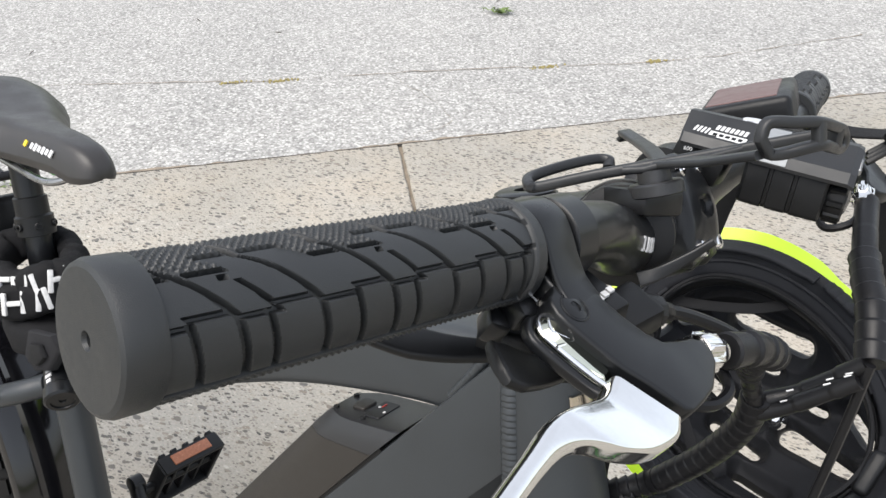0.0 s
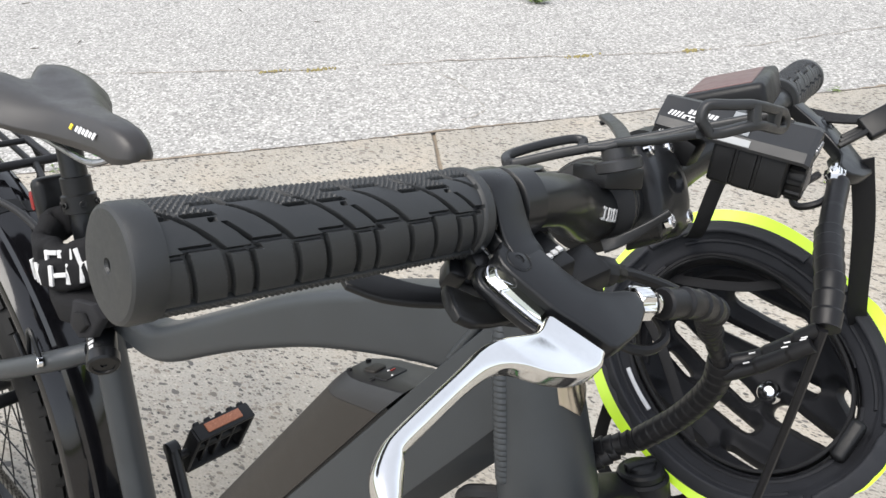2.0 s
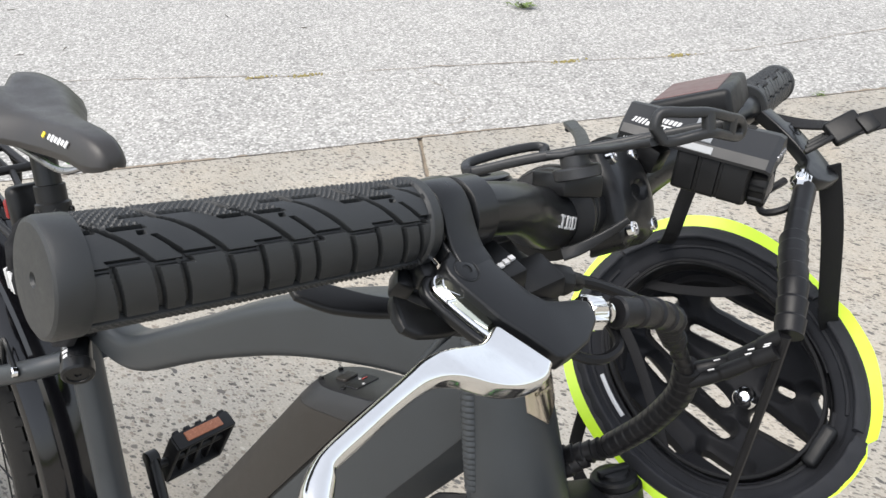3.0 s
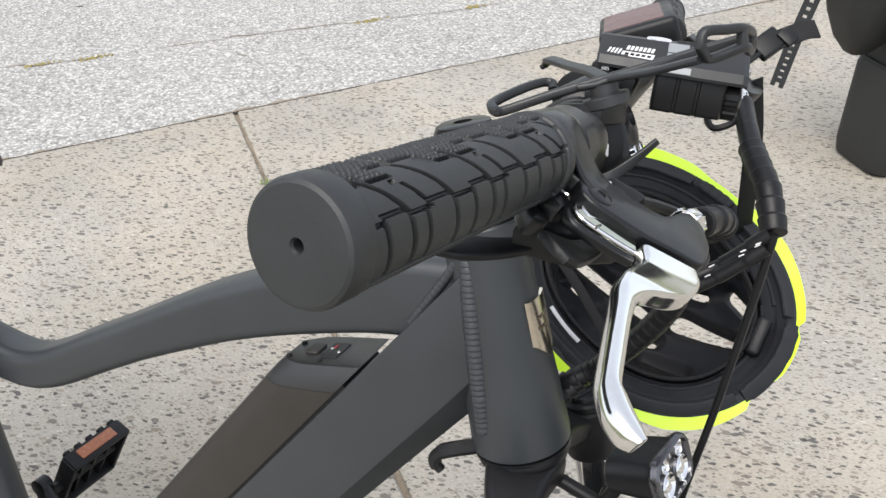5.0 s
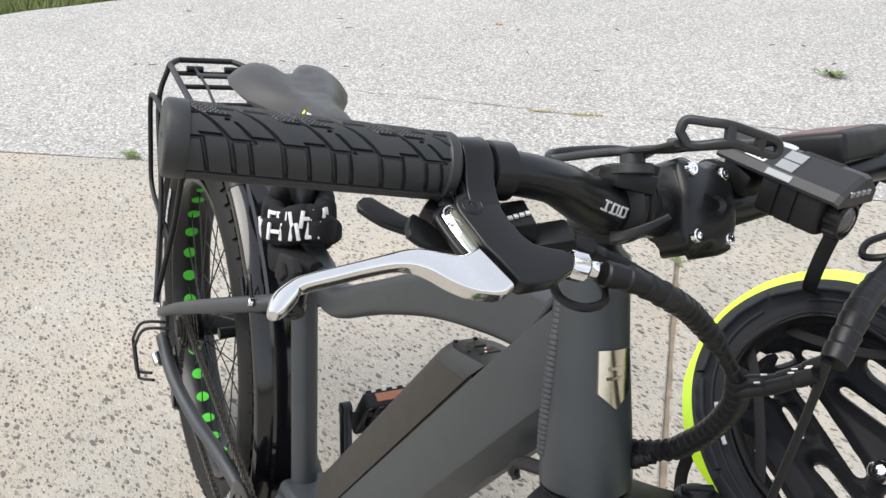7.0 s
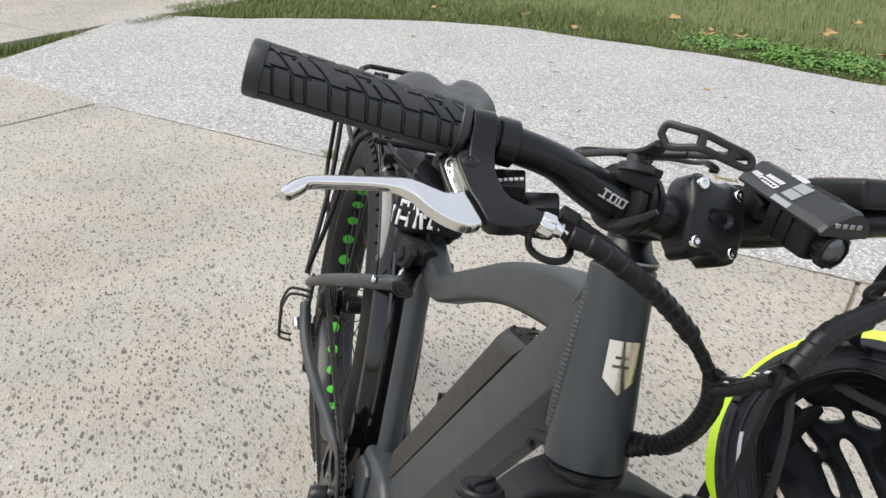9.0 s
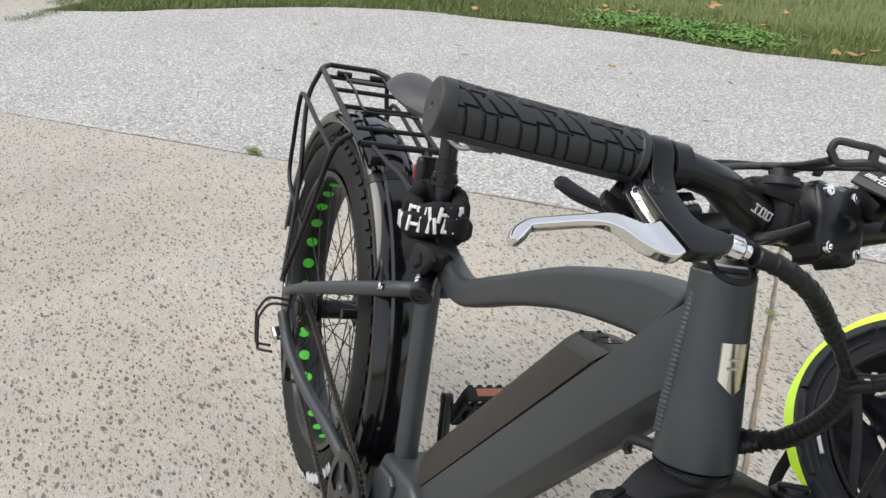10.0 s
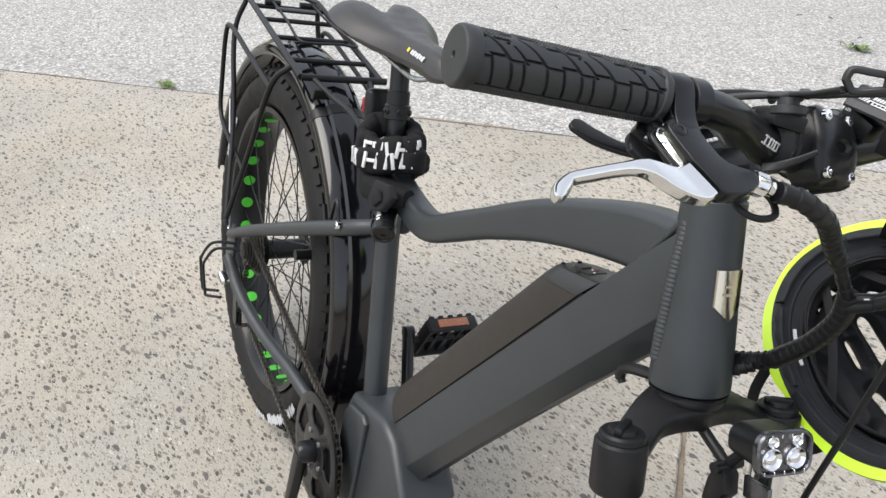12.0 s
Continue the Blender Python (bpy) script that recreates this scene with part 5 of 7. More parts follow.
def hl_ring(w, h, r, z):
    return [lc + H3 @ V(a, b, z) for a, b in rounded(w * 1.06, h * 0.90, r * 0.90, 5)]


loft(bm, [hl_ring(0.017, 0.0115, 0.010, -0.015), hl_ring(0.021, 0.0150, 0.0125, -0.012), hl_ring(0.0205, 0.0160, 0.013, -0.004), hl_ring(0.0215, 0.0170, 0.013, 0.016), hl_ring(0.0222, 0.0178, 0.012, 0.021)])
part("housing", bm, M_BLACK, lamp)
bm = bmesh.new()
loft(bm, [hl_ring(0.0232, 0.0190, 0.012, 0.0205), hl_ring(0.0242, 0.0200, 0.012, 0.0225), hl_ring(0.0239, 0.0197, 0.012, 0.0265), hl_ring(0.0226, 0.0184, 0.011, 0.0280), hl_ring(0.0212, 0.0170, 0.010, 0.0275), hl_ring(0.0198, 0.0156, 0.009, 0.0240)])
lens = part("lens", bm, M_BOWL, lamp, "clear plastic lens over four diodes")
for b, k7 in ((-0.0042, 1.36), (0.0098, 0.74)):
    for a in (-0.0108, 0.0108):
        bm = bmesh.new()
        lathe(bm, lc + H3 @ V(a, b, 0.0235), H3 @ V(0, 0, 1), [(h, r * k7) for h, r in ((0, 0.0062), (0.0030, 0.0066), (0.0034, 0.0061), (0.0016, 0.0048), (0.0010, 0.0034), (0.0028, 0.0030), (0.0036, 0.0016), (0.0038, 0.0003))], 20)
        part("diode", bm, M_CHROME, lens)
bm = bmesh.new()  # clear ribs across the lens
for k in range(9):
    a = -0.018 + 0.0045 * k
    box(bm, lc + H3 @ V(a, 0.0145 if k % 2 else -0.0145, 0.0272), (0.0012, 0.0030, 0.0018), HL, 0.0003, 1)
tagged(part("rib", bm, M_CHROME, lens), kind="stuff")
bm = bmesh.new()
slab(bm, [V(0.512, -0.004, 0.784), V(0.524, -0.006, 0.780), V(0.531, -0.006, 0.764), V(0.524, -0.006, 0.744), V(0.512, -0.004, 0.742), V(0.508, -0.002, 0.762)], (0.003, 0.016, 0), 0.003, 2)
tube(bm, V(0.516, -0.010, 0.780), V(0.516, 0.020, 0.780), 0.005, None, 14)
tube(bm, V(0.516, 0.006, 0.780), V(0.528, 0.006, 0.812), 0.005, None, 12)
tube(bm, V(0.472, 0.005, 0.792), V(0.516, 0.005, 0.780), 0.005, None, 12)
part("bracket", bm, M_BLACK, lamp)
bm = bmesh.new()
box(bm, V(0.550, 0.004, 0.783), (0.004, 0.018, 0.030), HL, 0.001)
part("reflector", bm, M_BOWL, lamp, "silvery ribbed reflector")

# ---- wheels ----
LEAN = radians(10.3)


def make_wheel(c, name, rc, rt, knobs, spokes, label):
    wheel = new(name)
    wheel.parent = bike
    tagged(wheel, label)
    ex, ez, ey = V(1, 0, 0), V(0, 0, 1), V(0, 1, 0)

    def at(a, r, y=0.0):
        return c + ex * math.cos(a) * r + ez * math.sin(a) * r + ey * y

    bm = bmesh.new()
    n = 120
    rings = []
    for k in range(n):
        a = 2 * math.pi * k / n
        sec = []
        for j in range(18):
            b = 2 * math.pi * j / 18
            w = rt * (1.0 if math.cos(b) > -0.4 else 0.95)
            sec.append(at(a, rc + rt * 0.94 * math.cos(b), w * math.sin(b)))
        rings.append(sec)
    loft(bm, rings, False, True)
    for k in range(knobs):  # shoulder and centre blocks of the tread
        a = 2 * math.pi * k / knobs
        for y, bb, ww in ((-0.80, 0.62, 0.010), (0.80, 0.62, 0.010), (-0.30, 0.95, 0.013), (0.30, 0.95, 0.013)):
            a2 = a + (0.5 if abs(y) < 0.5 else 0.0) * 2 * math.pi / knobs
            o = V(0, y, 0) + (ex * math.cos(a2) + ez * math.sin(a2)) * bb
            o.normalize()
            ctr = at(a2, rc) + (ey * y + (ex * math.cos(a2) + ez * math.sin(a2)) * bb).normalized() * rt * 0.97
            box(bm, ctr, (2 * math.pi * (rc + rt) / knobs * 0.56, ww, 0.009), frame_of((ey * y + (ex * math.cos(a2) + ez * math.sin(a2)) * bb), -ex * math.sin(a2) + ez * math.cos(a2)), 0.0)
    part("tyre", bm, M_TYRE, wheel, "knobbly black fat tyre", 30)
    for a0, rr, cnt, hgt in ((2.55, 0.312, 9, 0.013), (-1.02, 0.340, 13, 0.022), (-1.26, 0.345, 4, 0.009)):  # faded lettering on the sidewall as plain bars
        bm = bmesh.new()
        for k in range(cnt):
            a = a0 + 0.042 * k
            y = -rt * 1.0
            box(bm, at(a, rr, y), (0.008 if k % 3 else 0.011, hgt * (1 if k % 2 else 0.8), 0.0012), frame_of((0, -1, 0), (-math.sin(a + 0.5), 0, math.cos(a + 0.5))), 0.0)
        part("print", bm, M_RIM_STRIP, wheel)
    bm = bmesh.new()
    rim_r, hw = rc - rt * 0.80, rt * 0.80
    rings = []
    for k in range(n):
        a = 2 * math.pi * k / n
        rings.append([at(a, r, y) for r, y in ((rim_r + 0.006, -hw), (rim_r - 0.004, -hw), (rim_r - 0.010, -hw * 0.85), (rim_r - 0.013, 0), (rim_r - 0.010, hw * 0.85), (rim_r - 0.004, hw), (rim_r + 0.006, hw), (rim_r - 0.003, hw * 0.7), (rim_r - 0.006, 0), (rim_r - 0.003, -hw * 0.7))])
    loft(bm, rings, False, True)
    rim = part("rim", bm, M_BLACKSAT, wheel, "black wide rim with green cut-outs", 40)
    for k in range(30):  # green strip showing in the rim's cut-outs
        a = 2 * math.pi * (k + 0.5) / 30
        bm = bmesh.new()
        ring = [at(a + 0.0125 / rim_r * math.cos(t), rim_r - 0.0138, -0.006 + 0.013 * math.sin(t)) for t in [2 * math.pi * q / 14 for q in range(14)]]
        slab(bm, ring, (ex * math.cos(a) + ez * math.sin(a)) * 0.003)
        part("cut_out", bm, M_GREEN, wheel)
    bm = bmesh.new()
    lathe(bm, c + V(0, -0.085, 0), V(0, 1, 0), [(0, 0.008), (0.01, 0.008), (0.011, 0.022), (0.03, 0.026), (0.04, 0.030), (0.045, 0.034), (0.05, 0.020), (0.12, 0.020), (0.125, 0.034), (0.13, 0.034), (0.135, 0.02), (0.16, 0.012), (0.17, 0.008)], 32)
    part("hub", bm, M_BLACKSAT, wheel)
    for k in range(spokes):
        s = -1 if k % 2 else 1
        a = 2 * math.pi * k / spokes
        b = a + (0.75 if (k // 2) % 2 else -0.75)
        bm = bmesh.new()
        tube(bm, at(a, rim_r - 0.010, s * 0.010), at(b, 0.034, s * 0.034), 0.0013, None, 6)
        part("spoke", bm, M_BLACKSAT, wheel)
    return wheel


RC, RT = 0.3200, 0.0500
AXLE_Z = (RC * math.cos(LEAN) + RT * 0.955) / math.cos(LEAN)
RW = V(-0.565, -0.006, AXLE_Z)
ORIGIN["rear_wheel"] = V(0, 0, 0)
make_wheel(RW, "rear_wheel", RC, RT, 66, 36, "fat rear wheel with black rim and green cut-outs")
make_wheel(V(0.676, 0.003, AXLE_Z), "front_wheel", RC, RT, 66, 36, "fat front wheel with black rim and green cut-outs")

# cassette, derailleur and its guard
bm = bmesh.new()
tube(bm, RW + V(0, -0.050, 0), RW + V(0, -0.086, 0), 0.017, None, 20)
cassette = part("cassette", bm, M_CHAIN, bike, "dark oily cassette")
for k in range(7):
    rr, teeth = 0.050 - 0.0045 * k, 24 - 2 * k
    bm = bmesh.new()
    ring = []
    for q in range(teeth * 4):
        a, rq = 2 * math.pi * q / (teeth * 4), rr + (0.0, 0.0026, 0.0026, 0.0)[q % 4]
        ring.append(RW + V(math.cos(a) * rq, -0.055 - 0.0042 * k, math.sin(a) * rq))
    slab(bm, ring, (0, -0.0018, 0))
    part("cog", bm, M_CHAIN, cassette)
bm = bmesh.new()
for yy in (-0.092, -0.100):
    slab(bm, [V(-0.560, yy, 0.335), V(-0.545, yy, 0.320), V(-0.520, yy, 0.225), V(-0.530, yy, 0.212), V(-0.545, yy, 0.220), V(-0.575, yy, 0.320)], (0, -0.003, 0), 0.001, 1)
lathe(bm, V(-0.548, -0.092, 0.305), V(0, -1, 0), [(0, 0.015), (0.007, 0.015)], 16)
lathe(bm, V(-0.530, -0.092, 0.228), V(0, -1, 0), [(0, 0.015), (0.007, 0.015)], 16)
derailleur = part("derailleur", bm, M_BLACKSAT, bike)
bm = bmesh.new()
box(bm, V(-0.548, -0.128, 0.318), (0.030, 0.018, 0.016), pose(0, 0, 0, 0, 20, 10), 0.005, 3)
part("derailleur_body", bm, M_ALU, derailleur, "silver derailleur knuckle")
for dx in (0.0, 0.024):  # angular wire guard round the derailleur
    bm = bmesh.new()
    hoop = [V(-0.535, -0.112, 0.402), V(-0.545, -0.144, 0.402), V(-0.560, -0.158, 0.388), V(-0.596, -0.163, 0.342), V(-0.600, -0.163, 0.328), V(-0.580, -0.161, 0.284), V(-0.570, -0.158, 0.280), V(-0.530, -0.142, 0.300)]
    sweep(bm, curve_pts([p + V(dx, 0, 0) for p in hoop], 4), 0.0030, 8)
    part("derailleur_guard", bm, M_RACK, bike)
# crank set and chain
CR = V(-0.090, -0.074, 0.268)
bm = bmesh.new()
lathe(bm, CR + V(0, 0.004, 0), V(0, -1, 0), [(0, 0.020), (0, 0.086), (0.003, 0.086), (0.003, 0.078), (0.004, 0.060), (0.006, 0.030), (0.006, 0.020)], 44)
for k in range(44):
    a = 2 * math.pi * k / 44
    box(bm, CR + V(math.cos(a) * 0.0880, 0.0025, math.sin(a) * 0.0880), (0.0062, 0.003, 0.0060), frame_of((math.cos(a), 0, math.sin(a)), (-math.sin(a), 0, math.cos(a))) @ pose(0, 0, 0, 0, 0, 0), 0.0)
ring = part("chainring", bm, M_BLACKSAT, bike)
bm = bmesh.new()  # guard: an outer ring, an inner ring and five broad arms with slots between them
lathe(bm, CR + V(0, -0.006, 0), V(0, -1, 0), [(0, 0.078), (0, 0.095), (0.0025, 0.095), (0.004, 0.091), (0.004, 0.078), (0, 0.078)], 48)
lathe(bm, CR + V(0, -0.006, 0), V(0, -1, 0), [(0, 0.020), (0, 0.046), (0.004, 0.046), (0.005, 0.042), (0.005, 0.020), (0, 0.020)], 36)
for k in range(5):
    a = radians(56 + 72 * k)
    slab(bm, [CR + V(math.cos(a + u) * r, -0.0100, math.sin(a + u) * r) for r, u in ((0.044, -0.30), (0.060, -0.17), (0.080, -0.26), (0.080, 0.26), (0.060, 0.17), (0.044, 0.30))], (0, 0.0036, 0), 0.0008, 1)
guard = part("chain_guard", bm, M_BLACKSAT, bike)
for k in range(5):
    bm = bmesh.new()
    a = radians(56 + 72 * k)
    lathe(bm, CR + V(math.cos(a) * 0.034, -0.010, math.sin(a) * 0.034), V(0, -1, 0), [(0, 0.0050), (0.0030, 0.0050), (0.0036, 0.0040), (0.0036, 0.0022), (0.0020, 0.0020)], 12)
    part("bolt", bm, M_STEEL, guard)
bm = bmesh.new()
CP = V(-0.078, -0.118, 0.098)
sweep(bm, [CR + V(0, -0.030, 0), CR.lerp(CP, 0.5) + V(0, -0.016, 0), CP], 1.0, section=[rounded(0.015, 0.009, 0.006, 4), rounded(0.012, 0.0075, 0.005, 4), rounded(0.012, 0.008, 0.006, 4)], up=(0, 1, 0))
lathe(bm, CR + V(0, -0.012, 0), V(0, -1, 0), [(0, 0.018), (0.020, 0.018), (0.026, 0.014)], 24)
part("crank", bm, M_BLACKSAT, bike)
CL = V(-0.090, 0.074, 0.268)
CPL = V(-0.186, 0.100, 0.412)
bm = bmesh.new()
sweep(bm, [CL, CL.lerp(CPL, 0.5) + V(0, 0.004, 0), CPL], 1.0, section=[rounded(0.014, 0.009, 0.006, 4), rounded(0.012, 0.0075, 0.005, 4), rounded(0.012, 0.008, 0.006, 4)], up=(0, 1, 0))
lathe(bm, CPL + V(0, -0.008, 0), V(0, 1, 0), [(0, 0.009), (0.001, 0.012), (0.016, 0.012), (0.017, 0.009)], 20)
part("crank", bm, M_BLACKSAT, bike)


def make_pedal(c, s, tilt):
    m = pose(c.x, c.y, c.z, 0, tilt, 0)
    bm = bmesh.new()

    def P(x, y, z):
        return m @ V(x, s * y, z)

    for x in (-0.042, 0.042):
        box(bm, P(x, 0.055, 0), (0.007, 0.092, 0.026), pose(0, 0, 0, 0, tilt, 0), 0.002)
    for y in (0.010, 0.100):
        box(bm, P(0, y, 0), (0.086, 0.007, 0.024), pose(0, 0, 0, 0, tilt, 0), 0.002)
    for y in (0.034, 0.055, 0.078):
        box(bm, P(0, y, 0), (0.080, 0.005, 0.012), pose(0, 0, 0, 0, tilt, 0), 0.0015)
    for y in (0.018, 0.036, 0.055, 0.074, 0.092):
        for x in (-0.042, 0.042):
            box(bm, P(x, y, 0.0145), (0.007, 0.009, 0.005), pose(0, 0, 0, 0, tilt, 0), 0.001)
    tube(bm, P(0, -0.012, 0), P(0, 0.1, 0), 0.0065, None, 14)
    ped = part("pedal", bm, M_BLACK, bike, "black platform pedal")
    for x in (-0.0462, 0.0462):
        bm = bmesh.new()
        box(bm, P(x, 0.055, 0.001), (0.003, 0.058, 0.015), pose(0, 0, 0, 0, tilt, 0), 0.001)
        part("reflector", bm, M_AMBER, ped, "amber pedal reflector")


make_pedal(CPL + V(0.010, 0.012, -0.008), 1, -65)
make_pedal(CP + V(0, -0.012, 0), -1, 10)
# chain: links along both runs
loop = []
for k in range(25):
    a = radians(95 - 180 * k / 24)
    loop.append(CR + V(math.cos(a) * 0.088, 0, math.sin(a) * 0.088))
low_pts = [V(-0.50, -0.080, 0.232), V(-0.53, -0.096, 0.212)]
loop += low_pts
for k in range(13):
    a = radians(-80 - 190 * k / 12)
    loop.append(V(RW.x, -0.080, RW.z) + V(math.cos(a) * 0.034, 0, math.sin(a) * 0.034))
total = []
for k in range(len(loop)):
    p0, p1 = loop[k], loop[(k + 1) % len(loop)]
    m = max(1, int((p1 - p0).length / 0.0063))
    total += [p0.lerp(p1, s / m) for s in range(m)]
bm = bmesh.new()
for k in range(0, len(total)):
    p0, p1 = total[k], total[(k + 1) % len(total)]
    d0 = p1 - p0
    if d0.length < 1e-4:
        continue
    f = frame_of((0, 1, 0), d0)
    mid_ = (p0 + p1) / 2
    w = 0.0040 if k % 2 else 0.0024
    for s in (-1, 1):
        box(bm, mid_ + V(0, s * w, 0), (d0.length * 1.40, 0.0084, 0.0012), f, 0.0)
    tube(bm, p0 + V(0, -0.0038, 0), p0 + V(0, 0.0038, 0), 0.0026, None, 6)
part("chain", bm, M_CHAIN, bike, "dark oiled chain")

# ---- fender ----
bm = bmesh.new()
rings = []
FR, FW = 0.4120, 0.0460
prof = [(-FW, -0.024), (-FW * 1.03, -0.014), (-FW * 0.97, -0.007), (-FW * 0.80, -0.0015), (-FW * 0.5, 0.0012), (-FW * 0.42, 0.0070), (0, 0.0100), (FW * 0.42, 0.0070), (FW * 0.5, 0.0012), (FW * 0.80, -0.0015), (FW * 0.97, -0.007), (FW * 1.03, -0.014), (FW, -0.024)]
prof = prof + [(y * 0.955, r - 0.0025) for y, r in prof[::-1]]
for k in range(73):
    a = radians(-32 + 212 * k / 72)
    rings.append([RW + V(math.cos(a) * (FR + r), y, math.sin(a) * (FR + r)) for y, r in prof])
loft(bm, rings)
fender = part("fender", bm, M_GLOSS, bike, "glossy black plastic rear fender", 32)
bm = bmesh.new()
for a0 in (62.0,):
    rings = []
    for k in range(3):
        a = radians(a0 + 1.3 * k)
        rings.append([RW + V(math.cos(a) * (FR + r + 0.001), y * 1.01, math.sin(a) * (FR + r + 0.001)) for y, r in prof[:13]] + [RW + V(math.cos(a) * (FR + r - 0.0005), y, math.sin(a) * (FR + r - 0.0005)) for y, r in prof[:13][::-1]])
    loft(bm, rings)
part("fender_band", bm, M_BLACK, fender)
for s in (-1, 1):
    bm = bmesh.new()
    a = radians(40)
    e = RW + V(math.cos(a) * (FR - 0.03), s * 0.0485, math.sin(a) * (FR - 0.02))
    sweep(bm, curve_pts([V(-0.172, s * 0.062 - 0.006, 0.640), V(-0.20, s * 0.060 - 0.006, 0.665), e + V(0.03, 0, -0.03), e], 6), 0.0028, 8)
    part("fender_stay", bm, M_BLACKSAT, fender)
    bm = bmesh.new()
    a = radians(150)
    sweep(bm, [V(-0.575, s * 0.108 - 0.012, 0.412), RW + V(math.cos(a) * (FR - 0.03), s * 0.0485, math.sin(a) * (FR - 0.02))], 0.0025, 8)
    part("fender_stay", bm, M_STEEL, fender)

# ---- luggage rack ----
rack = thing("luggage_rack", (-0.575, 0.0, 0.40), "black tubular luggage rack above the rear fender", "rack")
YC, HWID = 0.006, 0.072


def rz(x):
    return 0.8210 + (x + 0.82) * -0.105


bm = bmesh.new()
outer = []
for x, y in ((-0.424, -1), (-0.785, -1), (-0.812, -0.70), (-0.812, 0.70), (-0.785, 1), (-0.424, 1)):
    outer.append(V(x, YC + y * HWID, rz(x)))
line = [outer[0]] + curve_pts([outer[1] + V(0.01, 0, 0), outer[1], outer[2], outer[2] + V(0, 0.01, 0)], 5)[5:11] + curve_pts([outer[3] - V(0, 0.01, 0), outer[3], outer[4], outer[4] + V(0.01, 0, 0)], 5)[5:11] + [outer[5]]
sweep(bm, line, 0.0056, 14)
part("top_rail", bm, M_RACK, rack)
for x in (-0.742, -0.674, -0.590, -0.494, -0.425):
    bm = bmesh.new()
    sweep(bm, [V(x, YC - HWID, rz(x) - 0.001), V(x, YC + HWID + (0.010 if x > -0.45 else 0), rz(x) - 0.001)], 0.0046 if x < -0.45 else 0.0062, 12)
    part("cross_bar", bm, M_RACK, rack)
for s in (-1, 1):  # stays from the front bar to the seat tube
    bm = bmesh.new()
    sweep(bm, curve_pts([V(-0.422, YC + s * 0.050, rz(-0.42) - 0.002), V(-0.365, YC + s * 0.036, rz(-0.37) - 0.006), V(-0.300, YC + s * 0.022, 0.760), V(-0.180, YC + s * 0.016 - 0.006, 0.735)], 6), 0.0046, 12)
    part("front_stay", bm, M_RACK, rack)
for s in (-1, 1):
    y0, y1 = YC + s * HWID, YC + s * 0.098 - 0.004
    bm = bmesh.new()
    sweep(bm, curve_pts([V(-0.790, y0, 0.815), V(-0.785, y1 * 0.9, 0.74), V(-0.700, y1, 0.590), V(-0.585, s * 0.112 - 0.012, 0.418)], 6), 0.0052, 12)
    part("strut", bm, M_RACK, rack)
    bm = bmesh.new()
    sweep(bm, curve_pts([V(-0.470, y0, rz(-0.47)), V(-0.500, y1 * 0.95, 0.735), V(-0.575, y1, 0.575), V(-0.592, s * 0.112 - 0.012, 0.418)], 6), 0.0052, 12)
    part("strut", bm, M_RACK, rack)
    bm = bmesh.new()
    sweep(bm, curve_pts([V(-0.500, y1 - s * 0.004, 0.733), V(-0.640, y1, 0.748), V(-0.770, y1 + s * 0.002, 0.760), V(-0.805, y1 + s * 0.002, 0.735), V(-0.815, y1, 0.640), V(-0.805, y1, 0.572), V(-0.740, y1, 0.548), V(-0.610, y1 - s * 0.002, 0.527)], 8), 0.0048, 12)
    part("side_rail", bm, M_RACK, rack)
# spring clip on the rack
bm = bmesh.new()
sweep(bm, curve_pts([V(x, YC + y, rz(x) + 0.010) for x, y in ((-0.742, -0.036), (-0.650, -0.034), (-0.565, -0.038), (-0.545, -0.024), (-0.550, 0.040), (-0.542, 0.064), (-0.562, 0.070), (-0.650, 0.052), (-0.742, 0.045))], 6), 0.0026, 10)
clip = part("spring_clip", bm, M_RACK, rack)
for s in (-1, 1):
    bm = bmesh.new()
    tube(bm, V(-0.742, YC + s * 0.050, rz(-0.742) + 0.008), V(-0.742, YC + s * 0.020, rz(-0.742) + 0.008), 0.0055, None, 12)
    part("clip_spring", bm, M_POST, clip)
bm = bmesh.new()
box(bm, V(-0.700, YC, rz(-0.7) + 0.010), (0.018, 0.080, 0.005), pose(0, 0, 0, 0, 5, 0), 0.002)
part("clip_plate", bm, M_RACK, clip)
bm = bmesh.new()
slab(bm, [V(-0.395, YC - 0.060, 0.770), V(-0.395, YC - 0.030, 0.770), V(-0.400, YC - 0.030, 0.752), V(-0.400, YC - 0.060, 0.752)], (0.012, 0, 0.002), 0.002)
part("fender_bracket", bm, M_RACK, rack)

# ---- seat post and saddle ----
PD = (ST1 - ST0).normalized()
PT = ST1 + PD * 0.158
bm = bmesh.new()
tube(bm, ST1 - PD * 0.02, PT, 0.0140, None, 28)
post_part = part("seat_post", bm, M_BLACKSAT, bike)
bm = bmesh.new()
lathe(bm, ST1 + PD * 0.066, PD, [(0, 0.0150), (0.001, 0.0190), (0.020, 0.0190), (0.022, 0.0165), (0.040, 0.0165), (0.041, 0.0150)], 28)
for k in range(6):
    a = 2 * math.pi * k / 6
    s1 = PD.orthogonal().normalized()
    bolt(bm, ST1 + PD * 0.077 + (s1 * math.cos(a) + PD.cross(s1) * math.sin(a)) * 0.018, s1 * math.cos(a) + PD.cross(s1) * math.sin(a), 0.004, 0.003)
part("post_collar", bm, M_BLACK, post_part)
bm = bmesh.new()
box(bm, PT + V(-0.004, 0, 0.004), (0.050, 0.036, 0.020), pose(0, 0, 0, 0, 3, 0), 0.005)
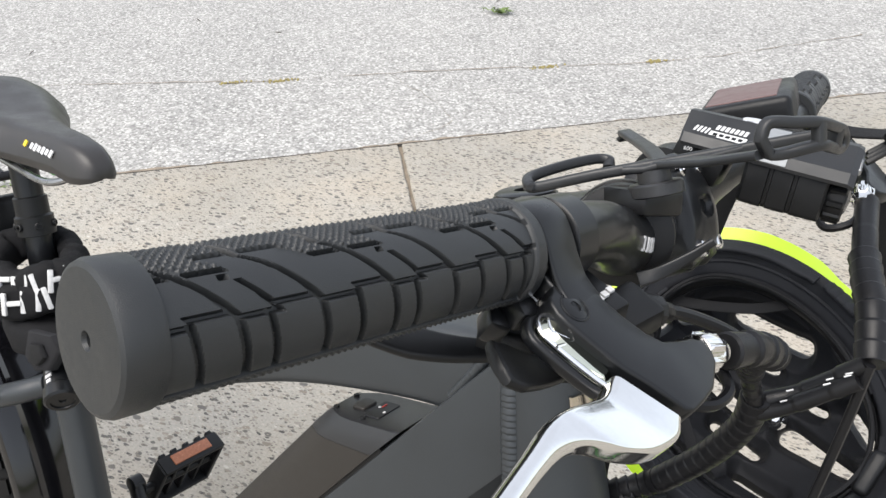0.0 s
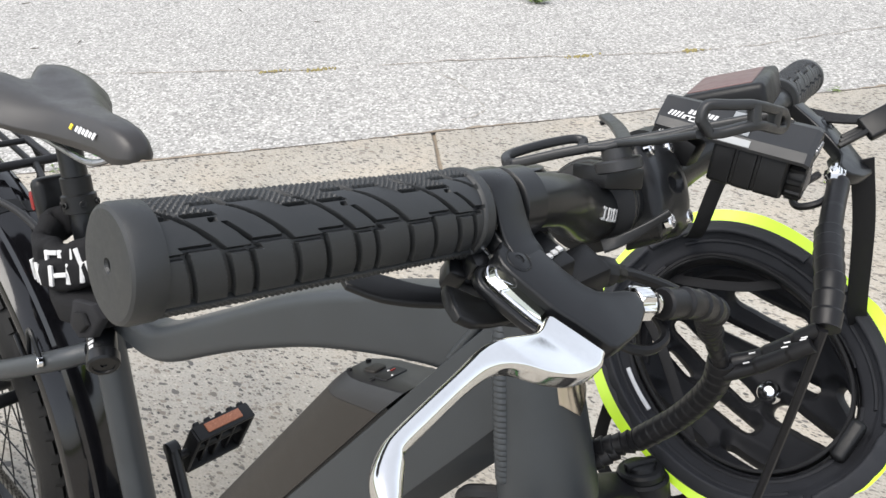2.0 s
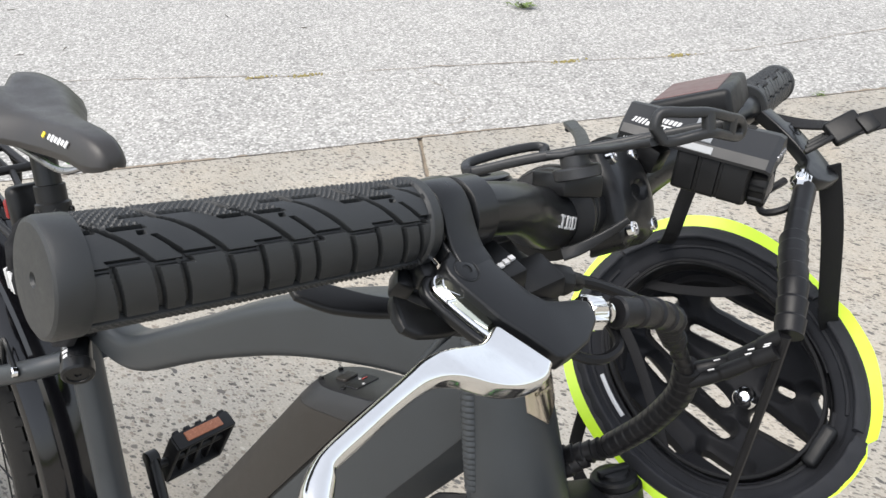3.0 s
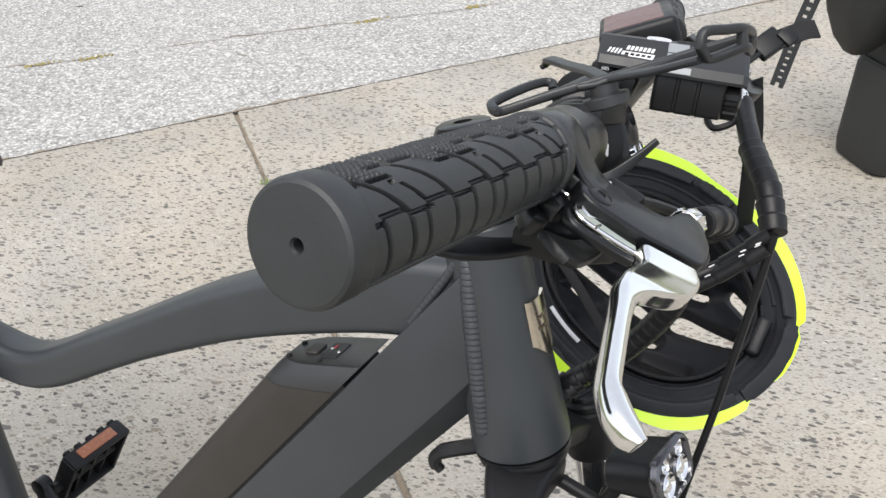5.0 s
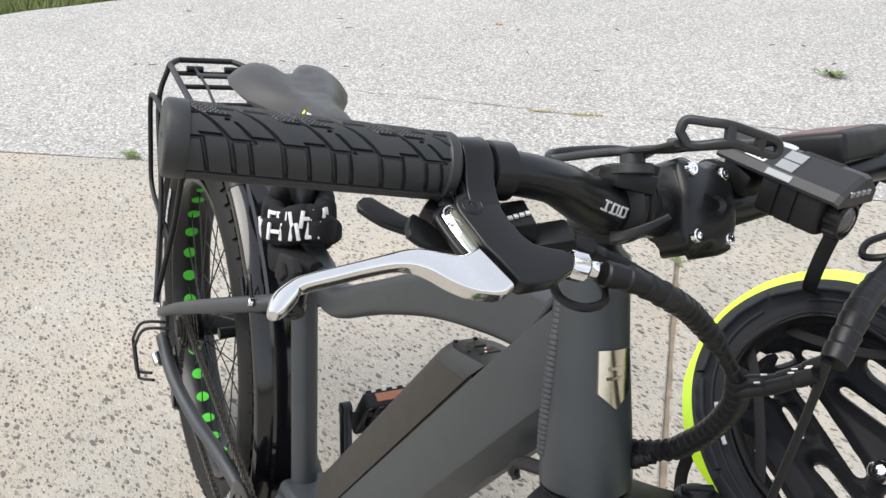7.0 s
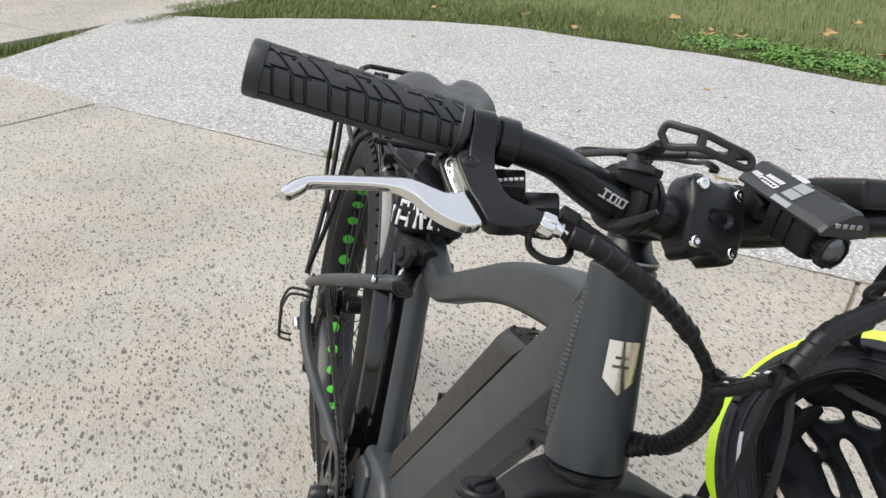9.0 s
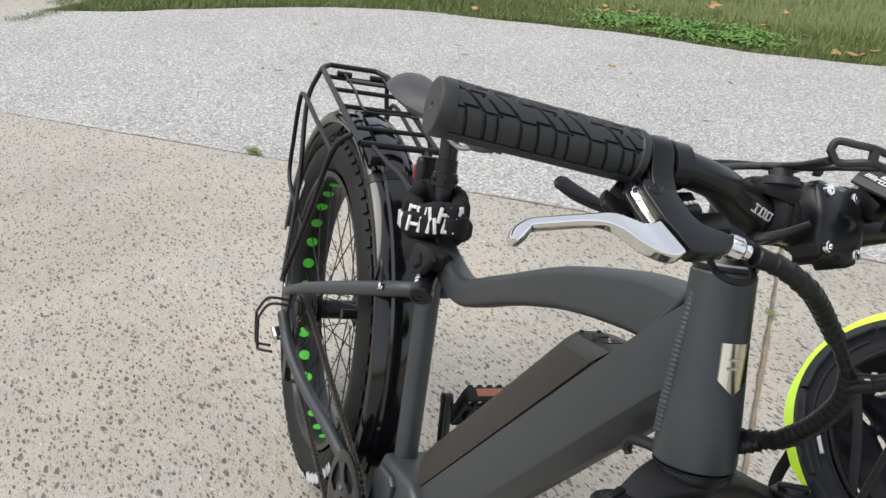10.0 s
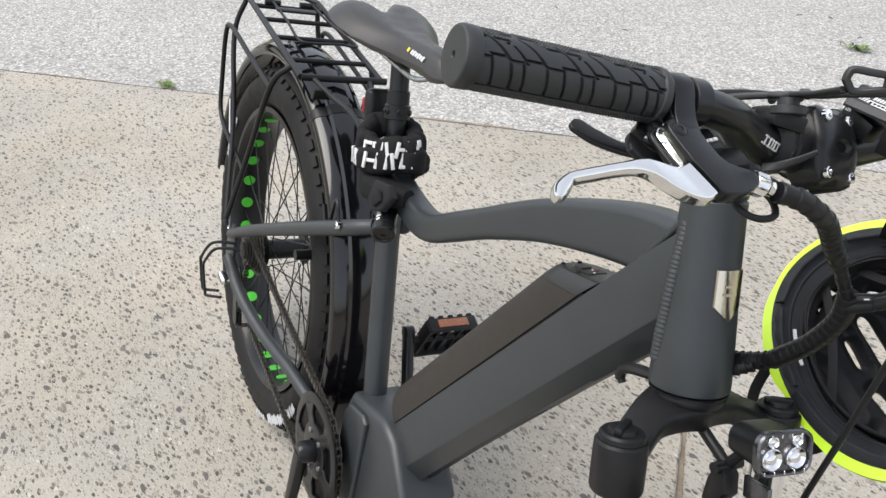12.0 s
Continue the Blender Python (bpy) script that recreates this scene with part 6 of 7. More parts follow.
for s in (-1, 1):
    sweep(bm, curve_pts([V(-0.055, s * 0.010 - 0.008, 0.910), V(-0.095, s * 0.022 - 0.006, 0.893), V(-0.160, s * 0.023 - 0.004, 0.890), V(-0.235, s * 0.024 - 0.003, 0.893), V(-0.275, s * 0.038, 0.920)], 6), 0.0035, 10)
part("saddle_clamp", bm, M_STEEL, post_part)
bm = bmesh.new()
rows = [(-0.0080, 0.0030, 0.9030, 0.002, 0.0), (-0.0090, 0.0090, 0.9080, 0.006, 0.0), (-0.0130, 0.0142, 0.9150, 0.013, 0.0), (-0.021, 0.0185, 0.9215, 0.020, 0.0), (-0.034, 0.0215, 0.927, 0.0262, 0.0), (-0.060, 0.0240, 0.931, 0.032, 0.0), (-0.100, 0.0275, 0.933, 0.034, 0.001), (-0.140, 0.0370, 0.935, 0.034, 0.002), (-0.175, 0.0540, 0.938, 0.034, 0.003), (-0.205, 0.0690, 0.943, 0.034, 0.004), (-0.235, 0.0795, 0.949, 0.034, 0.006), (-0.262, 0.0830, 0.954, 0.032, 0.008), (-0.284, 0.0800, 0.957, 0.028, 0.010), (-0.300, 0.0700, 0.956, 0.022, 0.011), (-0.308, 0.0600, 0.950, 0.014, 0.011)]
rings = []
nn = 22
for i, (x, w, z, drop, dip) in enumerate(rows):
    x, z = x - 0.022, z + 0.012 + 0.105 * x
    drop *= 0.78 if i > 4 else 1.0
    ring2 = []
    yc = -0.010 + 0.010 * min(1, -x / 0.25)
    back = max(0.0, (i - 10) / 4)
    for k in range(nn):
        t = -1 + 2 * k / (nn - 1)
        y = w * math.sin(t * math.pi / 2 * 0.98)
        edge = abs(y) / w
        zz = z - drop * max(0, (edge - 0.25) / 0.75) ** 3.2 - dip * math.exp(-(y / 0.016) ** 2)
        ring2.append(V(x + back * 0.042 * math.exp(-(y / 0.020) ** 2) * 1.0, yc + y, zz))
    for k in range(nn):
        t = 1 - 2 * k / (nn - 1)
        y = w * 0.9 * math.sin(t * math.pi / 2 * 0.98)
        edge = abs(y) / (w * 0.9)
        ring2.append(V(x + 0.0 + back * 0.042 * math.exp(-(y / 0.020) ** 2), yc + y, z - drop * 0.55 - min(0.008, w * 0.35) - (drop * 0.42) * max(0, (edge - 0.6) / 0.4) ** 2))
    rings.append(ring2)
loft(bm, rings)
saddle = part("saddle", bm, M_SADDLE, bike, "smooth black saddle with two rear lobes", 60)
for dx, mtl, cnt in ((0.0, M_YELLOW, 1), (0.010, M_WHITE, 6)):  # printed word on the saddle's flank as plain bars
    bm = bmesh.new()
    for k in range(cnt):
        x = -0.115 + dx + 0.0058 * k
        box(bm, V(x - 0.007, -0.0305 + (0.0022 * (x + 0.1) / 0.03), 0.9235), (0.0040, 0.0070 if k % 2 else 0.0056, 0.0012), frame_of((0.06, -0.93, 0.42), (1, 0, 0)) @ pose(0, 0, 0, 0, 0, -14), 0.0)
    part("print", bm, mtl, saddle)
bm = bmesh.new()
box(bm, V(-0.120, -0.006, 0.905), (0.06, 0.036, 0.014), None, 0.004)
part("elastomer", bm, M_GREEN, saddle, "green elastomer under the saddle")
bm = bmesh.new()
box(bm, V(-0.238, -0.004, 0.798), (0.024, 0.044, 0.060), pose(0, 0, 0, 0, -15, 0), 0.009, 3)
tail = part("tail_light", bm, M_BLACK, bike, "black tail light behind the seat post")
bm = bmesh.new()
box(bm, V(-0.252, -0.008, 0.798), (0.010, 0.036, 0.024), pose(0, 0, 0, 0, -15, 0), 0.004, 2)
part("lens", bm, M_REDREF, tail, "red lens")

# ---- handlebar display ----
display = thing("bike_display", (0.450, 0.150, 1.075), "black bicycle display with a dark screen, clamped on the handlebar", "display", COCK)
DM = frame_of(V(-0.36, -0.10, 0.92), (-0.26, 0.96, 0))
dc = V(0.4540, 0.1455, 1.0755)
bm = bmesh.new()
box(bm, dc, (0.074, 0.052, 0.021), DM, 0.004, 3)
part("case", bm, M_BLACK, display)
bm = bmesh.new()
box(bm, dc + DM.to_3x3() @ V(0, 0.002, 0.0107), (0.060, 0.040, 0.0012), DM, 0.0004, 1)
part("screen", bm, M_SCREEN, display)
for y in (0.112, 0.168):
    bm = bmesh.new()
    lathe(bm, V(0.457, y, 1.058 + (y - 0.112) * 0.2), V(0.05, 1, 0.2), [(0, 0.0130), (0.001, 0.0150), (0.010, 0.0150), (0.011, 0.0130)], 24)
    box(bm, V(0.452, y + 0.005, 1.070 + (y - 0.112) * 0.1), (0.02, 0.010, 0.016), None, 0.002)
    part("clamp", bm, M_BLACK, display)
# ---- bike light on the bar ----
blight = thing("bike_light", (0.470, 0.058, 1.062), "black clip-on bicycle light with white print, clamped on the handlebar", "light", COCK)
BA = V(0.972, 0.190, -0.012).normalized()  # the way it shines
BM = frame_of(BA, (0, 1, 0))  # x to the left, y up (negative: down), z ahead
BM3 = BM.to_3x3()
bc = V(0.4895, 0.0625, 1.0680)
if (BM3 @ V(0, 1, 0)).z < 0:
    BM = BM @ pose(0, 0, 0, 0, 0, 180)
    BM3 = BM.to_3x3()


def bl(x, y, z):
    return bc + BM3 @ V(x, y, z * 0.86)


bm = bmesh.new()
SHELL = [(-1.00, 0.0022), (-1.02, 0.0040), (-0.80, 0.0085), (0.14, 0.0178), (0.46, 0.0178), (1.00, 0.0095), (1.00, 0.0022)]
loft(bm, [[bl(a * w - 0.001, b + dy, z) for a, b in SHELL] for z, w, dy in ((-0.0455, 0.0128, -0.0002), (-0.0440, 0.0138, 0.0), (-0.0150, 0.0165, 0.0), (0.0200, 0.0190, 0.0), (0.0520, 0.0205, 0.0), (0.0555, 0.0200, -0.0012))])
bmesh.ops.bevel(bm, geom=[e for e in bm.edges if len(e.link_faces) == 2 and e.calc_face_angle(0) > 0.5], offset=0.0006, segments=2, affect="EDGES")
part("body", bm, M_SHELL, blight, "", 12.0)
bm = bmesh.new()  # squarish ribbed housing under the shell
loft(bm, [[bl(a - 0.001, b - 0.0085, z) for a, b in rounded(w * 1.12, 0.0118, 0.0030, 3)] for z, w in ((-0.004, 0.0120), (-0.002, 0.0136), (0.010, 0.0142), (0.0105, 0.0130), (0.0125, 0.0130), (0.013, 0.0142), (0.024, 0.0146), (0.0245, 0.0134), (0.0265, 0.0134), (0.027, 0.0146), (0.0420, 0.0146), (0.0435, 0.0128))])
part("collar", bm, M_BLACK, blight)
bm = bmesh.new()
rings = []
for d7, r7, tooth in ((0.0, 0.0112, 0.0), (0.007, 0.0116, 0.0), (0.0075, 0.0118, 1.0), (0.0150, 0.0118, 1.0), (0.0160, 0.0110, 0.0), (0.0160, 0.0096, 0.0), (0.0140, 0.0092, 0.0)):
    rings.append([bl(0.0, -0.0100, 0.036) + BA * d7 + BM3 @ V(math.cos(q), math.sin(q), 0) * (r7 + tooth * 0.0010 * max(0.0, min(1.0, 2.5 * math.cos(10 * q)))) for q in [2 * math.pi * k / 80 for k in range(80)]])
loft(bm, rings)
part("barrel", bm, M_BLACK, blight)
bm = bmesh.new()
lathe(bm, bl(0.0, -0.0100, 0.0522), BA, [(0, 0.0094), (0.001, 0.0092), (0.0030, 0.0060), (0.0038, 0.001)], 24)
part("lens", bm, M_BOWL, blight, "clear round lens")
bm = bmesh.new()
for k in range(4):
    box(bm, bl(0.0085 - 0.0062 * k, 0.0085, 0.0558), (0.0042, 0.0034, 0.002), BM, 0.0006, 1)
part("diode", bm, M_STEEL, blight)


def on_facet(u, z, lift=0.0003):
    """A place on the light's broad sloping facet: u from 0 at its lower edge to 1 at the ridge."""
    w = 0.0175 + 0.00012 * z * 1000
    a, b = -0.80 * w + 0.94 * w * u - 0.001, 0.0085 + 0.0093 * u
    return bl(a - 0.46 * lift, b + 0.89 * lift, z)


def facet_patch(bm, u0, u1, z0, z1, slant=0.0, lift=0.0004):
    """A thin raised patch on the facet between two heights and two lengths."""
    quad = [(u0, z0), (u0, z1), (u1, z1 + slant), (u1, z0 + slant)]
    up = [bm.verts.new(on_facet(u, z, lift)) for u, z in quad]
    dn = [bm.verts.new(on_facet(u, z, -0.0006)) for u, z in quad]
    bm.faces.new(up)
    for k in range(4):
        bm.faces.new((up[k], dn[k], dn[(k + 1) % 4], up[(k + 1) % 4]))


bm = bmesh.new()
rim = [bl(0.004 + 0.0062 * math.cos(q), 0.0176 - 0.0030 * max(0.0, -math.cos(q)), -0.006 + 0.0085 * math.sin(q)) for q in [2 * math.pi * k / 20 for k in range(20)]]
loft(bm, [rim, [p + BM3 @ V(0, 0.0010, 0) for p in rim], [bl(0.004, 0.0176, -0.006).lerp(p + BM3 @ V(0, 0.0014, 0), 0.8) for p in rim]])
part("button", bm, M_RIM_STRIP, blight, "pale oval switch")
bm = bmesh.new()  # printed stripes, a label panel and bold bars over it
for k in range(4):
    facet_patch(bm, 0.05, 0.36, -0.0400 + 0.0024 * k, -0.0387 + 0.0024 * k, 0.002)
facet_patch(bm, 0.04, 0.27, -0.0300, -0.0080, 0.001)
for k in range(7):
    facet_patch(bm, 0.36, 0.56, -0.0270 + 0.0028 * k, -0.0251 + 0.0028 * k, 0.001)
part("print", bm, M_WHITE, blight)
bm = bmesh.new()  # dark bars on the label panel
for k in range(5):
    facet_patch(bm, 0.10, 0.20, -0.0275 + 0.0038 * k, -0.0250 + 0.0038 * k, 0.0005, 0.0006)
part("print", bm, M_BLACK, blight)
for u0, u1 in ((0.06, 0.46), (0.52, 0.94)):
    bm = bmesh.new()
    facet_patch(bm, u0, u1, 0.0010, 0.0150, 0.0, 0.0006)
    part("window", bm, M_WINDOW, blight, "grey translucent strip")
bm = bmesh.new()
quad = [bl(-k7 * w - 0.0016, b, z) for w, b, z, k7 in ((0.0176, 0.0046, -0.002, 0.99), (0.0189, 0.0046, 0.018, 0.99), (0.0189, 0.0078, 0.018, 0.835), (0.0176, 0.0078, -0.002, 0.835))]
slab(bm, quad, BM3 @ V(0.0020, -0.0008, 0))
part("window", bm, M_WINDOW, blight, "grey translucent strip")
bm = bmesh.new()  # fine ridges along the top, ahead of the switch
for k in range(4):
    box(bm, bl(0.0035 + 0.0020 * k, 0.0178, 0.0215), (0.0007, 0.0008, 0.026), BM, 0.0002, 1)
part("ridge", bm, M_BLACK, blight)
fc = bpy.data.curves.new("number", "FONT")
fc.body, fc.size, fc.align_x = "600", 0.0030, "CENTER"
fo = new("number", fc)
bpy.context.view_layer.update()
me = bpy.data.meshes.new_from_object(fo)
bpy.data.objects.remove(fo)
me.materials.append(M_WHITE)
num = new("number", me)
num.parent = blight
num.matrix_basis = Matrix.Translation(-V(0.470, 0.058, 1.062)) @ Matrix.Translation(bl(-0.0158, 0.0000, -0.0385)) @ frame_of(BM3 @ V(-1, 0, 0), BA)
bm = bmesh.new()
lathe(bm, V(0.4460, 0.051, 1.0440), V(0.01, 1, 0.02), [(0, 0.0165), (0.001, 0.0195), (0.017, 0.0195), (0.018, 0.0165)], 28)
box(bm, V(0.462, 0.058, 1.060), (0.030, 0.016, 0.016), pose(0, 0, 0, 0, 15, 0), 0.003)
part("clamp", bm, M_BLACK, blight)

# ---- phone holder: a silicone web on a bar clamp ----
ph = thing("phone_holder", (0.470, -0.052, 1.050), "empty black silicone phone holder clamped on the handlebar", "phone holder", COCK)
bm = bmesh.new()
hp = V(0.4765, -0.0570, 1.0500)
hd = V(-0.42, 1, -0.18).normalized()
lathe(bm, hp, hd, [(0, 0.0185), (0.0015, 0.0228), (0.006, 0.0232), (0.007, 0.0205), (0.010, 0.0205), (0.011, 0.0236), (0.016, 0.0236), (0.017, 0.0205), (0.020, 0.0205), (0.021, 0.0228), (0.026, 0.0224), (0.0275, 0.0185)], 36)
box(bm, V(0.4795, -0.0490, 1.0660), (0.024, 0.026, 0.011), pose(0, 0, 0, -8, -14, -14), 0.002)
box(bm, V(0.4790, -0.0370, 1.0720), (0.014, 0.010, 0.006), pose(0, 0, 0, -8, -14, -14), 0.001)
part("clamp", bm, M_BLACK, ph)
bm = bmesh.new()
pn = V(-0.40, 0.04, 0.91).normalized()
lathe(bm, V(0.4870, -0.0530, 1.0720), pn, [(0, 0.0108), (0.0006, 0.0115), (0.0050, 0.0115), (0.0058, 0.0106), (0.0058, 0.0070), (0.0110, 0.0070)], 32)
part("knob", bm, M_ENDCAP, ph, "dull grey knob")
bm = bmesh.new()
leaf_pts = curve_pts([V(0.4905, -0.061, 1.0362), V(0.4965, -0.056, 1.0400), V(0.5045, -0.049, 1.0480), V(0.5120, -0.0430, 1.0572)], 6)
sweep(bm, leaf_pts, 1.0, section=[rounded(0.0036 - 0.0018 * k / 18, 0.0012, 0.0009, 3) for k in range(19)], up=V(0.75, 0.1, 0.6))
part("strap_end", bm, M_SHELL, ph)
A_, B_, C_ = V(0.4375, -0.0745, 1.0650), V(0.5405, -0.0165, 1.1085), V(0.5258, -0.0652, 1.1145)
MIDP = V(0.4860, -0.0500, 1.0855)
bm = bmesh.new()  # the long band, seen edge on, bent round at its rear end into an open loop
sweep(bm, curve_pts([B_, B_.lerp(MIDP, 0.5), MIDP, MIDP.lerp(A_, 0.5), A_ + V(0.004, 0.003, 0.0005), A_, V(0.4325, -0.0660, 1.0660), V(0.4370, -0.0470, 1.0690), V(0.4435, -0.0300, 1.0712), V(0.4490, -0.0262, 1.0715), V(0.4515, -0.0300, 1.0690)], 6), 1.0, section=rounded(0.0024, 0.0024, 0.0015, 3), up=pn)
part("loop", bm, M_SHELL, ph)
C0, C1 = C_ + V(0, 0, 0.0005), B_ + V(0.001, 0.001, 0.0)
dn = V(0.0018, 0.0012, -0.0115)
bm = bmesh.new()  # upright ladder of openings at the front corner, bowed ahead, its corners rounded
flat_n = dn.cross(C1 - C0).normalized()
P_TOP, P_LOW = V(0.5395, -0.0480, 1.1165), V(0.5418, -0.0485, 1.1085)
cell = curve_pts([C0 + dn * 0.5 - V(0.001, 0.0015, 0), C0 + V(0.0005, 0.0015, 0), P_TOP.lerp(C0, 0.5) + V(0.001, 0, 0.0004), P_TOP, V(0.5420, -0.0320, 1.1130), C1 + V(0, -0.002, 0.001), C1 + dn * 0.3 + V(0.0005, 0.001, 0), C1 + dn * 0.55 - V(0, 0.003, 0), V(0.5428, -0.0340, 1.1055), P_LOW, C0.lerp(P_TOP, 0.35) + dn, C0 + dn + V(0.0005, 0.001, 0)], 5)
sweep(bm, cell[:-1], 1.0, section=rounded(0.0022, 0.0022, 0.0014, 3), up=flat_n, closed=True)
sweep(bm, [P_TOP, P_TOP.lerp(P_LOW, 0.5), P_LOW], 1.0, section=rounded(0.0026, 0.0022, 0.0012, 2), up=flat_n)
sweep(bm, [V(0.5422, -0.0285, 1.1122), V(0.5428, -0.0288, 1.1050)], 1.0, section=rounded(0.0026, 0.0022, 0.0012, 2), up=flat_n)
part("loop", bm, M_SHELL, ph)
bm = bmesh.new()
for e, k, w6 in ((A_, 0.30, 0.0050), (B_, 0.45, 0.0040), (C0 + dn, 0.99, 0.0042)):
    sweep(bm, [MIDP, MIDP.lerp(e, k * 0.5) - pn * 0.001, MIDP.lerp(e, k)], 1.0, section=[rounded(0.0080, 0.0016, 0.0012, 3), rounded((0.0080 + w6) / 2, 0.0016, 0.0012, 3), rounded(w6, 0.0018, 0.0014, 3)], up=pn)
part("web", bm, M_SHELL, ph)
bm = bmesh.new()  # slack loop hanging back, ending in a small hook
sweep(bm, curve_pts([MIDP - pn * 0.003, V(0.468, -0.022, 1.0800), V(0.447, 0.008, 1.0745), V(0.430, 0.026, 1.0720), V(0.4250, 0.0385, 1.0675), V(0.4222, 0.0405, 1.0640)], 5), 1.0, section=rounded(0.0036, 0.0016, 0.0012, 3), up=pn)
part("hook", bm, M_SHELL, ph)

# ---- chain lock in a fabric sleeve, wound round the seat tube ----
lock = thing("chain_lock", (-0.150, -0.01, 0.70), "black fabric chain lock with white print round the seat tube", "lock")
LA = (ST1 - ST0).normalized()
LX = V(1, 0, 0) - LA * LA.x
LX.normalize()
LY = LA.cross(LX)
L0 = V(-0.146, -0.014, 0.742)


def lring(a, r, h):
    return L0 + LX * math.cos(a) * r * 1.22 + LY * math.sin(a) * r * 0.88 + LA * h


# two flattened, crumpled turns of the sleeve and a loose end
rng_lock = random.Random(5)
for h0, r0, ph0, tilt, a0, a1 in ((0.010, 0.043, 0.3, 0.010, -125, 25), (0.042, 0.039, 1.9, -0.014, -75, 60)):
    bm = bmesh.new()
    pts, secs = [], []

    def centre(a):
        return lring(a, r0 + 0.004 * math.sin(3 * a + ph0) + 0.002 * math.sin(8 * a), h0 + tilt * math.cos(a + 0.6) + 0.005 * math.sin(2 * a + ph0))

    for k in range(80):
        a = 2 * math.pi * k / 80
        pts.append(centre(a))
        w5 = 0.0115 * (1 + 0.16 * math.sin(7 * a + ph0) + 0.12 * math.sin(13 * a + 1) + 0.10 * (rng_lock.random() - 0.5))
        h5 = 0.0180 * (1 + 0.10 * math.sin(5 * a + 2 * ph0) + 0.10 * (rng_lock.random() - 0.5))
        secs.append([(x * (1 + 0.12 * (rng_lock.random() - 0.5)), y) for x, y in rounded(w5, h5, w5 * 0.9, 4)])
    sweep(bm, pts, 1.0, section=secs, up=LA, closed=True)
    sleeve = part("sleeve", bm, M_FABRIC, lock, "crumpled black fabric sleeve")
    for k in range(int((a1 - a0) / 30)):  # bold white lettering as plain bars
        bm = bmesh.new()
        strokes = ((-8.5, 0.0, 0.0052, 0.0230), (8.5, 0.0, 0.0052, 0.0230), (0.0, (0.0090, -0.0090, 0.0)[k % 3], 0.0150, 0.0050))
        for da, dz, ww, hh in strokes[: 3 if k % 2 == 0 else 2]:
            a = radians(a0 + 30 * k + da * (1.0 if k % 2 == 0 else 0.55))
            out = (lring(a, r0 + 0.01, 0) - lring(a, r0, 0)).normalized()
            box(bm, centre(a) + out * 0.0118 + LA * (0.001 + dz), (ww, hh, 0.0034), frame_of(out, LA.cross(out)) @ pose(0, 0, 0, 0, 0, 0 if ww > 0.01 else (-9 + 18 * (k % 2)) * (1 if da > 0 else -1 if k % 2 else 1)), 0.0010, 2)
        part("print", bm, M_WHITE, sleeve)
bm = bmesh.new()
secs = [rounded(0.017, 0.014, 0.010, 4), rounded(0.022, 0.019, 0.013, 4), rounded(0.020, 0.018, 0.012, 4), rounded(0.012, 0.012, 0.009, 4)]
sweep(bm, [V(-0.165, -0.035, 0.722), V(-0.130, -0.040, 0.722), V(-0.088, -0.032, 0.728), V(-0.062, -0.020, 0.734)], 1.0, section=secs)
part("sleeve_end", bm, M_FABRIC, lock)
bm = bmesh.new()  # webbing strap wound over the joint, with its flap
slab(bm, [V(-0.096, -0.060, 0.748), V(-0.060, -0.056, 0.756), V(-0.052, -0.052, 0.742), V(-0.070, -0.056, 0.712), V(-0.090, -0.060, 0.704), V(-0.104, -0.062, 0.716)], (0.004, 0.010, 0), 0.003, 3)
part("strap", bm, M_PAD, lock, "dark grey webbing strap")
bm = bmesh.new()
slab(bm, [V(-0.088, -0.064, 0.738), V(-0.074, -0.062, 0.742), V(-0.068, -0.061, 0.730), V(-0.080, -0.063, 0.716), V(-0.092, -0.065, 0.716)], (0.002, 0.005, 0), 0.0015, 2)
part("flap", bm, M_STRAP, lock)
bm = bmesh.new()
LE = V(-0.0545, -0.0520, 0.6830)
ld = V(0.83, -0.42, -0.36).normalized()
lathe(bm, LE - ld * 0.068, ld, [(0, 0.0130), (0.002, 0.0150), (0.010, 0.0155), (0.052, 0.0155), (0.054, 0.0172), (0.066, 0.0172), (0.068, 0.0150), (0.068, 0.0115), (0.0665, 0.0110), (0.0665, 0.0035), (0.065, 0.003)], 28)
body_k = part("lock_body", bm, M_BLACKSAT, lock, "black cylinder lock body")
bm = bmesh.new()
for k in range(6):
    c = LE - ld * (0.050 - 0.0062 * k)
    o = V(-0.35, -0.55, 0.75)
    o = (o - ld * o.dot(ld)).normalized()
    box(bm, c + o * 0.0155, (0.0040, 0.0055 if k % 2 else 0.0075, 0.0012), frame_of(o, ld), 0.0)
part("print", bm, M_WHITE, body_k)

# ---- helmet hung from the left brake lever, open side towards the rider's right ----
HC = V(0.5521, 0.2068, 0.8104)
HN = V(-0.10, -0.66, 0.745).normalized()  # out of its opening
hx = V(0.78, -0.48, -0.40)
hx = (hx - HN * hx.dot(HN)).normalized()  # towards the back of the helmet
hy = HN.cross(hx)
helmet = thing("bicycle_helmet", tuple(HC - HN * 0.13), "neon yellow and black bicycle helmet hanging by its straps, inside showing", "helmet", Matrix())
HA, HBW, HD = 0.1277, 0.1029, 0.1446


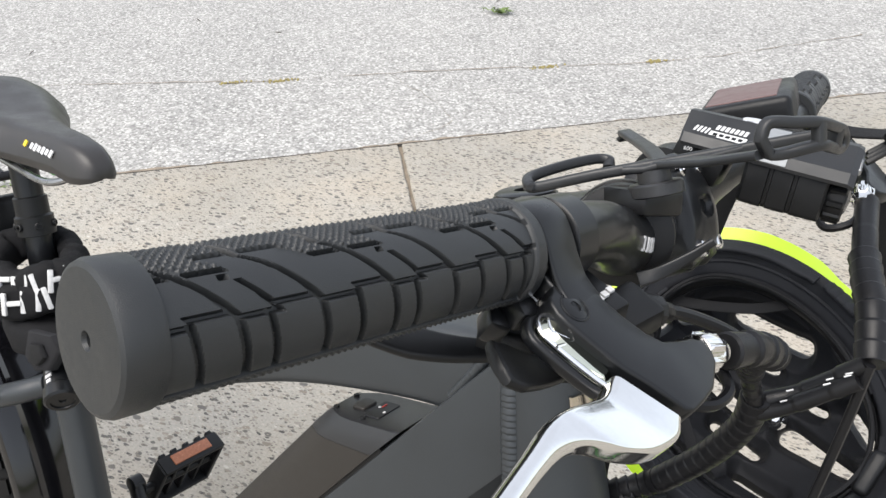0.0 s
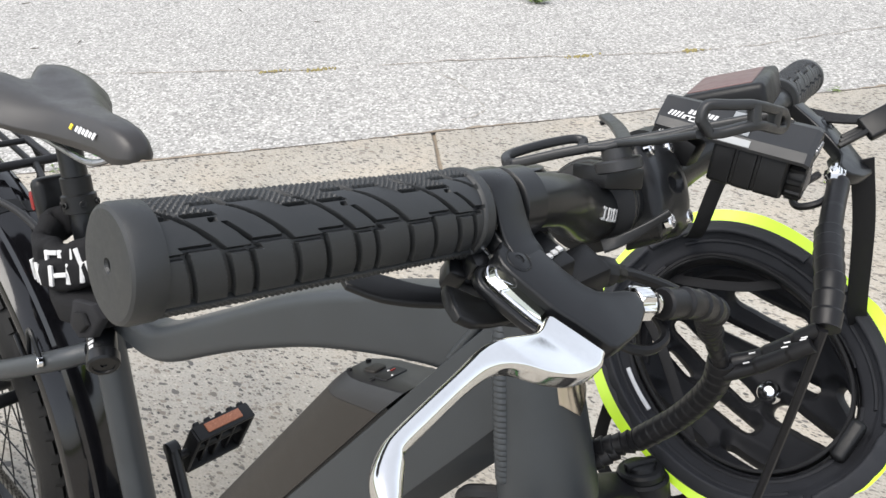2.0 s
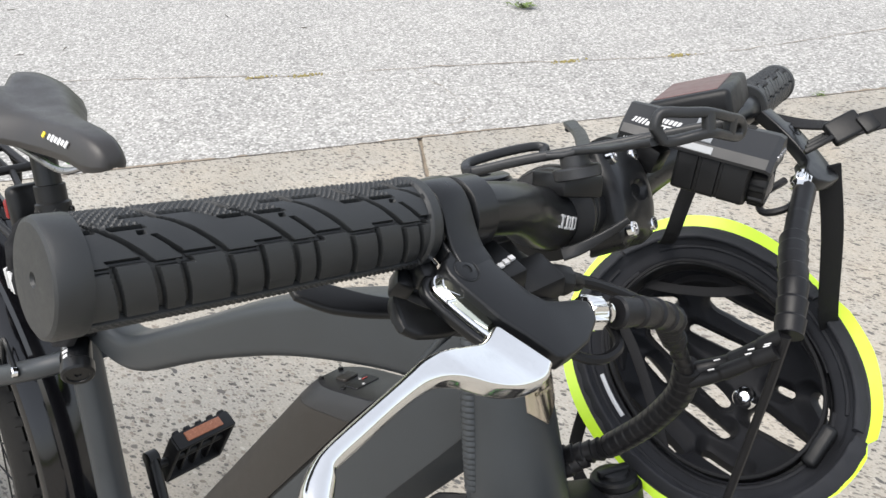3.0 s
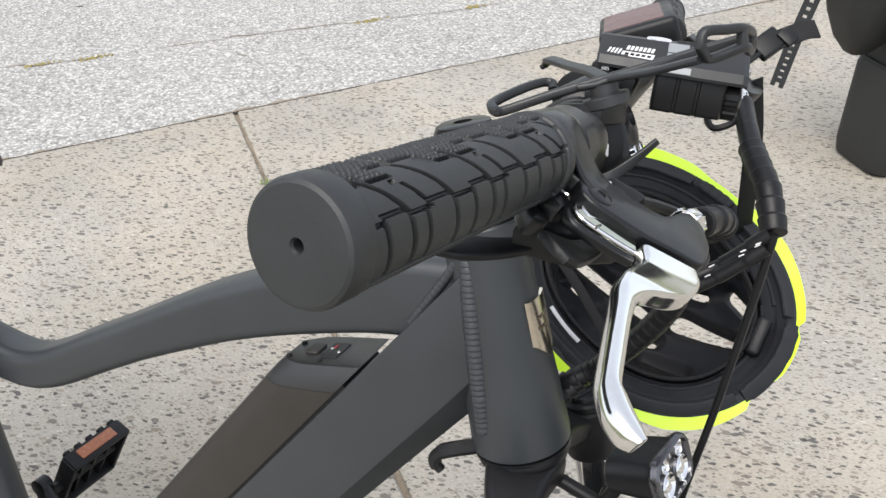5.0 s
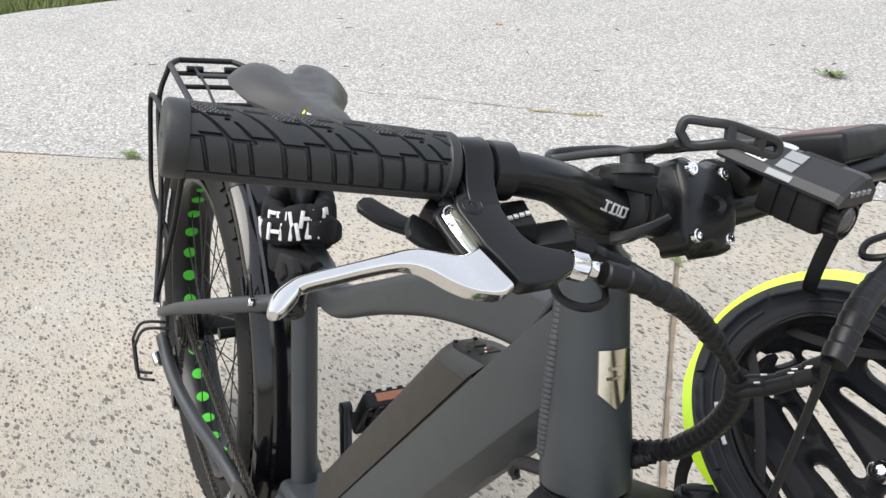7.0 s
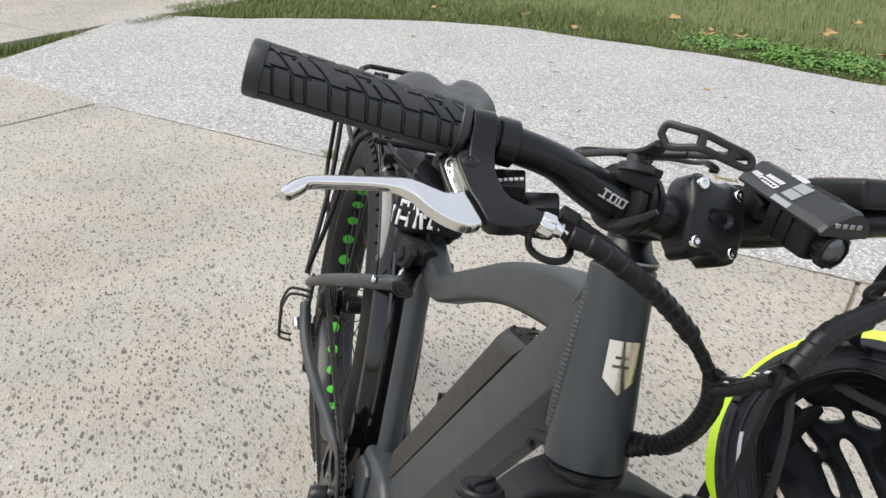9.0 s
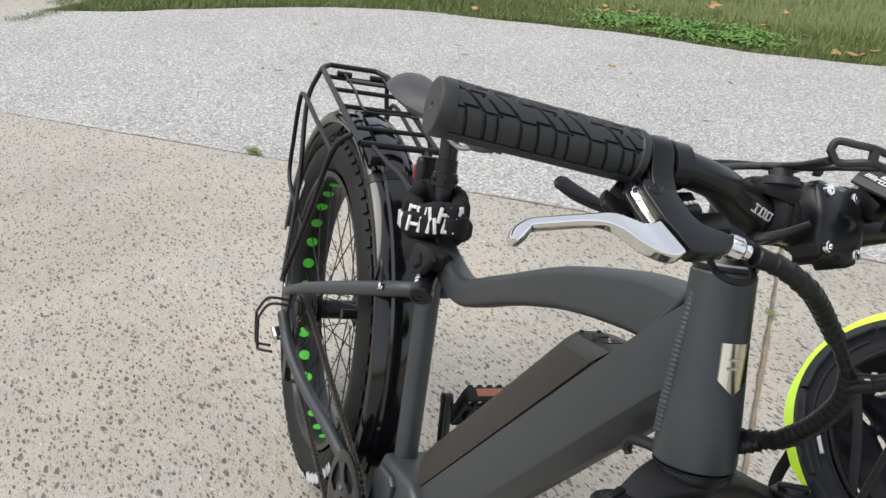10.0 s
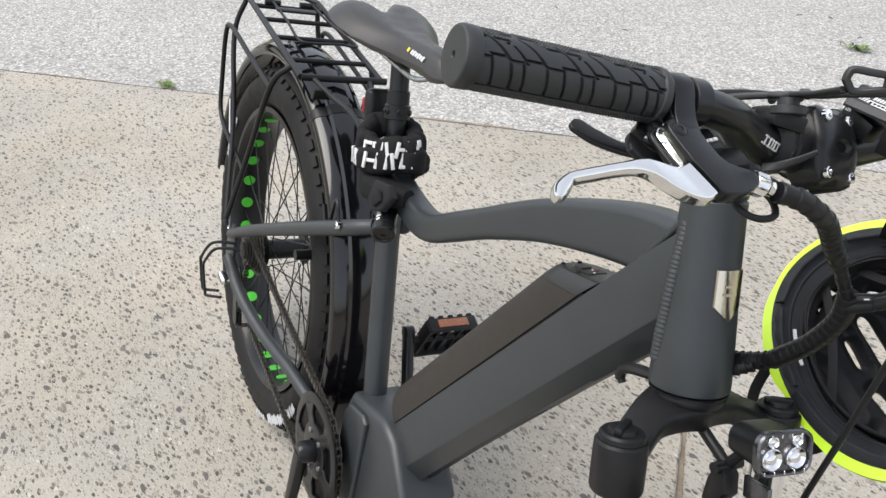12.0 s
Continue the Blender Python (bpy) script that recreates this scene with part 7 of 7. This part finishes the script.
def dome(t, f, inner=0.0):
    """A place on the helmet: t round it, f from 0 at the rim to 1 at the crown; inner: metres inside the shell."""
    a, b, dd = HA - inner, HBW - inner, HD - inner
    g = f * math.pi / 2
    sq = 1 - 0.012 * math.cos(4 * t)
    rim = 0.0014 * math.cos(2 * t) + 0.0043 * math.cos(t) - 0.0147 * math.sin(t) + 0.012 * max(0, math.cos(t)) ** 4
    flare = 1 + 0.045 * math.exp(-(f / 0.10) ** 2) - 0.02
    return HC + hx * (a * math.cos(t) * math.cos(g) ** 0.8 * sq * flare) + hy * (b * math.sin(t) * math.cos(g) ** 0.8 * sq * flare) - HN * (dd * math.sin(g) - rim * (1 - f))


def flat(t, f):
    """The same place laid out flat: metres to the back and across."""
    r = math.cos(f * math.pi / 2) ** 0.8
    return (HA - 0.009) * math.cos(t) * r, (HBW - 0.009) * math.sin(t) * r


# vents: long slots, (start, end, half width at start and end)
VENTS = (((-0.078, -0.022), (0.006, -0.009), 0.0060, 0.0060), ((-0.067, 0.009), (-0.020, 0.035), 0.0046, 0.0050), ((-0.070, 0.040), (-0.017, 0.066), 0.0065, 0.0070), ((-0.008, -0.038), (0.030, -0.026), 0.0062, 0.0055), ((0.033, 0.007), (0.092, 0.025), 0.0095, 0.0032), ((0.050, 0.056), (0.083, 0.048), 0.0056, 0.0040), ((0.040, -0.050), (0.078, -0.034), 0.0045, 0.0035),
         ((-0.030, -0.079), (0.030, -0.068), 0.0040, 0.0040), ((-0.099, -0.044), (-0.096, -0.038), 0.0040, 0.0040), ((-0.096, -0.031), (-0.098, -0.018), 0.0042, 0.0042), ((-0.082, -0.052), (-0.072, -0.047), 0.0040, 0.0036), ((-0.097, -0.004), (-0.092, 0.009), 0.0045, 0.0042), ((-0.060, -0.043), (-0.038, -0.041), 0.0036, 0.0036), ((0.020, 0.036), (0.034, 0.043), 0.0034, 0.0034))


def slot_gap(u, v):
    """How far a place lies outside the nearest slot (inside: below nought)."""
    best = 1.0
    for (u0, v0), (u1, v1), w0, w1 in VENTS:
        du, dv = u1 - u0, v1 - v0
        k = max(0.0, min(1.0, ((u - u0) * du + (v - v0) * dv) / (du * du + dv * dv)))
        best = min(best, math.hypot(u - u0 - du * k, v - v0 - dv * k) - (w0 + (w1 - w0) * k))
    return best


NG = 170


def disc(i, j):
    """Grid place to (t, f)."""
    p, q = 2 * i / NG - 1, 2 * j / NG - 1
    x, y = p * math.sqrt(max(0, 1 - q * q / 2)), q * math.sqrt(max(0, 1 - p * p / 2))
    return math.atan2(y, x), max(0.0, 1 - math.hypot(x, y))


cell = {(i, j): disc(i + 0.5, j + 0.5) for i in range(NG) for j in range(NG)}
solid = {k: slot_gap(*flat(t, f)) > 0 or f < 0.16 for k, (t, f) in cell.items()}
THK = 0.023
# the vents' edges: grid corners on a cut are eased along the cut until it runs smooth
edge_nb = {}
for i in range(NG):
    for j in range(NG):
        for p, q, other in (((i, j), (i + 1, j), (i, j - 1)), ((i, j), (i, j + 1), (i - 1, j))):
            if other in solid and solid[i, j] != solid[other]:
                edge_nb.setdefault(p, []).append(q)
                edge_nb.setdefault(q, []).append(p)
eased = {p: p for p in edge_nb}
for _ in range(8):
    eased = {p: tuple(0.5 * eased[p][k] + 0.5 * sum(eased[q][k] for q in qs) / len(qs) for k in (0, 1)) for p, qs in edge_nb.items()}


def liner_depth(t, f):
    """Thickness of the foam: full on the rim and the ribs, hollowed along the slots."""
    g = slot_gap(*flat(t, f))
    k = min(1.0, max(0.0, (f - 0.10) / 0.12))
    rib = min(1.0, max(0.0, (g + 0.001) / 0.011))
    rib = rib * rib * (3 - 2 * rib)
    e = min(1.0, f / 0.085)  # the rim slopes inwards in two steps
    lip = 0.34 + 0.30 * min(1.0, e / 0.45) + 0.36 * max(0.0, (e - 0.55) / 0.45)
    return THK * lip * (1 - k * (0.16 + 0.50 * (1 - rib)))


def shell_part(name, material, outer, inner, keep, label):
    bm = bmesh.new()
    grid = {}

    def vert(i, j, k):
        if (i, j, k) not in grid:
            t, f = disc(*eased.get((i, j), (i, j)))
            grid[i, j, k] = bm.verts.new(dome(t, f, inner(t, f) if k else outer(t, f)))
        return grid[i, j, k]

    on = lambda c: c in solid and solid[c] and keep(*cell[c])
    for (i, j) in cell:
        if not on((i, j)):
            continue
        bm.faces.new((vert(i, j, 0), vert(i, j + 1, 0), vert(i + 1, j + 1, 0), vert(i + 1, j, 0)))
        bm.faces.new((vert(i, j, 1), vert(i + 1, j, 1), vert(i + 1, j + 1, 1), vert(i, j + 1, 1)))
        for (di, dj), (p, q) in (((-1, 0), ((0, 0), (0, 1))), ((1, 0), ((1, 1), (1, 0))), ((0, -1), ((1, 0), (0, 0))), ((0, 1), ((0, 1), (1, 1)))):
            if not on((i + di, j + dj)):
                a, b = (i + p[0], j + p[1]), (i + q[0], j + q[1])
                bm.faces.new((vert(*a, 1), vert(*b, 1), vert(*b, 0), vert(*a, 0)))
    bmesh.ops.recalc_face_normals(bm, faces=bm.faces)
    return part(name, bm, material, helmet, label, 50)


def yellow_zone(t, f):
    return f < 0.18 + 0.10 * math.cos(2 * t + 0.5) + 0.05 * math.sin(5 * t)


# how far the yellow shell stands out past the black rim, in millimetres, round the rim in degrees
PROUD = ((-180, 6.0), (-165, 4.0), (-150, 3.2), (-132, 3.2), (-120, 6.5), (-100, 7.5), (-86, 6.5), (-78, 2.5), (-62, 4.0), (-45, 8.5), (-28, 8.0), (-13, 5.0), (-9, 0.2), (2, 0.6), (8, 3.2), (26, 3.4), (31, 0.2), (34, 5.0), (50, 6.5), (65, 8.5), (80, 7.5), (88, 3.5), (102, 3.5), (110, 7.0), (130, 9.0), (150, 8.5), (165, 7.0), (180, 6.0))


def proud(t, f):
    """The yellow shell's outer face, broken by the black pads that lap over it."""
    a = math.degrees(t)
    for (a0, p0), (a1, p1) in zip(PROUD, PROUD[1:]):
        if a0 <= a <= a1:
            return -0.001 * (p0 + (p1 - p0) * (a - a0) / (a1 - a0)) * math.cos(min(1.0, f / 0.5) * 0.6)
    return -0.006


shell_part("shell", M_NEON, proud, lambda t, f: 0.0015, yellow_zone, "neon yellow outer shell")
shell_part("shell", M_BLACK, lambda t, f: -0.0020, lambda t, f: 0.0015, lambda t, f: not yellow_zone(t, f), "black outer shell")
shell_part("liner", M_FOAM, lambda t, f: 0.0015, liner_depth, lambda t, f: True, "grey-black foam liner with hollowed ribs")
# rim trim in stepped lengths, headband, pads and straps
for a0, a1, w7, inn, up7 in ((-176, -124, 0.0056, 0.0075, 0.0004), (-121, -80, 0.0046, 0.0085, -0.0008), (-77, -14, 0.0058, 0.0075, 0.0002), (-11, 31, 0.0068, 0.0048, 0.0012), (34, 86, 0.0052, 0.0078, 0.0), (89, 104, 0.0060, 0.0060, 0.0010), (108, 182, 0.0050, 0.0082, 0.0)):
    bm = bmesh.new()
    n7 = 24
    pts = [dome(radians(a0 + (a1 - a0) * k / n7), 0.0, inn) + HN * (up7 + 0.0006 * math.sin(k * 1.1 + a0)) for k in range(n7 + 1)]
    tilt7 = [HN + (p - HC).normalized() * 0.55 for p in pts]
    sweep(bm, pts, 1.0, section=[rounded(w7 * (1 if 1 < k < n7 - 1 else 0.8), 0.0024, 0.0019, 3) for k in range(n7 + 1)], up=sum(tilt7, V(0, 0, 0)) / len(tilt7))
    part("rim_pad", bm, M_FOAM, helmet)
for f7, a0, a1, r7 in ((0.045, -170, -20, 0.0022), (0.085, -178, 40, 0.0020), (0.050, 40, 165, 0.0022), (0.100, 60, 178, 0.0020), (0.16, -160, 150, 0.0024)):
    bm = bmesh.new()
    sweep(bm, [dome(radians(a0 + (a1 - a0) * k / 50), f7, liner_depth(radians(a0), f7) - 0.0006) for k in range(51)], r7, 8, up=HN)
    part("liner_ridge", bm, M_FOAM, helmet)
bm = bmesh.new()
band = [dome(2 * math.pi * k / 80, 0.13, THK + 0.004) + HN * (0.004 + 0.002 * math.sin(5 * k * math.pi / 40)) for k in range(80)]
sweep(bm, band, 1.0, section=rounded(0.0014, 0.0095, 0.0011, 2), up=HN, closed=True)
part("headband", bm, M_BLACK, helmet)
for dz, rr in ((0.0145, 0.0016), (-0.0070, 0.0018)):
    bm = bmesh.new()
    sweep(bm, [p + HN * (dz + 0.0015 * math.sin(k * 0.4)) for k, p in enumerate(band)], rr, 8, up=HN, closed=True)
    part("band_cord", bm, M_STRAP, helmet)
for t0, f0, span, wide in ((137, 0.32, 34, 0.011), (-140, 0.30, 20, 0.010), (180, 0.24, 12, 0.010), (75, 0.28, 14, 0.009), (-85, 0.26, 16, 0.009)):
    bm = bmesh.new()
    pts = [dome(radians(t0 + span * q / 4), f0, THK * 0.80) for q in range(-4, 5)]
    sweep(bm, pts, 1.0, section=[rounded(0.0040 * (1 - 0.6 * abs(q / 4) ** 3), wide * (1 - 0.6 * abs(q / 4) ** 3), 0.0012, 3) for q in range(-4, 5)], up=HN)
    part("pad", bm, M_PAD, helmet)
# size adjuster at the back of the band
bm = bmesh.new()
c = dome(radians(20), 0.05, THK + 0.002) + HN * 0.002
across = (dome(radians(28), 0.05, THK) - dome(radians(12), 0.05, THK)).normalized()
box(bm, c, (0.034, 0.012, 0.018), frame_of(HN, across), 0.004, 3)
part("adjuster", bm, M_BLACK, helmet, "black plastic size adjuster")
for t0, t1, f0, sag in ((-2.6, -1.2, 0.10, 0.008), (2.0, 3.2, 0.14, 0.008)):  # slack retention straps inside
    bm = bmesh.new()
    p0, p1 = dome(t0, f0, THK + 0.004), dome(t1, f0, THK + 0.004)
    sweep(bm, curve_pts([p0, p0.lerp(p1, 0.3).lerp(HC - HN * 0.03, sag * 8), p0.lerp(p1, 0.7).lerp(HC - HN * 0.02, sag * 7), p1], 8), 1.0, section=rounded(0.0045, 0.0010, 0.0008, 2), up=HN)
    part("retention_strap", bm, M_STRAP, helmet)
bm = bmesh.new()
sweep(bm, [dome(radians(a), 0.03, THK - 0.001) + HN * 0.0045 for a in range(-110, -87, 3)], 1.0, section=rounded(0.0018, 0.0010, 0.0006, 2), up=HN)
part("reflective_strip", bm, M_RIM_STRIP, helmet, "pale grey reflective strip")
bm = bmesh.new()
lathe(bm, HC + hx * 0.0125 + hy * 0.0085 - HN * 0.128, HN, [(0, 0.0115), (0.003, 0.0115), (0.007, 0.0095), (0.0095, 0.0055), (0.0102, 0.001)], 24)
part("vent_rivet", bm, M_CHROME, helmet, "shiny round rivet")


def web(pts, w, twist):
    bm = bmesh.new()
    line = curve_pts(pts, 8)
    sweep(bm, line, 1.0, section=rounded(w, 0.0009, 0.0007, 2), up=Vector(twist))
    part("strap", bm, M_STRAP, helmet)


def rim_near(p):
    """The place on the rim nearest to a point."""
    return min((dome(2 * math.pi * k / 120, 0.04, 0.010) for k in range(120)), key=lambda q: (q - p).length)


web([rim_near(V(0.470, 0.190, 0.760)), V(0.462, 0.178, 0.740), V(0.462, 0.162, 0.702), V(0.485, 0.140, 0.690), V(0.535, 0.130, 0.704), rim_near(V(0.570, 0.134, 0.728))], 0.0055, (0.3, -0.5, 0.8))
web([rim_near(COCK @ V(0.423, 0.225, 0.930)), COCK @ V(0.423, 0.225, 0.945), COCK @ V(0.434, 0.215, 0.998), COCK @ V(0.452, 0.212, 1.058)], 0.0060, (0.3, -0.9, 0.2))
web([rim_near(COCK @ V(0.549, 0.275, 0.890)), COCK @ V(0.5475, 0.255, 0.922), COCK @ V(0.542, 0.215, 0.995), COCK @ V(0.533, 0.190, 1.046)], 0.0075, (0.3, -0.9, 0.2))
bm = bmesh.new()
bk = COCK @ V(0.5375, 0.181, 1.0745)
box(bm, bk, (0.022, 0.017, 0.007), pose(0, 0, 0, 30, -25, 40), 0.002, 3)
box(bm, bk + V(0.012, 0.002, 0.005), (0.010, 0.013, 0.005), pose(0, 0, 0, 30, -25, 40), 0.0015, 2)
for dy in (-0.007, 0.0, 0.007):
    box(bm, bk + V(-0.012, dy - 0.008, -0.008), (0.020, 0.0034, 0.004), pose(0, 0, 0, 30, -25, 40), 0.001, 2)
part("buckle", bm, M_BLACK, helmet, "black side-release buckle")
web([bk, bk + V(0.014, 0.004, 0.006), bk + V(0.024, 0.006, 0.010), bk + V(0.031, 0.009, 0.010)], 0.0075, (0.2, -0.6, 1))
web([bk, COCK @ V(0.53, 0.192, 1.072), COCK @ V(0.500, 0.206, 1.064), COCK @ V(0.470, 0.210, 1.062)], 0.006, (0, -0.3, 1))

# ---- dark equipment standing behind, beside the drive ----
eq = thing("equipment_stand", (1.36, 2.12, 0), "dark grey upright plastic equipment stand with a perforated rubber strap", "equipment", Matrix())
bm = bmesh.new()
em = pose(1.352, 2.130, 0.0, 0, 0, 27)


def epart(name, build, material, label=""):
    bm = bmesh.new()
    build(bm)
    bmesh.ops.transform(bm, matrix=em, verts=bm.verts)
    return part(name, bm, material, eq, label)


epart("base", lambda bm: loft(bm, [[V(a, b, z) for a, b in rounded(w, w * 0.78, 0.05, 6)] for z, w in ((0.0, 0.125), (0.012, 0.140), (0.05, 0.146), (0.30, 0.150), (0.318, 0.146), (0.322, 0.132))]), M_GREY)
epart("column", lambda bm: loft(bm, [[V(a - 0.085, b, z) for a, b in rounded(0.050, w, 0.02, 4)] for z, w in ((0.31, 0.104), (0.9, 0.100), (1.25, 0.095))]), M_GREY)
epart("housing", lambda bm: loft(bm, [[V(a - 0.215, b + 0.03, z) for a, b in rounded(w, w * 0.9, w * 0.5, 6)] for z, w in ((0.36, 0.03), (0.40, 0.062), (0.47, 0.092), (0.56, 0.115), (0.75, 0.125), (1.1, 0.125))]), M_GREY)
epart("rod", lambda bm: lathe(bm, (-0.175, -0.085, 0.40), (0, 0, 1), [(0, 0.016), (0.01, 0.024), (0.7, 0.024)], 18), M_BLACK)
epart("latch", lambda bm: box(bm, V(-0.045, -0.110, 0.335), (0.055, 0.03, 0.045), None, 0.008, 3), M_STEEL, "pale metal latch")
epart("edge_trim", lambda bm: sweep(bm, [V(a, b, 0.322) for a, b in rounded(0.143, 0.111, 0.05, 6)], 0.004, 8, closed=True), M_GREY)
em = pose(1.335, 2.12, 0.0, 0, 0, -18)


def strap_build(bm):
    pts = [V(-0.262, -0.16, 0.78), V(-0.288, -0.17, 0.58), V(-0.318, -0.180, 0.40), V(-0.338, -0.185, 0.24)]
    line = curve_pts(pts, 8)
    for k in range(len(line) - 1):
        c, d0 = (line[k] + line[k + 1]) / 2, line[k + 1] - line[k]
        f = frame_of(V(-0.1, -1, 0.1), d0)
        for s in (-1, 1):
            box(bm, c + f.to_3x3() @ V(0, s * 0.0130, 0), (d0.length * 1.05, 0.014, 0.006), f, 0.001, 1)
        box(bm, line[k], (0.014, 0.034, 0.006), f, 0.001, 1)


epart("strap", strap_build, M_RUBBER, "perforated black rubber strap")
